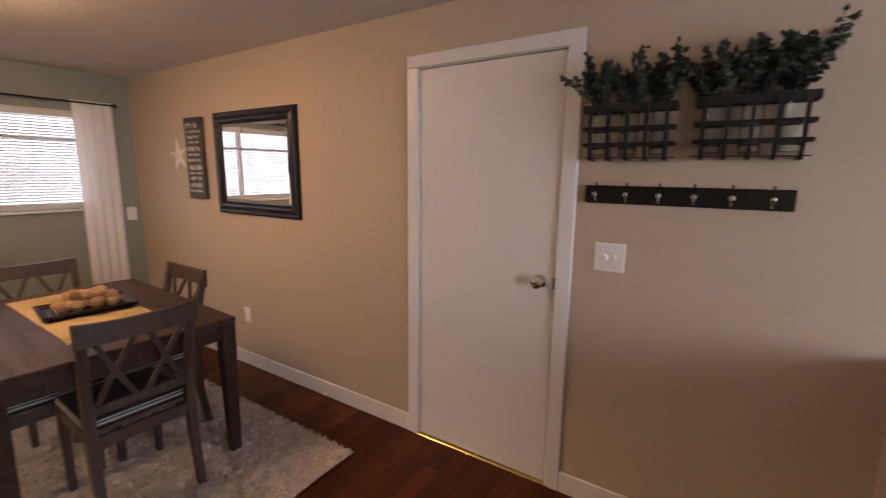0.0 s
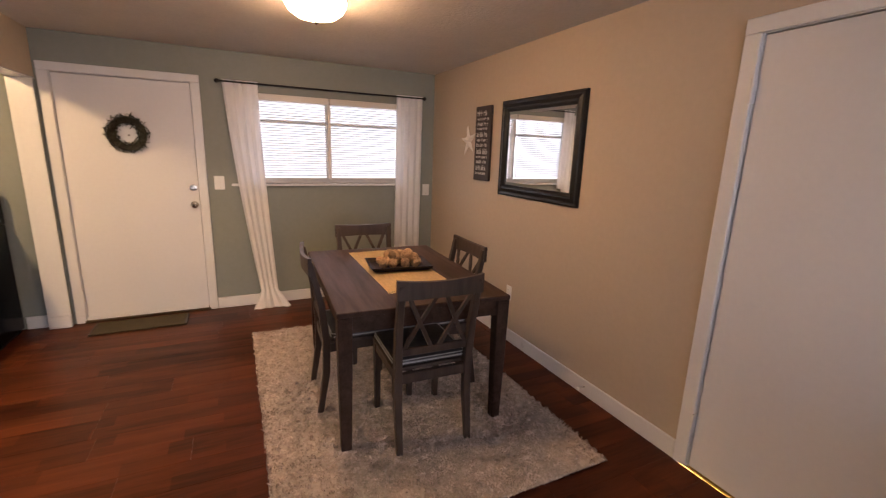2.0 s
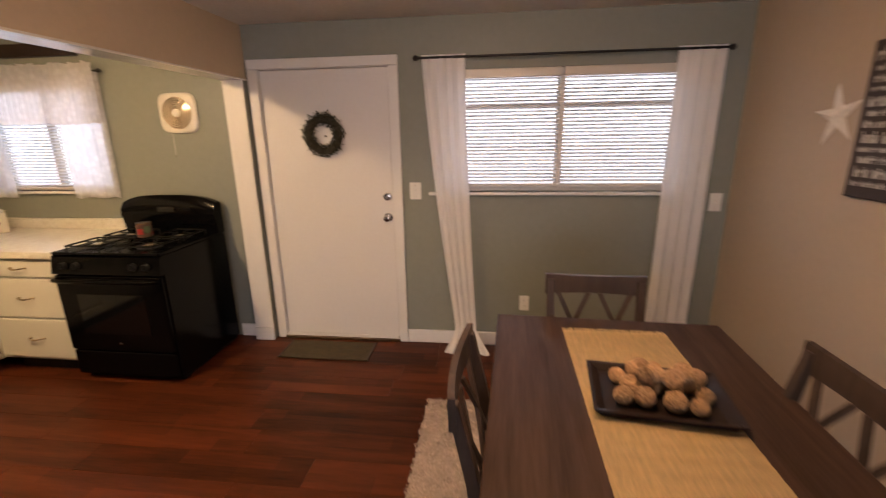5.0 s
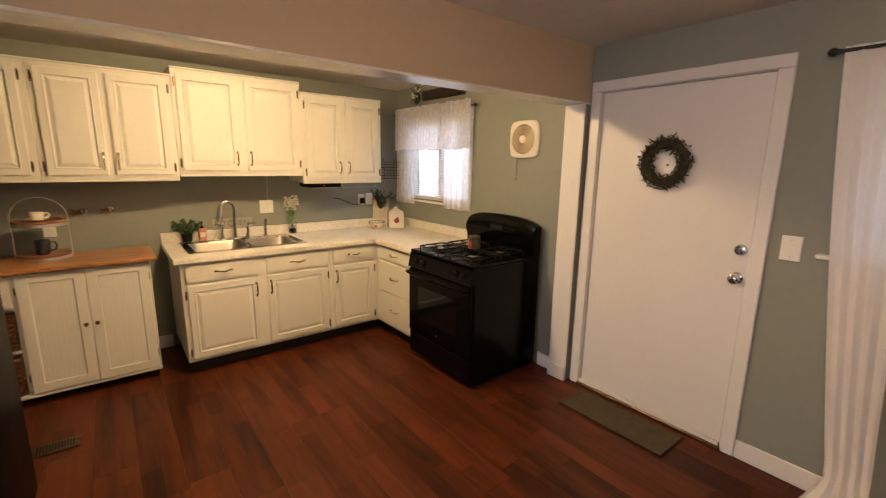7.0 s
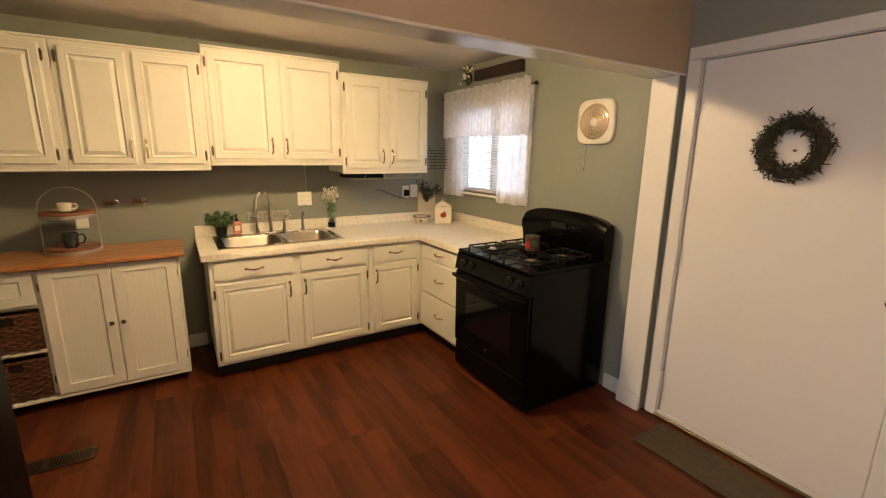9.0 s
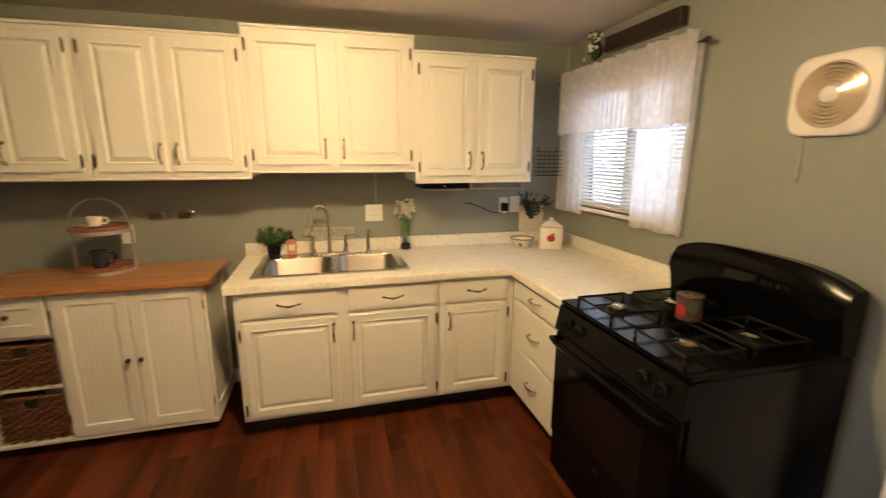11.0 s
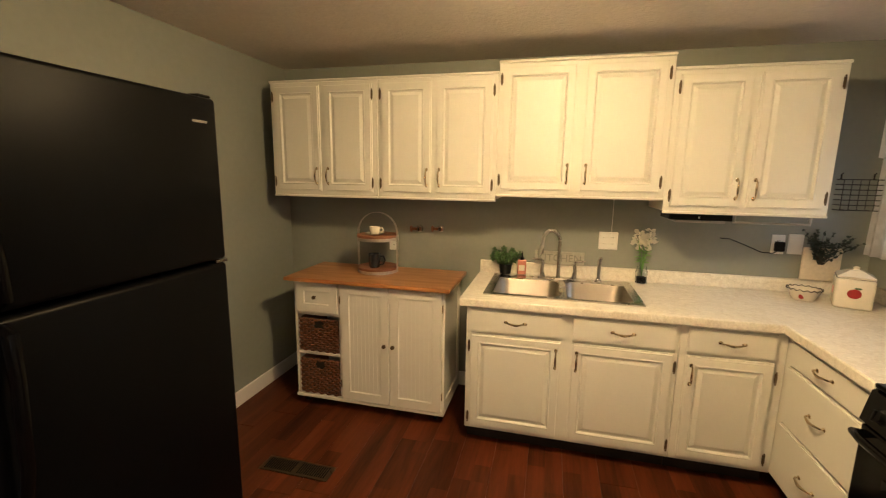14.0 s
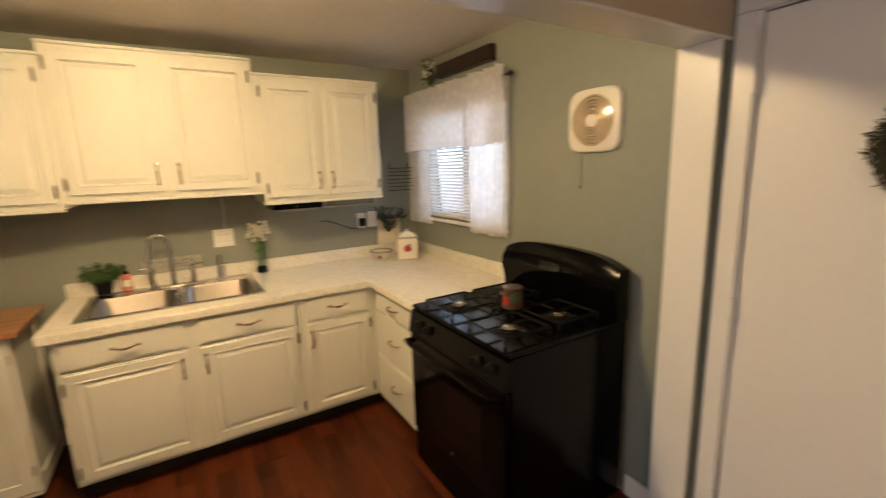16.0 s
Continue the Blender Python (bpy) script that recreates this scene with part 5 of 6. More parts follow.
def sink():
    s = thing("kitchen_sink", "double-bowl brushed steel drop-in kitchen sink", "sink")
    z = 0.9085
    x0, x1, y0, y1 = -3.19, -2.305, -3.715, -3.175
    bowls = ((-2.735, -2.36), (-3.135, -2.785))
    by0, by1 = -3.60, -3.215
    bm = bmesh.new()
    rim = ((x0, y0, x1, by0 - 0.004), (x0, by1 + 0.004, x1, y1), (bowls[0][1] + 0.004, by0 - 0.004, x1, by1 + 0.004), (bowls[1][1] + 0.004, by0 - 0.004, bowls[0][0] - 0.004, by1 + 0.004), (x0, by0 - 0.004, bowls[1][0] - 0.004, by1 + 0.004))
    for a, b, c, d in rim:
        box(bm, a, b, z, c, d, z + 0.007)
    part("rim", bm, M_NICKEL, s)
    for a, b in bowls:
        bm = bmesh.new()
        levels = []
        for f, zz, rr in ((0.0, z + 0.0075, 0.06), (0.008, z - 0.01, 0.06), (0.016, z - 0.13, 0.06), (0.04, z - 0.16, 0.05), (0.15, z - 0.168, 0.02)):
            loop = []
            ax, bx, ay, bz = a - 0.006 + f, b + 0.006 - f, by0 - 0.006 + f, by1 + 0.006 - f
            for cx, cy, a0 in ((bx - rr, bz - rr, 0), (ax + rr, bz - rr, 90), (ax + rr, ay + rr, 180), (bx - rr, ay + rr, 270)):
                for k in range(6):
                    an = radians(a0 + 18 * k)
                    loop.append(bm.verts.new((cx + rr * math.cos(an), cy + rr * math.sin(an), zz)))
            levels.append(loop)
        for lo, hi in zip(levels, levels[1:]):
            n = len(lo)
            for k in range(n):
                bm.faces.new((lo[k], lo[(k + 1) % n], hi[(k + 1) % n], hi[k]))
        bm.faces.new(levels[-1])
        bowl = part("bowl", bm, M_STEEL, s, smooth=True)
        part("drain", lathe(bmesh.new(), [(0.042, 0), (0.04, 0.003), (0.03, 0.0035), (0.028, 0.001), (0.0, 0.001)], 20), M_CHROME, bowl, smooth=True, m=pose((a + b) / 2, (by0 + by1) / 2, z - 0.1675))


sink()


def faucet():
    f = thing("kitchen_faucet", "brushed nickel gooseneck faucet with two lever handles", "faucet", on_south(-2.735, -3.665, 0.916))
    part("deck_plate", boxed(-0.13, -0.028, 0.0, 0.13, 0.028, 0.014, 0.006, 2), M_NICKEL, f, smooth=True)
    pts = [(0, 0, 0.014), (0, 0, 0.12), (0, 0, 0.225)]
    for k in range(11):
        a = math.pi * k / 10
        pts.append((-0.055 + 0.055 * math.cos(a), -0.02 - 0.02 * math.sin(a / 2) * 0 - 0.012 * k / 10, 0.255 + 0.075 * math.sin(a)))
    pts.append((-0.112, -0.036, 0.215))
    part("spout", tube(bmesh.new(), pts, [0.014] + [0.0115] * (len(pts) - 2) + [0.012], 12), M_NICKEL, f, smooth=True)
    part("spray_head", rod(bmesh.new(), (-0.112, -0.036, 0.228), (-0.120, -0.038, 0.172), 0.013, 0.018, 14), M_NICKEL, f, smooth=True)
    for s in (-1, 1):
        part("lever", tube(bmesh.new(), [(s * 0.10, 0, 0.014), (s * 0.107, 0, 0.06), (s * 0.10, -0.004, 0.118), (s * 0.115, -0.008, 0.13), (s * 0.17, -0.014, 0.134)], [0.018, 0.012, 0.010, 0.008, 0.006], 10), M_NICKEL, f, smooth=True)
    sp = thing("sink_sprayer", "brushed nickel side sprayer standing at sink", "sprayer", on_south(-2.99, -3.665, 0.916))
    part("collar", lathe(bmesh.new(), [(0.022, 0), (0.022, 0.008), (0.015, 0.018), (0.013, 0.025)], 16), M_NICKEL, sp, smooth=True)
    part("wand", tube(bmesh.new(), [(0, 0, 0.02), (0, 0, 0.095), (0.002, -0.004, 0.13), (0.006, -0.018, 0.165)], [0.011, 0.012, 0.014, 0.010], 12), M_NICKEL, sp, smooth=True)


faucet()


def cup_plant():
    p = thing("potted_plant", "small bushy green faux plant in black pot by sink", "plant", pose(-2.375, -3.745, 0.9092))
    part("pot", lathe(bmesh.new(), [(0.0, 0), (0.036, 0.0), (0.044, 0.07), (0.046, 0.075), (0.041, 0.075), (0.038, 0.06), (0, 0.058)], 20), M_BLACKM, p, "matte black pot", True)
    rng = random.Random(31)
    leaf_spray("foliage", M_LEAF, M_STEM, (0, 0, 0.06), rng, 80, 0.125, 0.026, (1.0, 1.0), p, 15, upright=0.8, label="glossy small green leaves", back=0.8)


cup_plant()
so = thing("soap_bottle", "coral liquid soap bottle with black pump by sink", "soap bottle", pose(-2.49, -3.735, 0.9165))
part("bottle", boxed(-0.03, -0.02, 0.0, 0.03, 0.02, 0.105, 0.01, 3), M_PINK, so, "clear bottle of coral soap", True)
part("label", boxed(-0.02, 0.0202, 0.03, 0.02, 0.0212, 0.07), M_CERAMIC, so)
part("collar", rod(bmesh.new(), (0, 0, 0.105), (0, 0, 0.122), 0.014, 0.012, 14), M_BLACKM, so)
part("pump", tube(bmesh.new(), [(0, 0, 0.122), (0, 0, 0.155), (0.0, 0.008, 0.16), (0.0, 0.036, 0.156)], 0.005, 8), M_BLACKM, so, smooth=True)


def lily_vase():
    v = thing("flower_vase", "clear glass vase of white faux flowers with dark pebbles", "vase", pose(-3.262, -3.735, 0.9092))
    part("glass", lathe(bmesh.new(), [(0.0, 0.002), (0.034, 0.002), (0.036, 0.01), (0.036, 0.085), (0.028, 0.098), (0.029, 0.115), (0.026, 0.115), (0.025, 0.098), (0.033, 0.084), (0.033, 0.008), (0, 0.007)], 20), M_JAR, v, smooth=True)
    part("pebbles", lathe(bmesh.new(), [(0, 0.0085), (0.0315, 0.0085), (0.0315, 0.045), (0.02, 0.048), (0, 0.049)], 18), M_SUB, v, "dark pebbles")
    rng = random.Random(9)
    bs, bl, bp = bmesh.new(), bmesh.new(), bmesh.new()
    for dx, top in ((-0.03, 0.30), (0.035, 0.285), (0.0, 0.25)):
        tube(bs, [(0, 0, 0.05), (dx * 0.3, 0, 0.15), (dx, 0.0, top)], 0.003, 6)
        for k in range(46):
            a, f = rng.uniform(0, 6.28), rng.uniform(0, 1)
            c = Vector((dx + 0.02 * math.cos(a) * (1.1 - f), 0.02 * math.sin(a) * (1.1 - f), top - 0.03 + 0.085 * f))
            d = Vector((math.cos(a), math.sin(a), rng.uniform(0, 0.8))).normalized()
            s = d.orthogonal().normalized() * 0.013
            bp.faces.new([bp.verts.new(c + q) for q in (Vector(), d * 0.015 + s * 1.3, d * 0.032, d * 0.015 - s * 1.3)])
    for k in range(26):
        a = rng.uniform(0, 6.28)
        c = Vector((0, 0, rng.uniform(0.13, 0.22)))
        d = Vector((math.cos(a), math.sin(a), rng.uniform(0.0, 0.8))).normalized()
        s = d.cross(Vector((0, 0, 1))).normalized() * 0.011
        l = rng.uniform(0.04, 0.065)
        bl.faces.new([bl.verts.new(c + q) for q in (Vector(), d * l * 0.5 + s, d * l - Vector((0, 0, 0.012)), d * l * 0.5 - s)])
    tagged(part("stem", bs, M_GREEN, v), "green flower stems", kind="stuff")
    tagged(part("leaves", bl, M_GREEN, v), "fresh green leaves", kind="stuff")
    tagged(part("petals", bp, M_LILY, v), "creamy white petals", kind="stuff")


lily_vase()


def text_mesh(name, body, size, material, parent, m, label=""):
    cu = bpy.data.curves.new(name, "FONT")
    cu.body, cu.size, cu.align_x, cu.align_y, cu.extrude = body, size, "CENTER", "CENTER", 0.0012
    tmp = new(name, cu)
    me = bpy.data.meshes.new_from_object(tmp.evaluated_get(bpy.context.evaluated_depsgraph_get()))
    bpy.data.objects.remove(tmp)
    me.materials.append(material)
    ob = new(name, me)
    ob.parent = parent
    ob.matrix_basis = m
    if label:
        ob["label"] = label
    return ob


ks = thing("kitchen_sign", "small whitewashed wooden sign reading KITCHEN behind faucet", "sign", on_south(-2.738, SOUTH + 0.0225, 0.9935))
part("board", boxed(-0.165, -0.014, 0.0, 0.165, 0.0, 0.092, 0.003), M_WASH, ks)
text_mesh("lettering", "KITCHEN", 0.070, M_LETTERD, ks, pose(0, -0.0155, 0.046, 90, 0, 0), "grey capital letters KITCHEN")

# wall plates, wires and valves over the counter
outlet(on_south(-3.05, SOUTH, 1.172), "white double-gang switch and outlet plate above counter", 0.122, 2)
outlet(on_south(-4.035, SOUTH, 1.20), "white duplex outlet with black charger plugged in")
tagged(part("power_adapter", boxed(-0.024, -0.045, -0.03, 0.024, -0.0095, 0.03, 0.006, 2), M_BLACKM, m=on_south(-4.035, SOUTH, 1.19)), "black plug-in power adapter in outlet", "charger")
tagged(part("cable", tube(bmesh.new(), [(-3.70, SOUTH + 0.05, 1.23), (-3.76, SOUTH + 0.03, 1.225), (-3.86, SOUTH + 0.025, 1.185), (-3.94, SOUTH + 0.03, 1.15), (-4.0, SOUTH + 0.035, 1.148), (-4.03, SOUTH + 0.03, 1.165)], 0.003, 6), M_BLACKM, smooth=True), "thin dark power cable along kitchen wall", "cable")
bp_ = thing("blank_plate", "white blank wall plate beside outlet", "wall plate", on_south(-4.128, SOUTH, 1.205))
part("plate", boxed(-0.04, -0.007, -0.062, 0.04, 0.0, 0.062, 0.003), M_PLATE, bp_)
tagged(part("cord", tube(bmesh.new(), [(-3.066, SOUTH + 0.008, 1.19), (-3.067, SOUTH + 0.006, 1.35), (-3.066, SOUTH + 0.006, 1.47)], 0.0018, 5), M_PLATE), "thin white cord running up from outlet", "cord")
for x, z in ((-1.712, 1.198), (-1.876, 1.204)):
    v = thing("water_valve", "old copper washer valve with round handle on wall", "valve", on_south(x, SOUTH, z), "valves on the wall")
    part("escutcheon", lathe(bmesh.new(), [(0.026, 0), (0.024, 0.006), (0.012, 0.01), (0.011, 0.045)], 16), M_NICKEL, v, smooth=True, m=pose(0.012, 0, 0, 90))
    part("body", rod(bmesh.new(), (-0.045, -0.03, 0.0), (0.03, -0.03, 0.0), 0.011, seg=12), M_COPPER, v, smooth=True)
    hd = part("handle", tube(bmesh.new(), [(-0.045 + 0.0, -0.03 + 0.02 * math.cos(a), 0.02 * math.sin(a)) for a in [2 * math.pi * k / 14 for k in range(14)]], 0.005, 6, True), M_COPPER, v, "dull copper handle ring", True)
    part("spoke", rod(bmesh.new(), (-0.045, -0.05, 0), (-0.045, -0.01, 0), 0.003, seg=6), M_COPPER, hd)
outlet(on_south(-1.52, SOUTH, 1.085), "white duplex outlet behind tiered tray")


def under_cabinet():
    r = thing("under_cabinet_radio", "slim black and silver device mounted under wall cabinet", "radio", on_south(-3.30, -3.43, 1.362))
    part("body", boxed(0.02, 0.0, 0.0, 0.34, 0.22, 0.035, 0.006, 2), M_BLACK, r)
    part("tray", boxed(0.05, -0.012, -0.012, 0.30, 0.18, -0.0005, 0.003), M_STEEL, r)
    part("button", rod(bmesh.new(), (0.17, -0.003, 0.016), (0.17, 0.001, 0.016), 0.006, seg=12), M_CHROME, r)
    t = thing("towel_bar", "thin steel paper towel bar under wall cabinet", "towel bar", on_south(-3.655, -3.47, 1.355))
    part("bar", rod(bmesh.new(), (0.0, 0, 0.0), (0.37, 0, 0.0), 0.006), M_STEEL, t, smooth=True)
    for x in (0.005, 0.365):
        part("arm", boxed(x - 0.006, -0.008, 0.004, x + 0.006, 0.008, 0.044, 0.002), M_STEEL, t)


under_cabinet()


def wire_rack():
    w = thing("wire_basket", "small black wire basket hung on kitchen wall", "wire basket", on_south(-4.285, SOUTH, 1.425))
    W, H, D = 0.20, 0.175, 0.07
    for k in range(7):
        z = 0.0 + H * k / 6
        part("wire", tube(bmesh.new(), [(0, -0.003, z), (0, -D, z), (W, -D, z), (W, -0.003, z)], 0.0028, 5), M_IRON, w)
    for k in range(6):
        x = W * k / 5
        part("upright", tube(bmesh.new(), [(x, -0.003, 0.0), (x, -D - 0.003, 0.0), (x, -D - 0.003, H + 0.003)], 0.0022, 5), M_IRON, w)
    for x in (0.02, W - 0.02):
        part("hook", tube(bmesh.new(), [(x, -0.004, H), (x, -0.004, H + 0.03), (x, -0.016, H + 0.036)], 0.004, 6), M_IRON, w)


wire_rack()


def canister():
    c = thing("cookie_canister", "square cream ceramic canister painted with red apple", "canister", pose(-4.30, -3.53, 0.9092, 0, 0, -24) @ Matrix.Diagonal((1.08, 1.08, 1.0, 1)))
    part("body", boxed(-0.075, -0.075, 0.0, 0.075, 0.075, 0.165, 0.012, 3), M_CERAMIC, c, smooth=True)
    lid = part("lid", lathe(bmesh.new(), [(0.0, 0.166), (0.10, 0.166), (0.102, 0.176), (0.082, 0.184), (0.035, 0.204), (0.018, 0.207), (0.014, 0.214), (0.02, 0.222), (0.0, 0.228)], 4), M_CERAMIC, c, "cream pyramid lid with dark rim", m=pose(0, 0, 0, 0, 0, 45))
    part("rim_line", boxed(-0.0735, -0.0735, 0.1652, 0.0735, 0.0735, 0.1658), M_BLACKM, c)
    for face, m in ((0, pose(0, 0.0755, 0.085, 0, 0, 180)), (1, pose(0.0755, 0, 0.085, 0, 0, 90))):
        a = part("painted_flower", ball(bmesh.new(), (0, 0, 0), 0.026, 16, (1.05, 0.05, 1.0)), M_APPLE, c, "painted red apple", True, m)
        part("painted_leaf", ball(bmesh.new(), (0.012, 0, 0.03), 0.012, 8, (1.2, 0.08, 0.5)), M_LEAF, a)


canister()


def fruit_bowl():
    b = thing("apple_basket", "cream ceramic bowl with scalloped rim and painted apple", "bowl", pose(-4.115, -3.61, 0.9092))
    bm = bmesh.new()
    prof = [(0.05, 0.0), (0.055, 0.003), (0.075, 0.05), (0.083, 0.062), (0.078, 0.062), (0.068, 0.05), (0.05, 0.01), (0.0, 0.008)]
    lathe(bm, prof, 32)
    for v in bm.verts:
        if v.co.z > 0.055:
            v.co.z += 0.005 * math.sin(16 * math.atan2(v.co.y, v.co.x))
    part("bowl_body", bm, M_CERAMIC, b, smooth=True)
    part("rim", tube(bmesh.new(), [(0.083 * math.cos(a), 0.083 * math.sin(a), 0.066 + 0.005 * math.sin(16 * a)) for a in [2 * math.pi * k / 64 for k in range(64)]], 0.003, 6, True), M_SIGN, b, "dark braided rim", True)
    part("painted_flower", ball(bmesh.new(), (0.035, 0.054, 0.03), 0.016, 12, (1, 0.35, 1)), M_APPLE, b, smooth=True)


fruit_bowl()


def herb_card():
    c = thing("herb_plaque", "kraft board with tied dark green sprig against wall", "plaque", on_south(-4.20, SOUTH + 0.023, 0.9945))
    part("board", boxed(-0.04, -0.012, 0.0, 0.16, 0.0, 0.20, 0.002), M_PAPER, c)
    rng = random.Random(17)
    leaf_spray("sprig", M_GREYLEAF, M_STEM, (0.05, -0.02, 0.10), rng, 26, 0.21, 0.02, (0.75, 0.5), c, 16, upright=1.0, label="dark green herb sprig")


herb_card()


# kitchen window dressing
curtain_rod(-3.76, -2.50, 2.095, 0.06, "thin dark curtain rod over kitchen window", 0.016, 0.006)
def ruffled_valance():
    """A gathered strip on the rod: a stand-up ruffle, the rod pocket and a scalloped skirt."""
    c = thing("curtain", "short white lace valance gathered on rod", "curtain", on_west(0, WEST + 0.066))
    y0, y1, ztop, zrod, zlow = -3.745, -2.515, 2.150, 2.100, 1.725
    folds, nu = 26, 390
    levels = [(ztop, 0.016, 1.0), (2.13, 0.011, 0.6), (2.112, 0.006, 0.2), (zrod, 0.010, 0.0), (2.085, 0.007, 0.0)] + [(2.085 + (zlow - 2.085) * k / 14, 0.009 + 0.014 * k / 14, 0.0) for k in range(1, 15)]
    bm = bmesh.new()
    g = []
    for j, (z, amp, rag) in enumerate(levels):
        row = []
        for i in range(nu + 1):
            u = i / nu
            big = noise.noise((u * 9, 0.4, 2.0))
            ph = 2 * math.pi * (folds * u + 1.3 * noise.noise((u * 4, z * 0.7, 5.0)))
            drop = max(0, j - 4) / 14
            d = amp * math.sin(ph) * (0.75 + 0.6 * big) - 0.018
            lift = rag * 0.016 * noise.noise((u * 38, 1.7, 3.0)) + drop * (0.012 * big + 0.006 * math.sin(ph * 0.5))
            row.append(bm.verts.new((y0 + (y1 - y0) * u, d, z + lift)))
        g.append(row)
    for lo, hi in zip(g, g[1:]):
        for i in range(nu):
            bm.faces.new((lo[i], lo[i + 1], hi[i + 1], hi[i]))
    part("panel", bm, M_LACE, c, smooth=True)


ruffled_valance()
curtain("curtain", on_west(0, WEST + 0.042), lambda f: 0.30 + 0.06 * f, 1.165, 2.095, M_LACE, "white lace cafe curtain panel at kitchen window", 4, 0.011, centre_at=lambda f: -3.60 - 0.01 * f, seed=8)
curtain("curtain", on_west(0, WEST + 0.042), lambda f: 0.42 - 0.02 * f, 1.165, 2.095, M_LACE, "white lace cafe curtain panel at kitchen window", 5, 0.011, centre_at=lambda f: -2.72, seed=9)


def plaque():
    p = thing("wall_plaque", "long dark walnut board mounted above kitchen window", "plaque", on_west(-3.29, WEST, 2.252))
    part("board", boxed(0.0, -0.05, -0.045, 0.62, -0.002, 0.045, 0.004), M_BEAMW, p)
    f = thing("floral_ornament", "small pale floral ornament on dark bracket above window", "ornament", on_west(-3.405, WEST, 2.272))
    part("bracket", lathe(bmesh.new(), [(0.035, 0), (0.045, 0.01), (0.06, 0.03), (0.045, 0.04), (0, 0.042)], 14), M_BEAMW, f, smooth=True, m=pose(0, 0, -0.03, 90))
    rng = random.Random(13)
    bm, bl = bmesh.new(), bmesh.new()
    for k in range(60):
        c = Vector((rng.gauss(0, 0.026), -0.055 + rng.gauss(0, 0.012), rng.gauss(0.0, 0.05)))
        tgt = bm if k % 2 else bl
        d = Vector((rng.gauss(0, 1), rng.gauss(-0.4, 0.6), rng.gauss(0, 1))).normalized()
        s = d.orthogonal().normalized() * 0.011
        tgt.faces.new([tgt.verts.new(c + q) for q in (Vector(), d * 0.014 + s, d * 0.03, d * 0.014 - s)])
    tagged(part("petals", bm, M_LILY, f), "pale petals", kind="stuff")
    tagged(part("leaves", bl, M_LEAF, f), "dark leaves", kind="stuff")


plaque()


def exhaust_fan():
    f = thing("exhaust_fan", "square rounded white wall exhaust fan with amber louvred disc", "fan", on_west(-1.94, WEST, 1.79))
    bm = bmesh.new()
    loops = []
    for y, s in ((-0.001, 1.0), (-0.016, 1.0), (-0.024, 0.97), (-0.028, 0.90)):
        loop = []
        for k in range(48):
            a = 2 * math.pi * k / 48
            ca, sa = math.cos(a), math.sin(a)
            loop.append(bm.verts.new((0.148 * s * math.copysign(abs(ca) ** 0.42, ca), y, 0.143 * s * math.copysign(abs(sa) ** 0.42, sa))))
        loops.append(loop)
    for lo, hi in zip(loops, loops[1:]):
        for k in range(48):
            bm.faces.new((lo[k], lo[(k + 1) % 48], hi[(k + 1) % 48], hi[k]))
    bm.faces.new(loops[0]), bm.faces.new(loops[-1])
    part("cover", bm, M_FANP, f, smooth=True)
    part("recess", lathe(bmesh.new(), [(0.108, 0.0), (0.108, 0.002), (0.0, 0.002)], 36), M_FANG, f, "amber metallic louvre disc", m=pose(0, -0.0282, 0, 90))
    for k in range(6):
        r = 0.030 + 0.0145 * k
        part("louvre_ring", lathe(bmesh.new(), [(r, 0.0025), (r + 0.004, 0.012), (r + 0.008, 0.011), (r + 0.0125, 0.0025)], 40), M_FANR, f, smooth=True, m=pose(0, -0.0282, 0, 90))
    part("hub", lathe(bmesh.new(), [(0.03, 0.002), (0.028, 0.016), (0.02, 0.02), (0.0, 0.021)], 24), M_FANP, f, smooth=True, m=pose(0, -0.0282, 0, 90))
    part("pull_chain", tube(bmesh.new(), [(-0.075, -0.012, -0.145), (-0.076, -0.010, -0.25), (-0.076, -0.010, -0.315)], 0.0022, 6), M_NICKEL, f)


exhaust_fan()


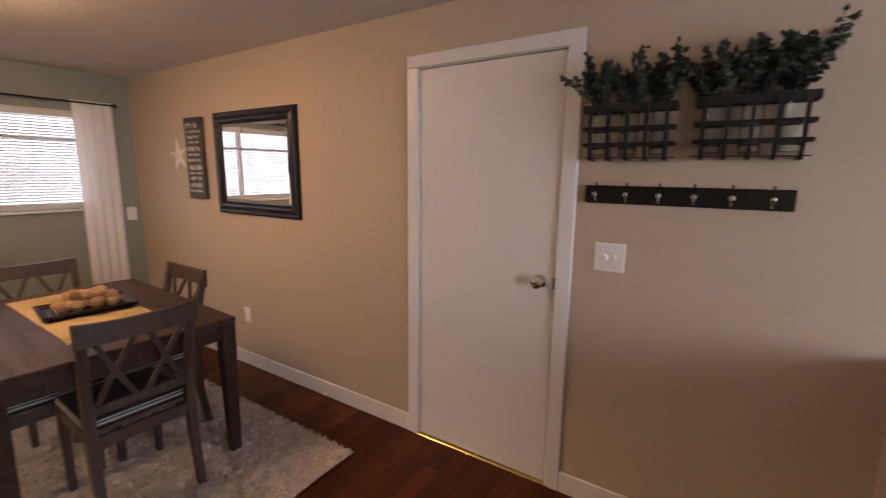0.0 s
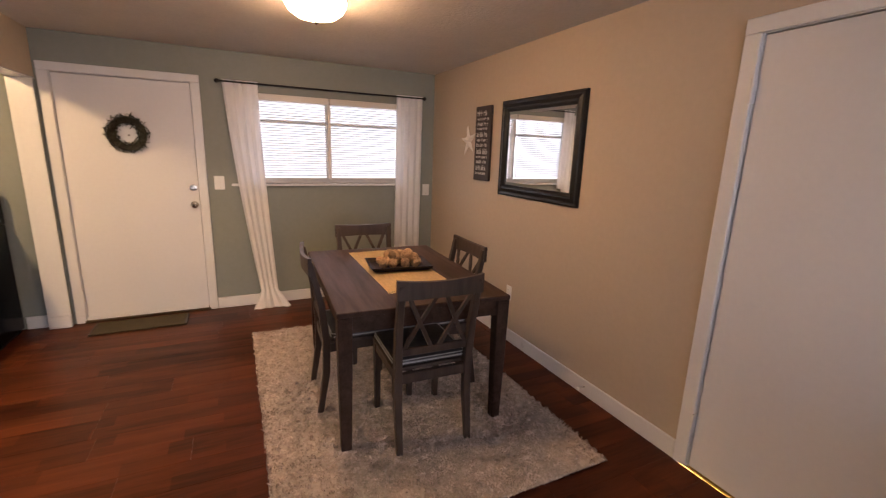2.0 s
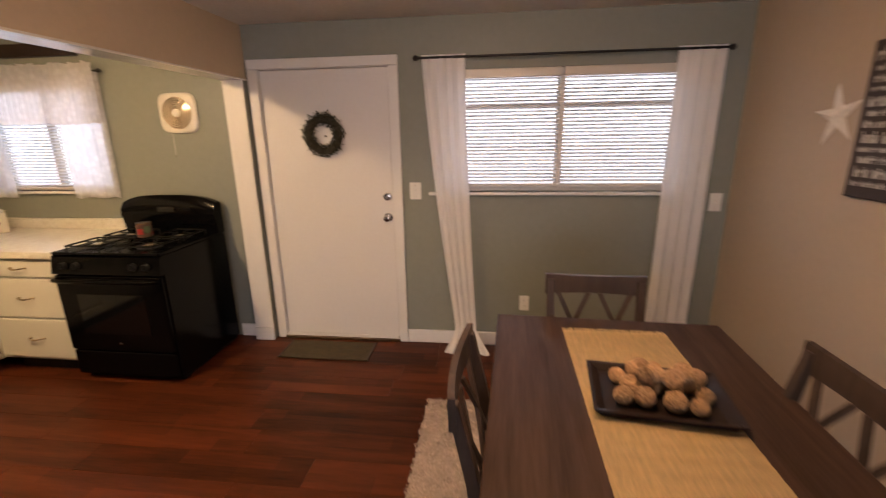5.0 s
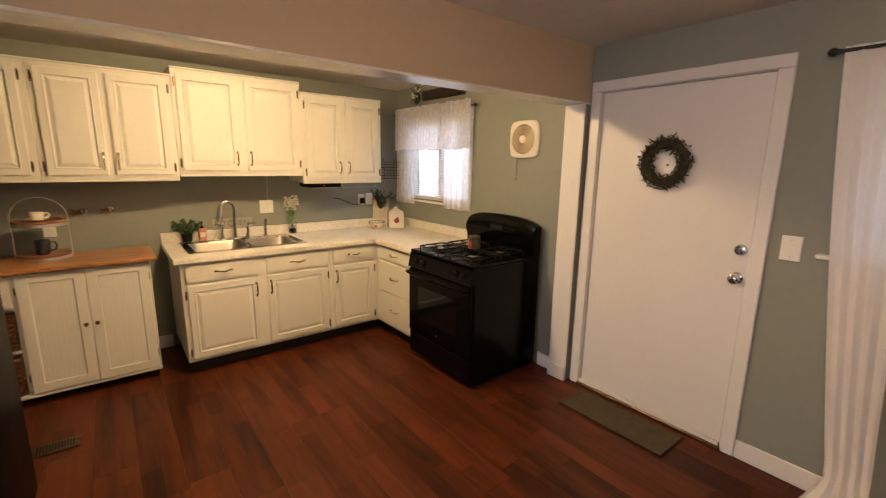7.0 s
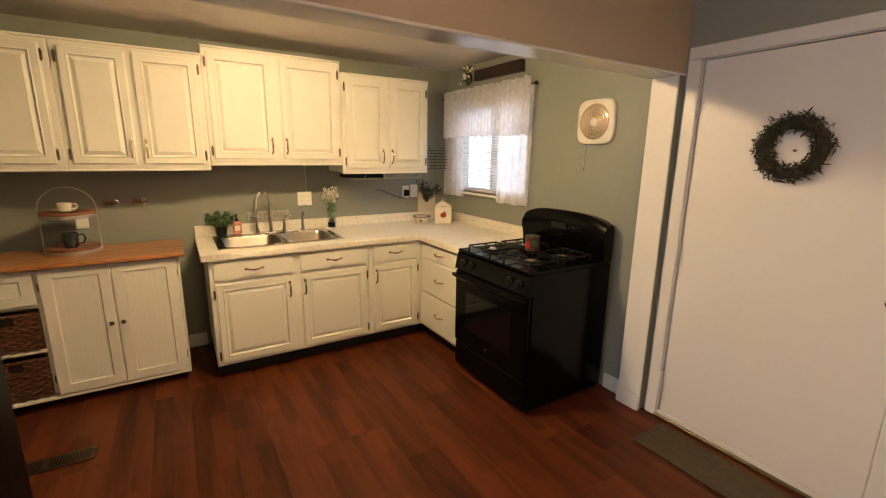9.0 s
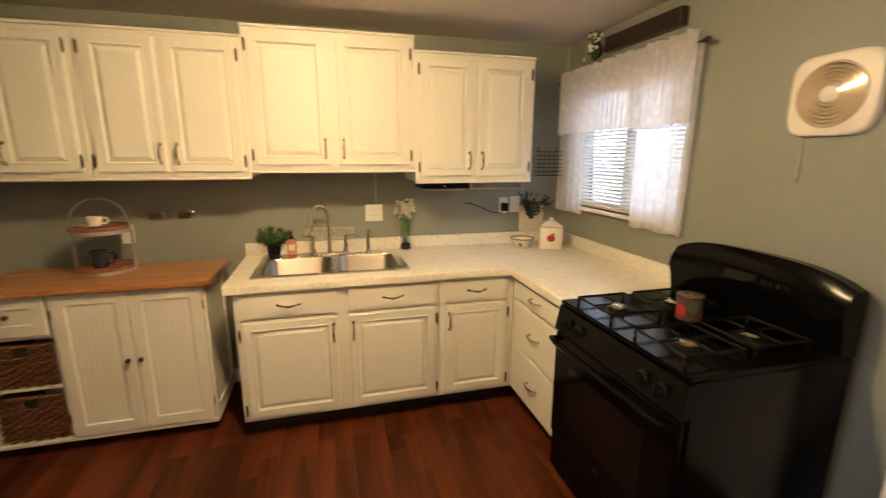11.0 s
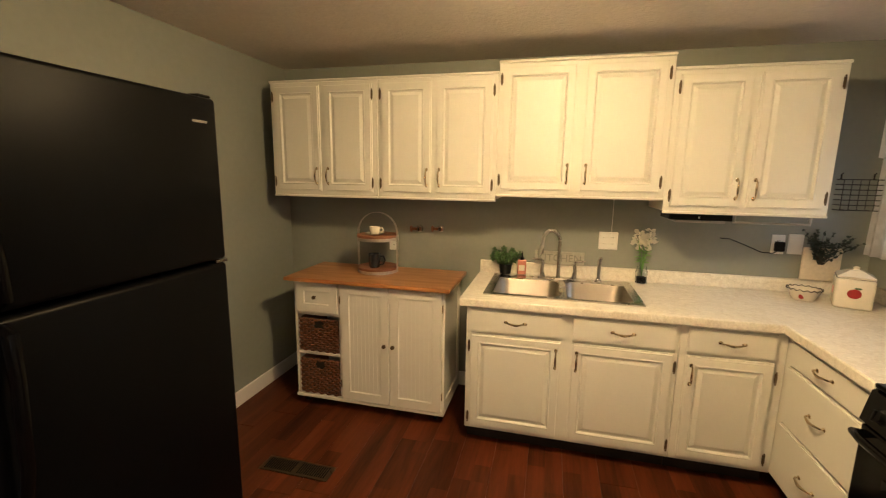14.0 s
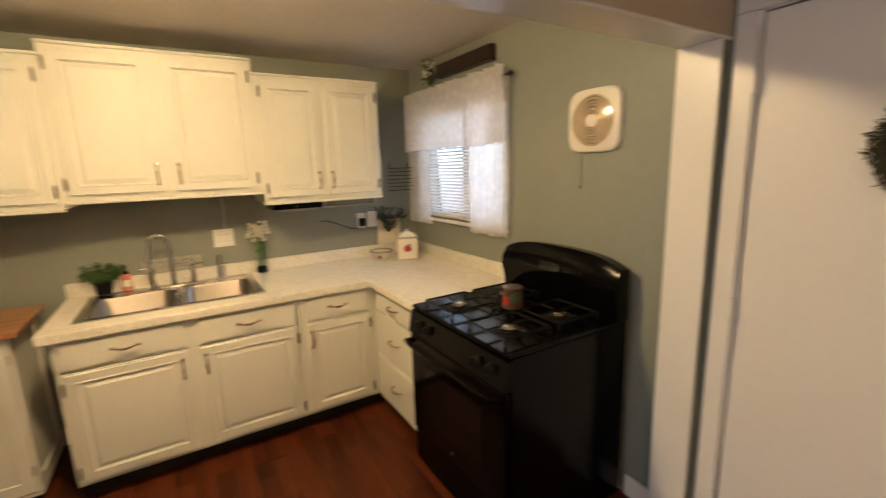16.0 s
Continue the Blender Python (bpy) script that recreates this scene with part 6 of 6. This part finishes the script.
def stove():
    s = thing("gas_stove", "black freestanding gas range with curved backguard", "stove", pose(-3.765, -2.072, 0.0, 0, 0, 90))
    W = 0.762
    h = W / 2
    D = 0.70
    part("body", boxed(-h, 0.025, 0.03, h, D, 0.895, 0.006), M_BLACK, s)
    part("kick", boxed(-h + 0.02, 0.06, 0.0045, h - 0.02, D - 0.02, 0.03), M_BLACKM, s)
    part("drawer", boxed(-h + 0.004, 0.0, 0.05, h - 0.004, 0.0245, 0.225, 0.008, 2), M_BLACK, s)
    door = part("oven_door", boxed(-h + 0.003, -0.008, 0.235, h - 0.003, 0.0245, 0.765, 0.010, 2), M_BLACK, s)
    part("oven_window", boxed(-0.24, -0.0105, 0.36, 0.24, -0.0085, 0.64, 0.0), M_OVEN, door, "dark glass oven window")
    part("emblem", ball(bmesh.new(), (0, -0.0095, 0.29), 0.010, 12, (1, 0.2, 1)), M_NICKEL, door)
    hd = part("oven_handle", tube(bmesh.new(), [(-h + 0.03, -0.008, 0.735), (-h + 0.035, -0.045, 0.742), (-h + 0.09, -0.055, 0.742), (h - 0.09, -0.055, 0.742), (h - 0.035, -0.045, 0.742), (h - 0.03, -0.008, 0.735)], 0.014, 10), M_BLACK, door, smooth=True)
    bm = bmesh.new()
    pr = [(0.024, 0.77), (-0.012, 0.775), (0.01, 0.885), (0.03, 0.896), (0.1, 0.896)]
    e = [[bm.verts.new((x, y, z)) for y, z in pr] for x in (-h - 0.0015, h + 0.0015)]
    for k in range(len(pr)):
        j = (k + 1) % len(pr)
        bm.faces.new((e[0][k], e[0][j], e[1][j], e[1][k]))
    bm.faces.new(e[0]), bm.faces.new(e[1])
    part("control_panel", bm, M_BLACK, s)
    for x in (-0.29, -0.20, 0.20, 0.29):
        kn = part("knob", lathe(bmesh.new(), [(0.026, 0), (0.025, 0.008), (0.019, 0.012), (0.018, 0.026), (0, 0.027)], 20), M_BLACKM, s, "black burner knob", True, pose(x, -0.002, 0.828, 78))
        part("pointer", boxed(-0.0035, -0.02, 0.027, 0.0035, 0.02, 0.036, 0.002), M_BLACKM, kn)
    part("cooktop", boxed(-h, 0.012, 0.8962, h, D - 0.06, 0.914, 0.006, 2), M_BLACK, s, "glossy black cooktop")
    for x in (-0.19, 0.19):
        for y in (0.175, 0.465):
            b = part("burner", lathe(bmesh.new(), [(0.075, 0.0), (0.07, 0.003), (0.05, -0.0005), (0.042, 0.004), (0.04, 0.014), (0.0, 0.0145)], 24), M_BLACKM, s, "black gas burner", True, pose(x, y, 0.9145))
            part("burner_cap", lathe(bmesh.new(), [(0.041, 0.0147), (0.042, 0.019), (0.034, 0.025), (0.0, 0.0265)], 24), M_BRASS, b, "brassy burner cap", True)
            bm = bmesh.new()
            zt = 0.945
            q = 0.118
            loop = [(x - q, y - q, zt), (x + q, y - q, zt), (x + q, y + q, zt), (x - q, y + q, zt)]
            tube(bm, loop, 0.006, 6, True)
            for a, c in (((x - q, y, zt), (x - 0.035, y, zt)), ((x + q, y, zt), (x + 0.035, y, zt)), ((x, y - q, zt), (x, y - 0.035, zt)), ((x, y + q, zt), (x, y + 0.035, zt))):
                tube(bm, [a, c], 0.005, 6)
            for p in loop:
                tube(bm, [(p[0], p[1], 0.9142), p], 0.006, 6)
            part("grate", bm, M_BLACKM, s, "cast iron pan grate")
    # backguard
    bm = bmesh.new()
    n = 16
    rows = []
    for i in range(n + 1):
        u = -1 + 2 * i / n
        x = u * h
        top = 1.185 - 0.045 * u ** 4 + 0.012 * (1 - u * u)
        rows.append([bm.verts.new(p) for p in ((x, D - 0.07, 0.9), (x, D - 0.085, 1.0), (x, D - 0.10, 1.05), (x, D - 0.095, top - 0.05), (x, D - 0.06, top), (x, D, top - 0.006), (x, D, 0.9))])
    for lo, hi in zip(rows, rows[1:]):
        k2 = len(lo)
        for k in range(k2):
            bm.faces.new((lo[k], lo[(k + 1) % k2], hi[(k + 1) % k2], hi[k]))
    bm.faces.new(rows[0]), bm.faces.new(rows[-1])
    bg = part("backguard", bm, M_BLACK, s, "glossy black curved backguard", True)
    part("clock_display", boxed(-0.07, D - 0.1035, 1.075, 0.07, D - 0.099, 1.115, 0.0), M_OVEN, bg, "dark clock display")
    for k in range(4):
        part("button", boxed(0.09 + 0.03 * k, D - 0.1025, 1.085, 0.108 + 0.03 * k, D - 0.0985, 1.103), M_BLACKM, bg)


stove()
def candle_tin():
    c = thing("candle_tin", "patterned red and green tin with gold rim on stove", "tin", pose(-4.085, -2.03, 0.9515, 0, 0, 20))
    part("tin_body", lathe(bmesh.new(), [(0, 0), (0.045, 0), (0.046, 0.004), (0.046, 0.088), (0.043, 0.090), (0.0, 0.090)], 32), M_JARLAB, c, smooth=True)
    part("rim", lathe(bmesh.new(), [(0.0, 0.0905), (0.047, 0.0905), (0.048, 0.094), (0.047, 0.099), (0.042, 0.100), (0.0, 0.097)], 32), M_TINRIM, c, "worn gold rim", True)
    for a0, a1, z0, z1, mat, text in ((20, 75, 0.030, 0.078, M_TINGREEN, "green printed patch"), (78, 128, 0.014, 0.036, M_APPLE, "red printed flower"), (140, 190, 0.030, 0.080, M_TINGREEN, ""), (-40, 10, 0.022, 0.060, M_APPLE, "")):
        bm = bmesh.new()
        cols = [[bm.verts.new((r * math.cos(radians(a)), r * math.sin(radians(a)), z)) for r, z in ((0.0463, z0), (0.0463, z1), (0.0468, z1), (0.0468, z0))] for a in [a0 + (a1 - a0) * k / 8 for k in range(9)]]
        for lo, hi in zip(cols, cols[1:]):
            for k in range(4):
                bm.faces.new((lo[k], lo[(k + 1) % 4], hi[(k + 1) % 4], hi[k]))
        bm.faces.new(cols[0]), bm.faces.new(cols[-1])
        part("printed_patch", bm, mat, c, text)


candle_tin()


def fridge():
    f = thing("refrigerator", "tall black textured top-freezer refrigerator", "refrigerator", pose(-1.479, -1.735, 0.0, 0, 0, -90))
    h = 0.376
    D = 0.80
    part("body", boxed(-h, 0.072, 0.05, h, D, 1.838, 0.006), M_BLACK, f)
    part("kick_grille", boxed(-h + 0.01, 0.05, 0.006, h - 0.01, 0.10, 0.085), M_BLACKM, f)
    dl = part("lower_door", boxed(-h, 0.0, 0.095, h, 0.0715, 1.258, 0.014, 3), M_FRIDGE, f, smooth=True)
    du = part("freezer_door", boxed(-h, 0.0, 1.272, h, 0.0715, 1.85, 0.014, 3), M_FRIDGE, f, smooth=True)
    part("emblem", boxed(h - 0.115, -0.003, 1.760, h - 0.050, -0.0005, 1.769, 0.001), M_NICKEL, du, "small chrome nameplate")
    part("hinge_cap", boxed(h - 0.07, 0.01, 1.8505, h - 0.01, 0.06, 1.86, 0.004), M_BLACKM, f)
    part("middle_hinge", boxed(h - 0.05, 0.002, 1.2595, h + 0.006, 0.05, 1.2705, 0.002), M_CHROME, f, "steel middle hinge")
    x = -h + 0.045
    part("handle", tube(bmesh.new(), [(x, 0.0, 1.30), (x, -0.026, 1.31), (x - 0.006, -0.038, 1.38), (x - 0.014, -0.038, 1.52), (x - 0.02, -0.026, 1.60), (x - 0.02, 0.0, 1.62)], [0.018, 0.018, 0.016, 0.015, 0.014, 0.014], 10), M_BLACK, du, smooth=True)
    part("handle", tube(bmesh.new(), [(x, 0.0, 1.235), (x, -0.026, 1.225), (x - 0.006, -0.04, 1.12), (x - 0.014, -0.04, 0.90), (x - 0.02, -0.026, 0.80), (x - 0.02, 0.0, 0.78)], [0.018, 0.018, 0.016, 0.015, 0.014, 0.014], 10), M_BLACK, dl, smooth=True)


fridge()


def cart():
    c = thing("kitchen_cart", "cream rolling kitchen cart with oak top and wicker baskets", "cart", on_south(-0.975, -3.205))
    W, D = 1.13, 0.50
    part("worktop", boxed(0.0, -0.03, 0.893, W, D + 0.0, 0.918, 0.005, 2), M_BUTCHER, c, "honey oak worktop")
    x0, x1 = 0.045, W - 0.05
    y0, y1 = 0.02, D - 0.02
    z0, z1 = 0.085, 0.892
    xs = x0 + 0.335
    part("side_panel", boxed(x0, y0, z0, x0 + 0.02, y1, z1, 0.002), M_CART, c)
    sp = part("side_panel", boxed(x1 - 0.02, y0, z0, x1, y1, z1, 0.002), M_CART, c)
    for b in ((x1 + 0.0005, y0 + 0.002, z0, x1 + 0.012, y0 + 0.05, z1), (x1 + 0.0005, y1 - 0.05, z0, x1 + 0.012, y1 - 0.002, z1), (x1 + 0.0005, y0 + 0.05, z0, x1 + 0.012, y1 - 0.05, z0 + 0.06), (x1 + 0.0005, y0 + 0.05, z1 - 0.06, x1 + 0.012, y1 - 0.05, z1)):
        part("side_frame", boxed(*b, 0.002), M_CART, sp)
    part("back_panel", boxed(x0 + 0.02, y1 - 0.012, z0, x1 - 0.02, y1, z1), M_CART, c)
    part("divider", boxed(xs - 0.009, y0, z0 + 0.02, xs + 0.009, y1 - 0.013, z1), M_CART, c)
    part("bottom_board", boxed(x0 - 0.004, y0 - 0.012, z0 - 0.022, x1 + 0.013, y1, z0, 0.003), M_CART, c)
    zsh = (0.385, 0.665)
    for z in zsh:
        part("shelf", boxed(x0 + 0.02, y0, z - 0.009, xs - 0.009, y1 - 0.013, z + 0.009, 0.002), M_CART, c)
    # drawer
    dr = part("drawer", raised_frame(x0 + 0.024, 0.68, xs - 0.012, 0.885, y0), M_CART, c)
    part("knob", lathe(bmesh.new(), [(0.006, 0), (0.006, 0.012), (0.014, 0.018), (0.012, 0.027), (0, 0.028)], 14), M_HINGE, dr, "dark bronze knob", True, pose((x0 + xs) / 2, y0 - 0.018, 0.79, 90))
    # doors with beadboard
    mid = (xs + x1) / 2
    for a, b, kx in ((xs + 0.012, mid - 0.002, mid - 0.03), (mid + 0.002, x1 - 0.003, mid + 0.03)):
        d = part("door", raised_frame(a, z0 + 0.006, b, 0.885, y0), M_CART, c)
        n = 8
        step = (b - a - 0.12) / n
        for k in range(1, n):
            xx = a + 0.06 + k * step
            part("bead", boxed(xx - 0.0016, y0 - 0.0107, z0 + 0.068, xx + 0.0016, y0 - 0.0085, 0.822, 0.0008), M_CART, d)
        part("knob", lathe(bmesh.new(), [(0.006, 0), (0.006, 0.012), (0.014, 0.018), (0.012, 0.027), (0, 0.028)], 14), M_HINGE, d, "dark bronze knob", True, pose(kx, y0 - 0.018, 0.505, 90))
    for z in (0.20, 0.78):
        part("hinge", boxed(xs + 0.004, y0 - 0.019, z - 0.025, xs + 0.01, y0 - 0.001, z + 0.025, 0.001), M_BRASS, c)
        part("hinge", boxed(x1 - 0.002, y0 - 0.019, z - 0.025, x1 + 0.003, y0 - 0.001, z + 0.025, 0.001), M_BRASS, c)
    for x in (x0 + 0.05, x1 - 0.05):
        for y in (y0 + 0.05, y1 - 0.06):
            w = part("caster", rod(bmesh.new(), (x - 0.011, y, 0.0285), (x + 0.011, y, 0.0285), 0.024, seg=18), M_BLACKM, c, "black caster wheel")
            part("fork", boxed(x - 0.016, y - 0.01, 0.03, x + 0.016, y + 0.01, 0.0625, 0.002), M_NICKEL, w)
    return x0, xs, y0


def raised_frame(x0, z0, x1, z1, y, border=0.055):
    bm = boxed(x0, y - 0.019, z0, x1, y - 0.001, z1)
    f = min(bm.faces, key=lambda q: q.calc_center_median().y)
    bmesh.ops.bevel(bm, geom=list(f.edges), offset=0.003, segments=1, affect="EDGES")
    f = min(bm.faces, key=lambda q: (round(q.calc_center_median().y, 5), -q.calc_area()))
    bmesh.ops.inset_region(bm, faces=[f], thickness=border, depth=0.0, use_even_offset=True)
    bmesh.ops.inset_region(bm, faces=[f], thickness=0.005, depth=-0.009, use_even_offset=True)
    return bm


cx0, cxs, cy0 = cart()


def wicker_basket(z, h):
    b = thing("wicker_basket", "dark brown woven wicker basket in cart shelf", "basket", on_south(-0.975, -3.205, z), "wicker baskets in the cart")
    w = cxs - cx0 - 0.045
    n, rows = 60, int(h / 0.0165)
    bm = bmesh.new()
    x0 = cx0 + 0.0275
    D = 0.36
    rng = random.Random(int(z * 100))
    for r in range(rows):
        zz = 0.006 + r * (h - 0.01) / rows
        pts = []
        cut = r >= rows - 4
        def strand(a, bb):
            p = []
            m_ = max(3, int(n * (bb - a) / w))
            for k in range(m_ + 1):
                x = a + (bb - a) * k / m_
                p.append((x, cy0 + 0.008 + 0.009 * math.sin(5.3 * math.pi * (x - x0) / w * 2 + math.pi * (r % 2)) + rng.uniform(-0.0012, 0.0012), zz + 0.0065 + rng.uniform(-0.0015, 0.0015)))
            tube(bm, p, 0.0088, 6)
        if cut and rows - 1 > r:
            strand(x0, x0 + w / 2 - 0.035), strand(x0 + w / 2 + 0.035, x0 + w)
        else:
            strand(x0, x0 + w)
    tagged(part("front_weave", bm, M_WICKER, b), "coarse brown woven strands", kind="stuff")
    part("liner", boxed(x0, cy0 + 0.016, 0.0015, x0 + w, cy0 + 0.03, h - 0.01), M_SLOT, b)
    for xx in (x0, x0 + w - 0.012):
        part("side_weave", boxed(xx, cy0 + 0.03, 0.0015, xx + 0.012, cy0 + D, h - 0.004, 0.003), M_WICKER, b)


wicker_basket(0.086, 0.262)
wicker_basket(0.395, 0.240)


def tiered_tray():
    t = thing("tiered_tray", "two-tier round wood and galvanised metal stand", "tiered tray", pose(-1.50, -3.53, 0.9187))
    R = 0.142
    for z in (0.0, 0.225):
        tr_ = part("tray", lathe(bmesh.new(), [(0.0, z + 0.0205), (R - 0.001, z + 0.0205), (R, z + 0.024), (R, z + 0.036), (R - 0.003, z + 0.038), (0.0, z + 0.038)], 36), M_TRAYW, t, "red-brown wooden round")
        part("band", lathe(bmesh.new(), [(R - 0.0035, z), (R - 0.0005, z), (R - 0.0005, z + 0.020), (R - 0.0035, z + 0.020)], 36), M_GALV, tr_, "galvanised metal band", True)
    pts = [(-R - 0.003, 0, 0.0)] + [(-R - 0.003, 0, 0.1), (-R - 0.003, 0, 0.275)]
    for k in range(1, 16):
        a = math.pi - math.pi * k / 16
        pts.append(((R + 0.003) * math.cos(a), 0, 0.275 + 0.14 * math.sin(a)))
    pts += [(R + 0.003, 0, 0.275), (R + 0.003, 0, 0.1), (R + 0.003, 0, 0.0)]
    bm = bmesh.new()
    rings = []
    for i, p in enumerate(pts):
        d = Vector(pts[min(i + 1, len(pts) - 1)]) - Vector(pts[max(i - 1, 0)])
        nn = Vector((d.z, 0, -d.x)).normalized() * 0.0025
        rings.append([bm.verts.new(Vector(p) + q) for q in (nn + Vector((0, 0.012, 0)), nn - Vector((0, 0.012, 0)), -nn - Vector((0, 0.012, 0)), -nn + Vector((0, 0.012, 0)))])
    for lo, hi in zip(rings, rings[1:]):
        for k in range(4):
            bm.faces.new((lo[k], lo[(k + 1) % 4], hi[(k + 1) % 4], hi[k]))
    bm.faces.new(rings[0]), bm.faces.new(rings[-1])
    part("hoop", bm, M_GALV, t, "galvanised strap handle")


tiered_tray()


def mug(m, r, h, mat, label, saucer=False):
    u = thing("cup", label, "cup", m)
    z = 0.012 if saucer else 0.0
    if saucer:
        part("saucer", lathe(bmesh.new(), [(0, 0.0), (0.035, 0.0), (0.068, 0.010), (0.07, 0.013), (0.036, 0.006), (0, 0.005)], 28), mat, u, smooth=True)
        z = 0.0065
    part("cup_body", lathe(bmesh.new(), [(0, z), (r * 0.75, z), (r * 0.9, z + 0.01), (r, z + h * 0.6), (r * 1.02, z + h), (r * 0.94, z + h), (r * 0.9, z + h * 0.6), (r * 0.8, z + 0.012), (0, z + 0.01)], 24), mat, u, smooth=True)
    part("handle", tube(bmesh.new(), [(-r * 0.95, 0, z + h * 0.8), (-r * 1.5, 0, z + h * 0.85), (-r * 1.75, 0, z + h * 0.55), (-r * 1.45, 0, z + h * 0.25), (-r * 0.92, 0, z + h * 0.22)], 0.0055, 8), mat, u, smooth=True)


mug(pose(-1.50, -3.47, 0.957, 0, 0, 8), 0.042, 0.095, M_MUG, "dark blue glazed mug on lower tray")
mug(pose(-1.495, -3.49, 1.182, 0, 0, 5), 0.036, 0.05, M_CERAMIC, "cream teacup on saucer on upper tray", True)


def floor_vent():
    v = thing("floor_register", "dark bronze slatted floor vent in wood floor", "floor vent", pose(-1.40, -2.61, 0.004))
    part("frame", boxed(-0.205, -0.058, 0.0003, 0.205, 0.058, 0.004, 0.0015), M_HINGE, v)
    for s in (-1, 1):
        for k in range(13):
            x = s * 0.098 + (k - 6) * 0.013
            part("slat", boxed(x - 0.003, -0.04, 0.0042, x + 0.003, 0.04, 0.0065), M_BLACKM, v)


floor_vent()


# ---- floor, plank by plank ----
sub = part("floor", boxed(WEST - THICK, SOUTH - THICK, -0.06, EAST + THICK, NORTH + THICK, -0.012), M_SUBFLOOR)
tagged(sub, "reddish-brown laminate plank floor", "floor", kind="structure")
rng = random.Random(2)
PW = 0.19
shapes = {}
x = WEST
while x < EAST - 0.01:
    w = min(PW, EAST - x)
    y = SOUTH - rng.uniform(0, 1.1)
    while y < NORTH + 0.06:
        L = 1.21
        a, b = max(y, SOUTH), min(y + L, NORTH + 0.06)
        if b - a > 0.05:
            key = (round(w, 3), round(b - a, 2))
            if key not in shapes:
                me = mesh_of("plank", boxed(-key[0] / 2 + 0.0003, -key[1] / 2 + 0.0003, -0.0118, key[0] / 2 - 0.0003, key[1] / 2 - 0.0003, 0.0, 0.0006))
                me.materials.append(M_PLANK)
                shapes[key] = me
            o = new("plank", shapes[key])
            o.parent = sub
            o.matrix_basis = pose(x + w / 2, (a + b) / 2, 0.0)
        y += L
    x += PW
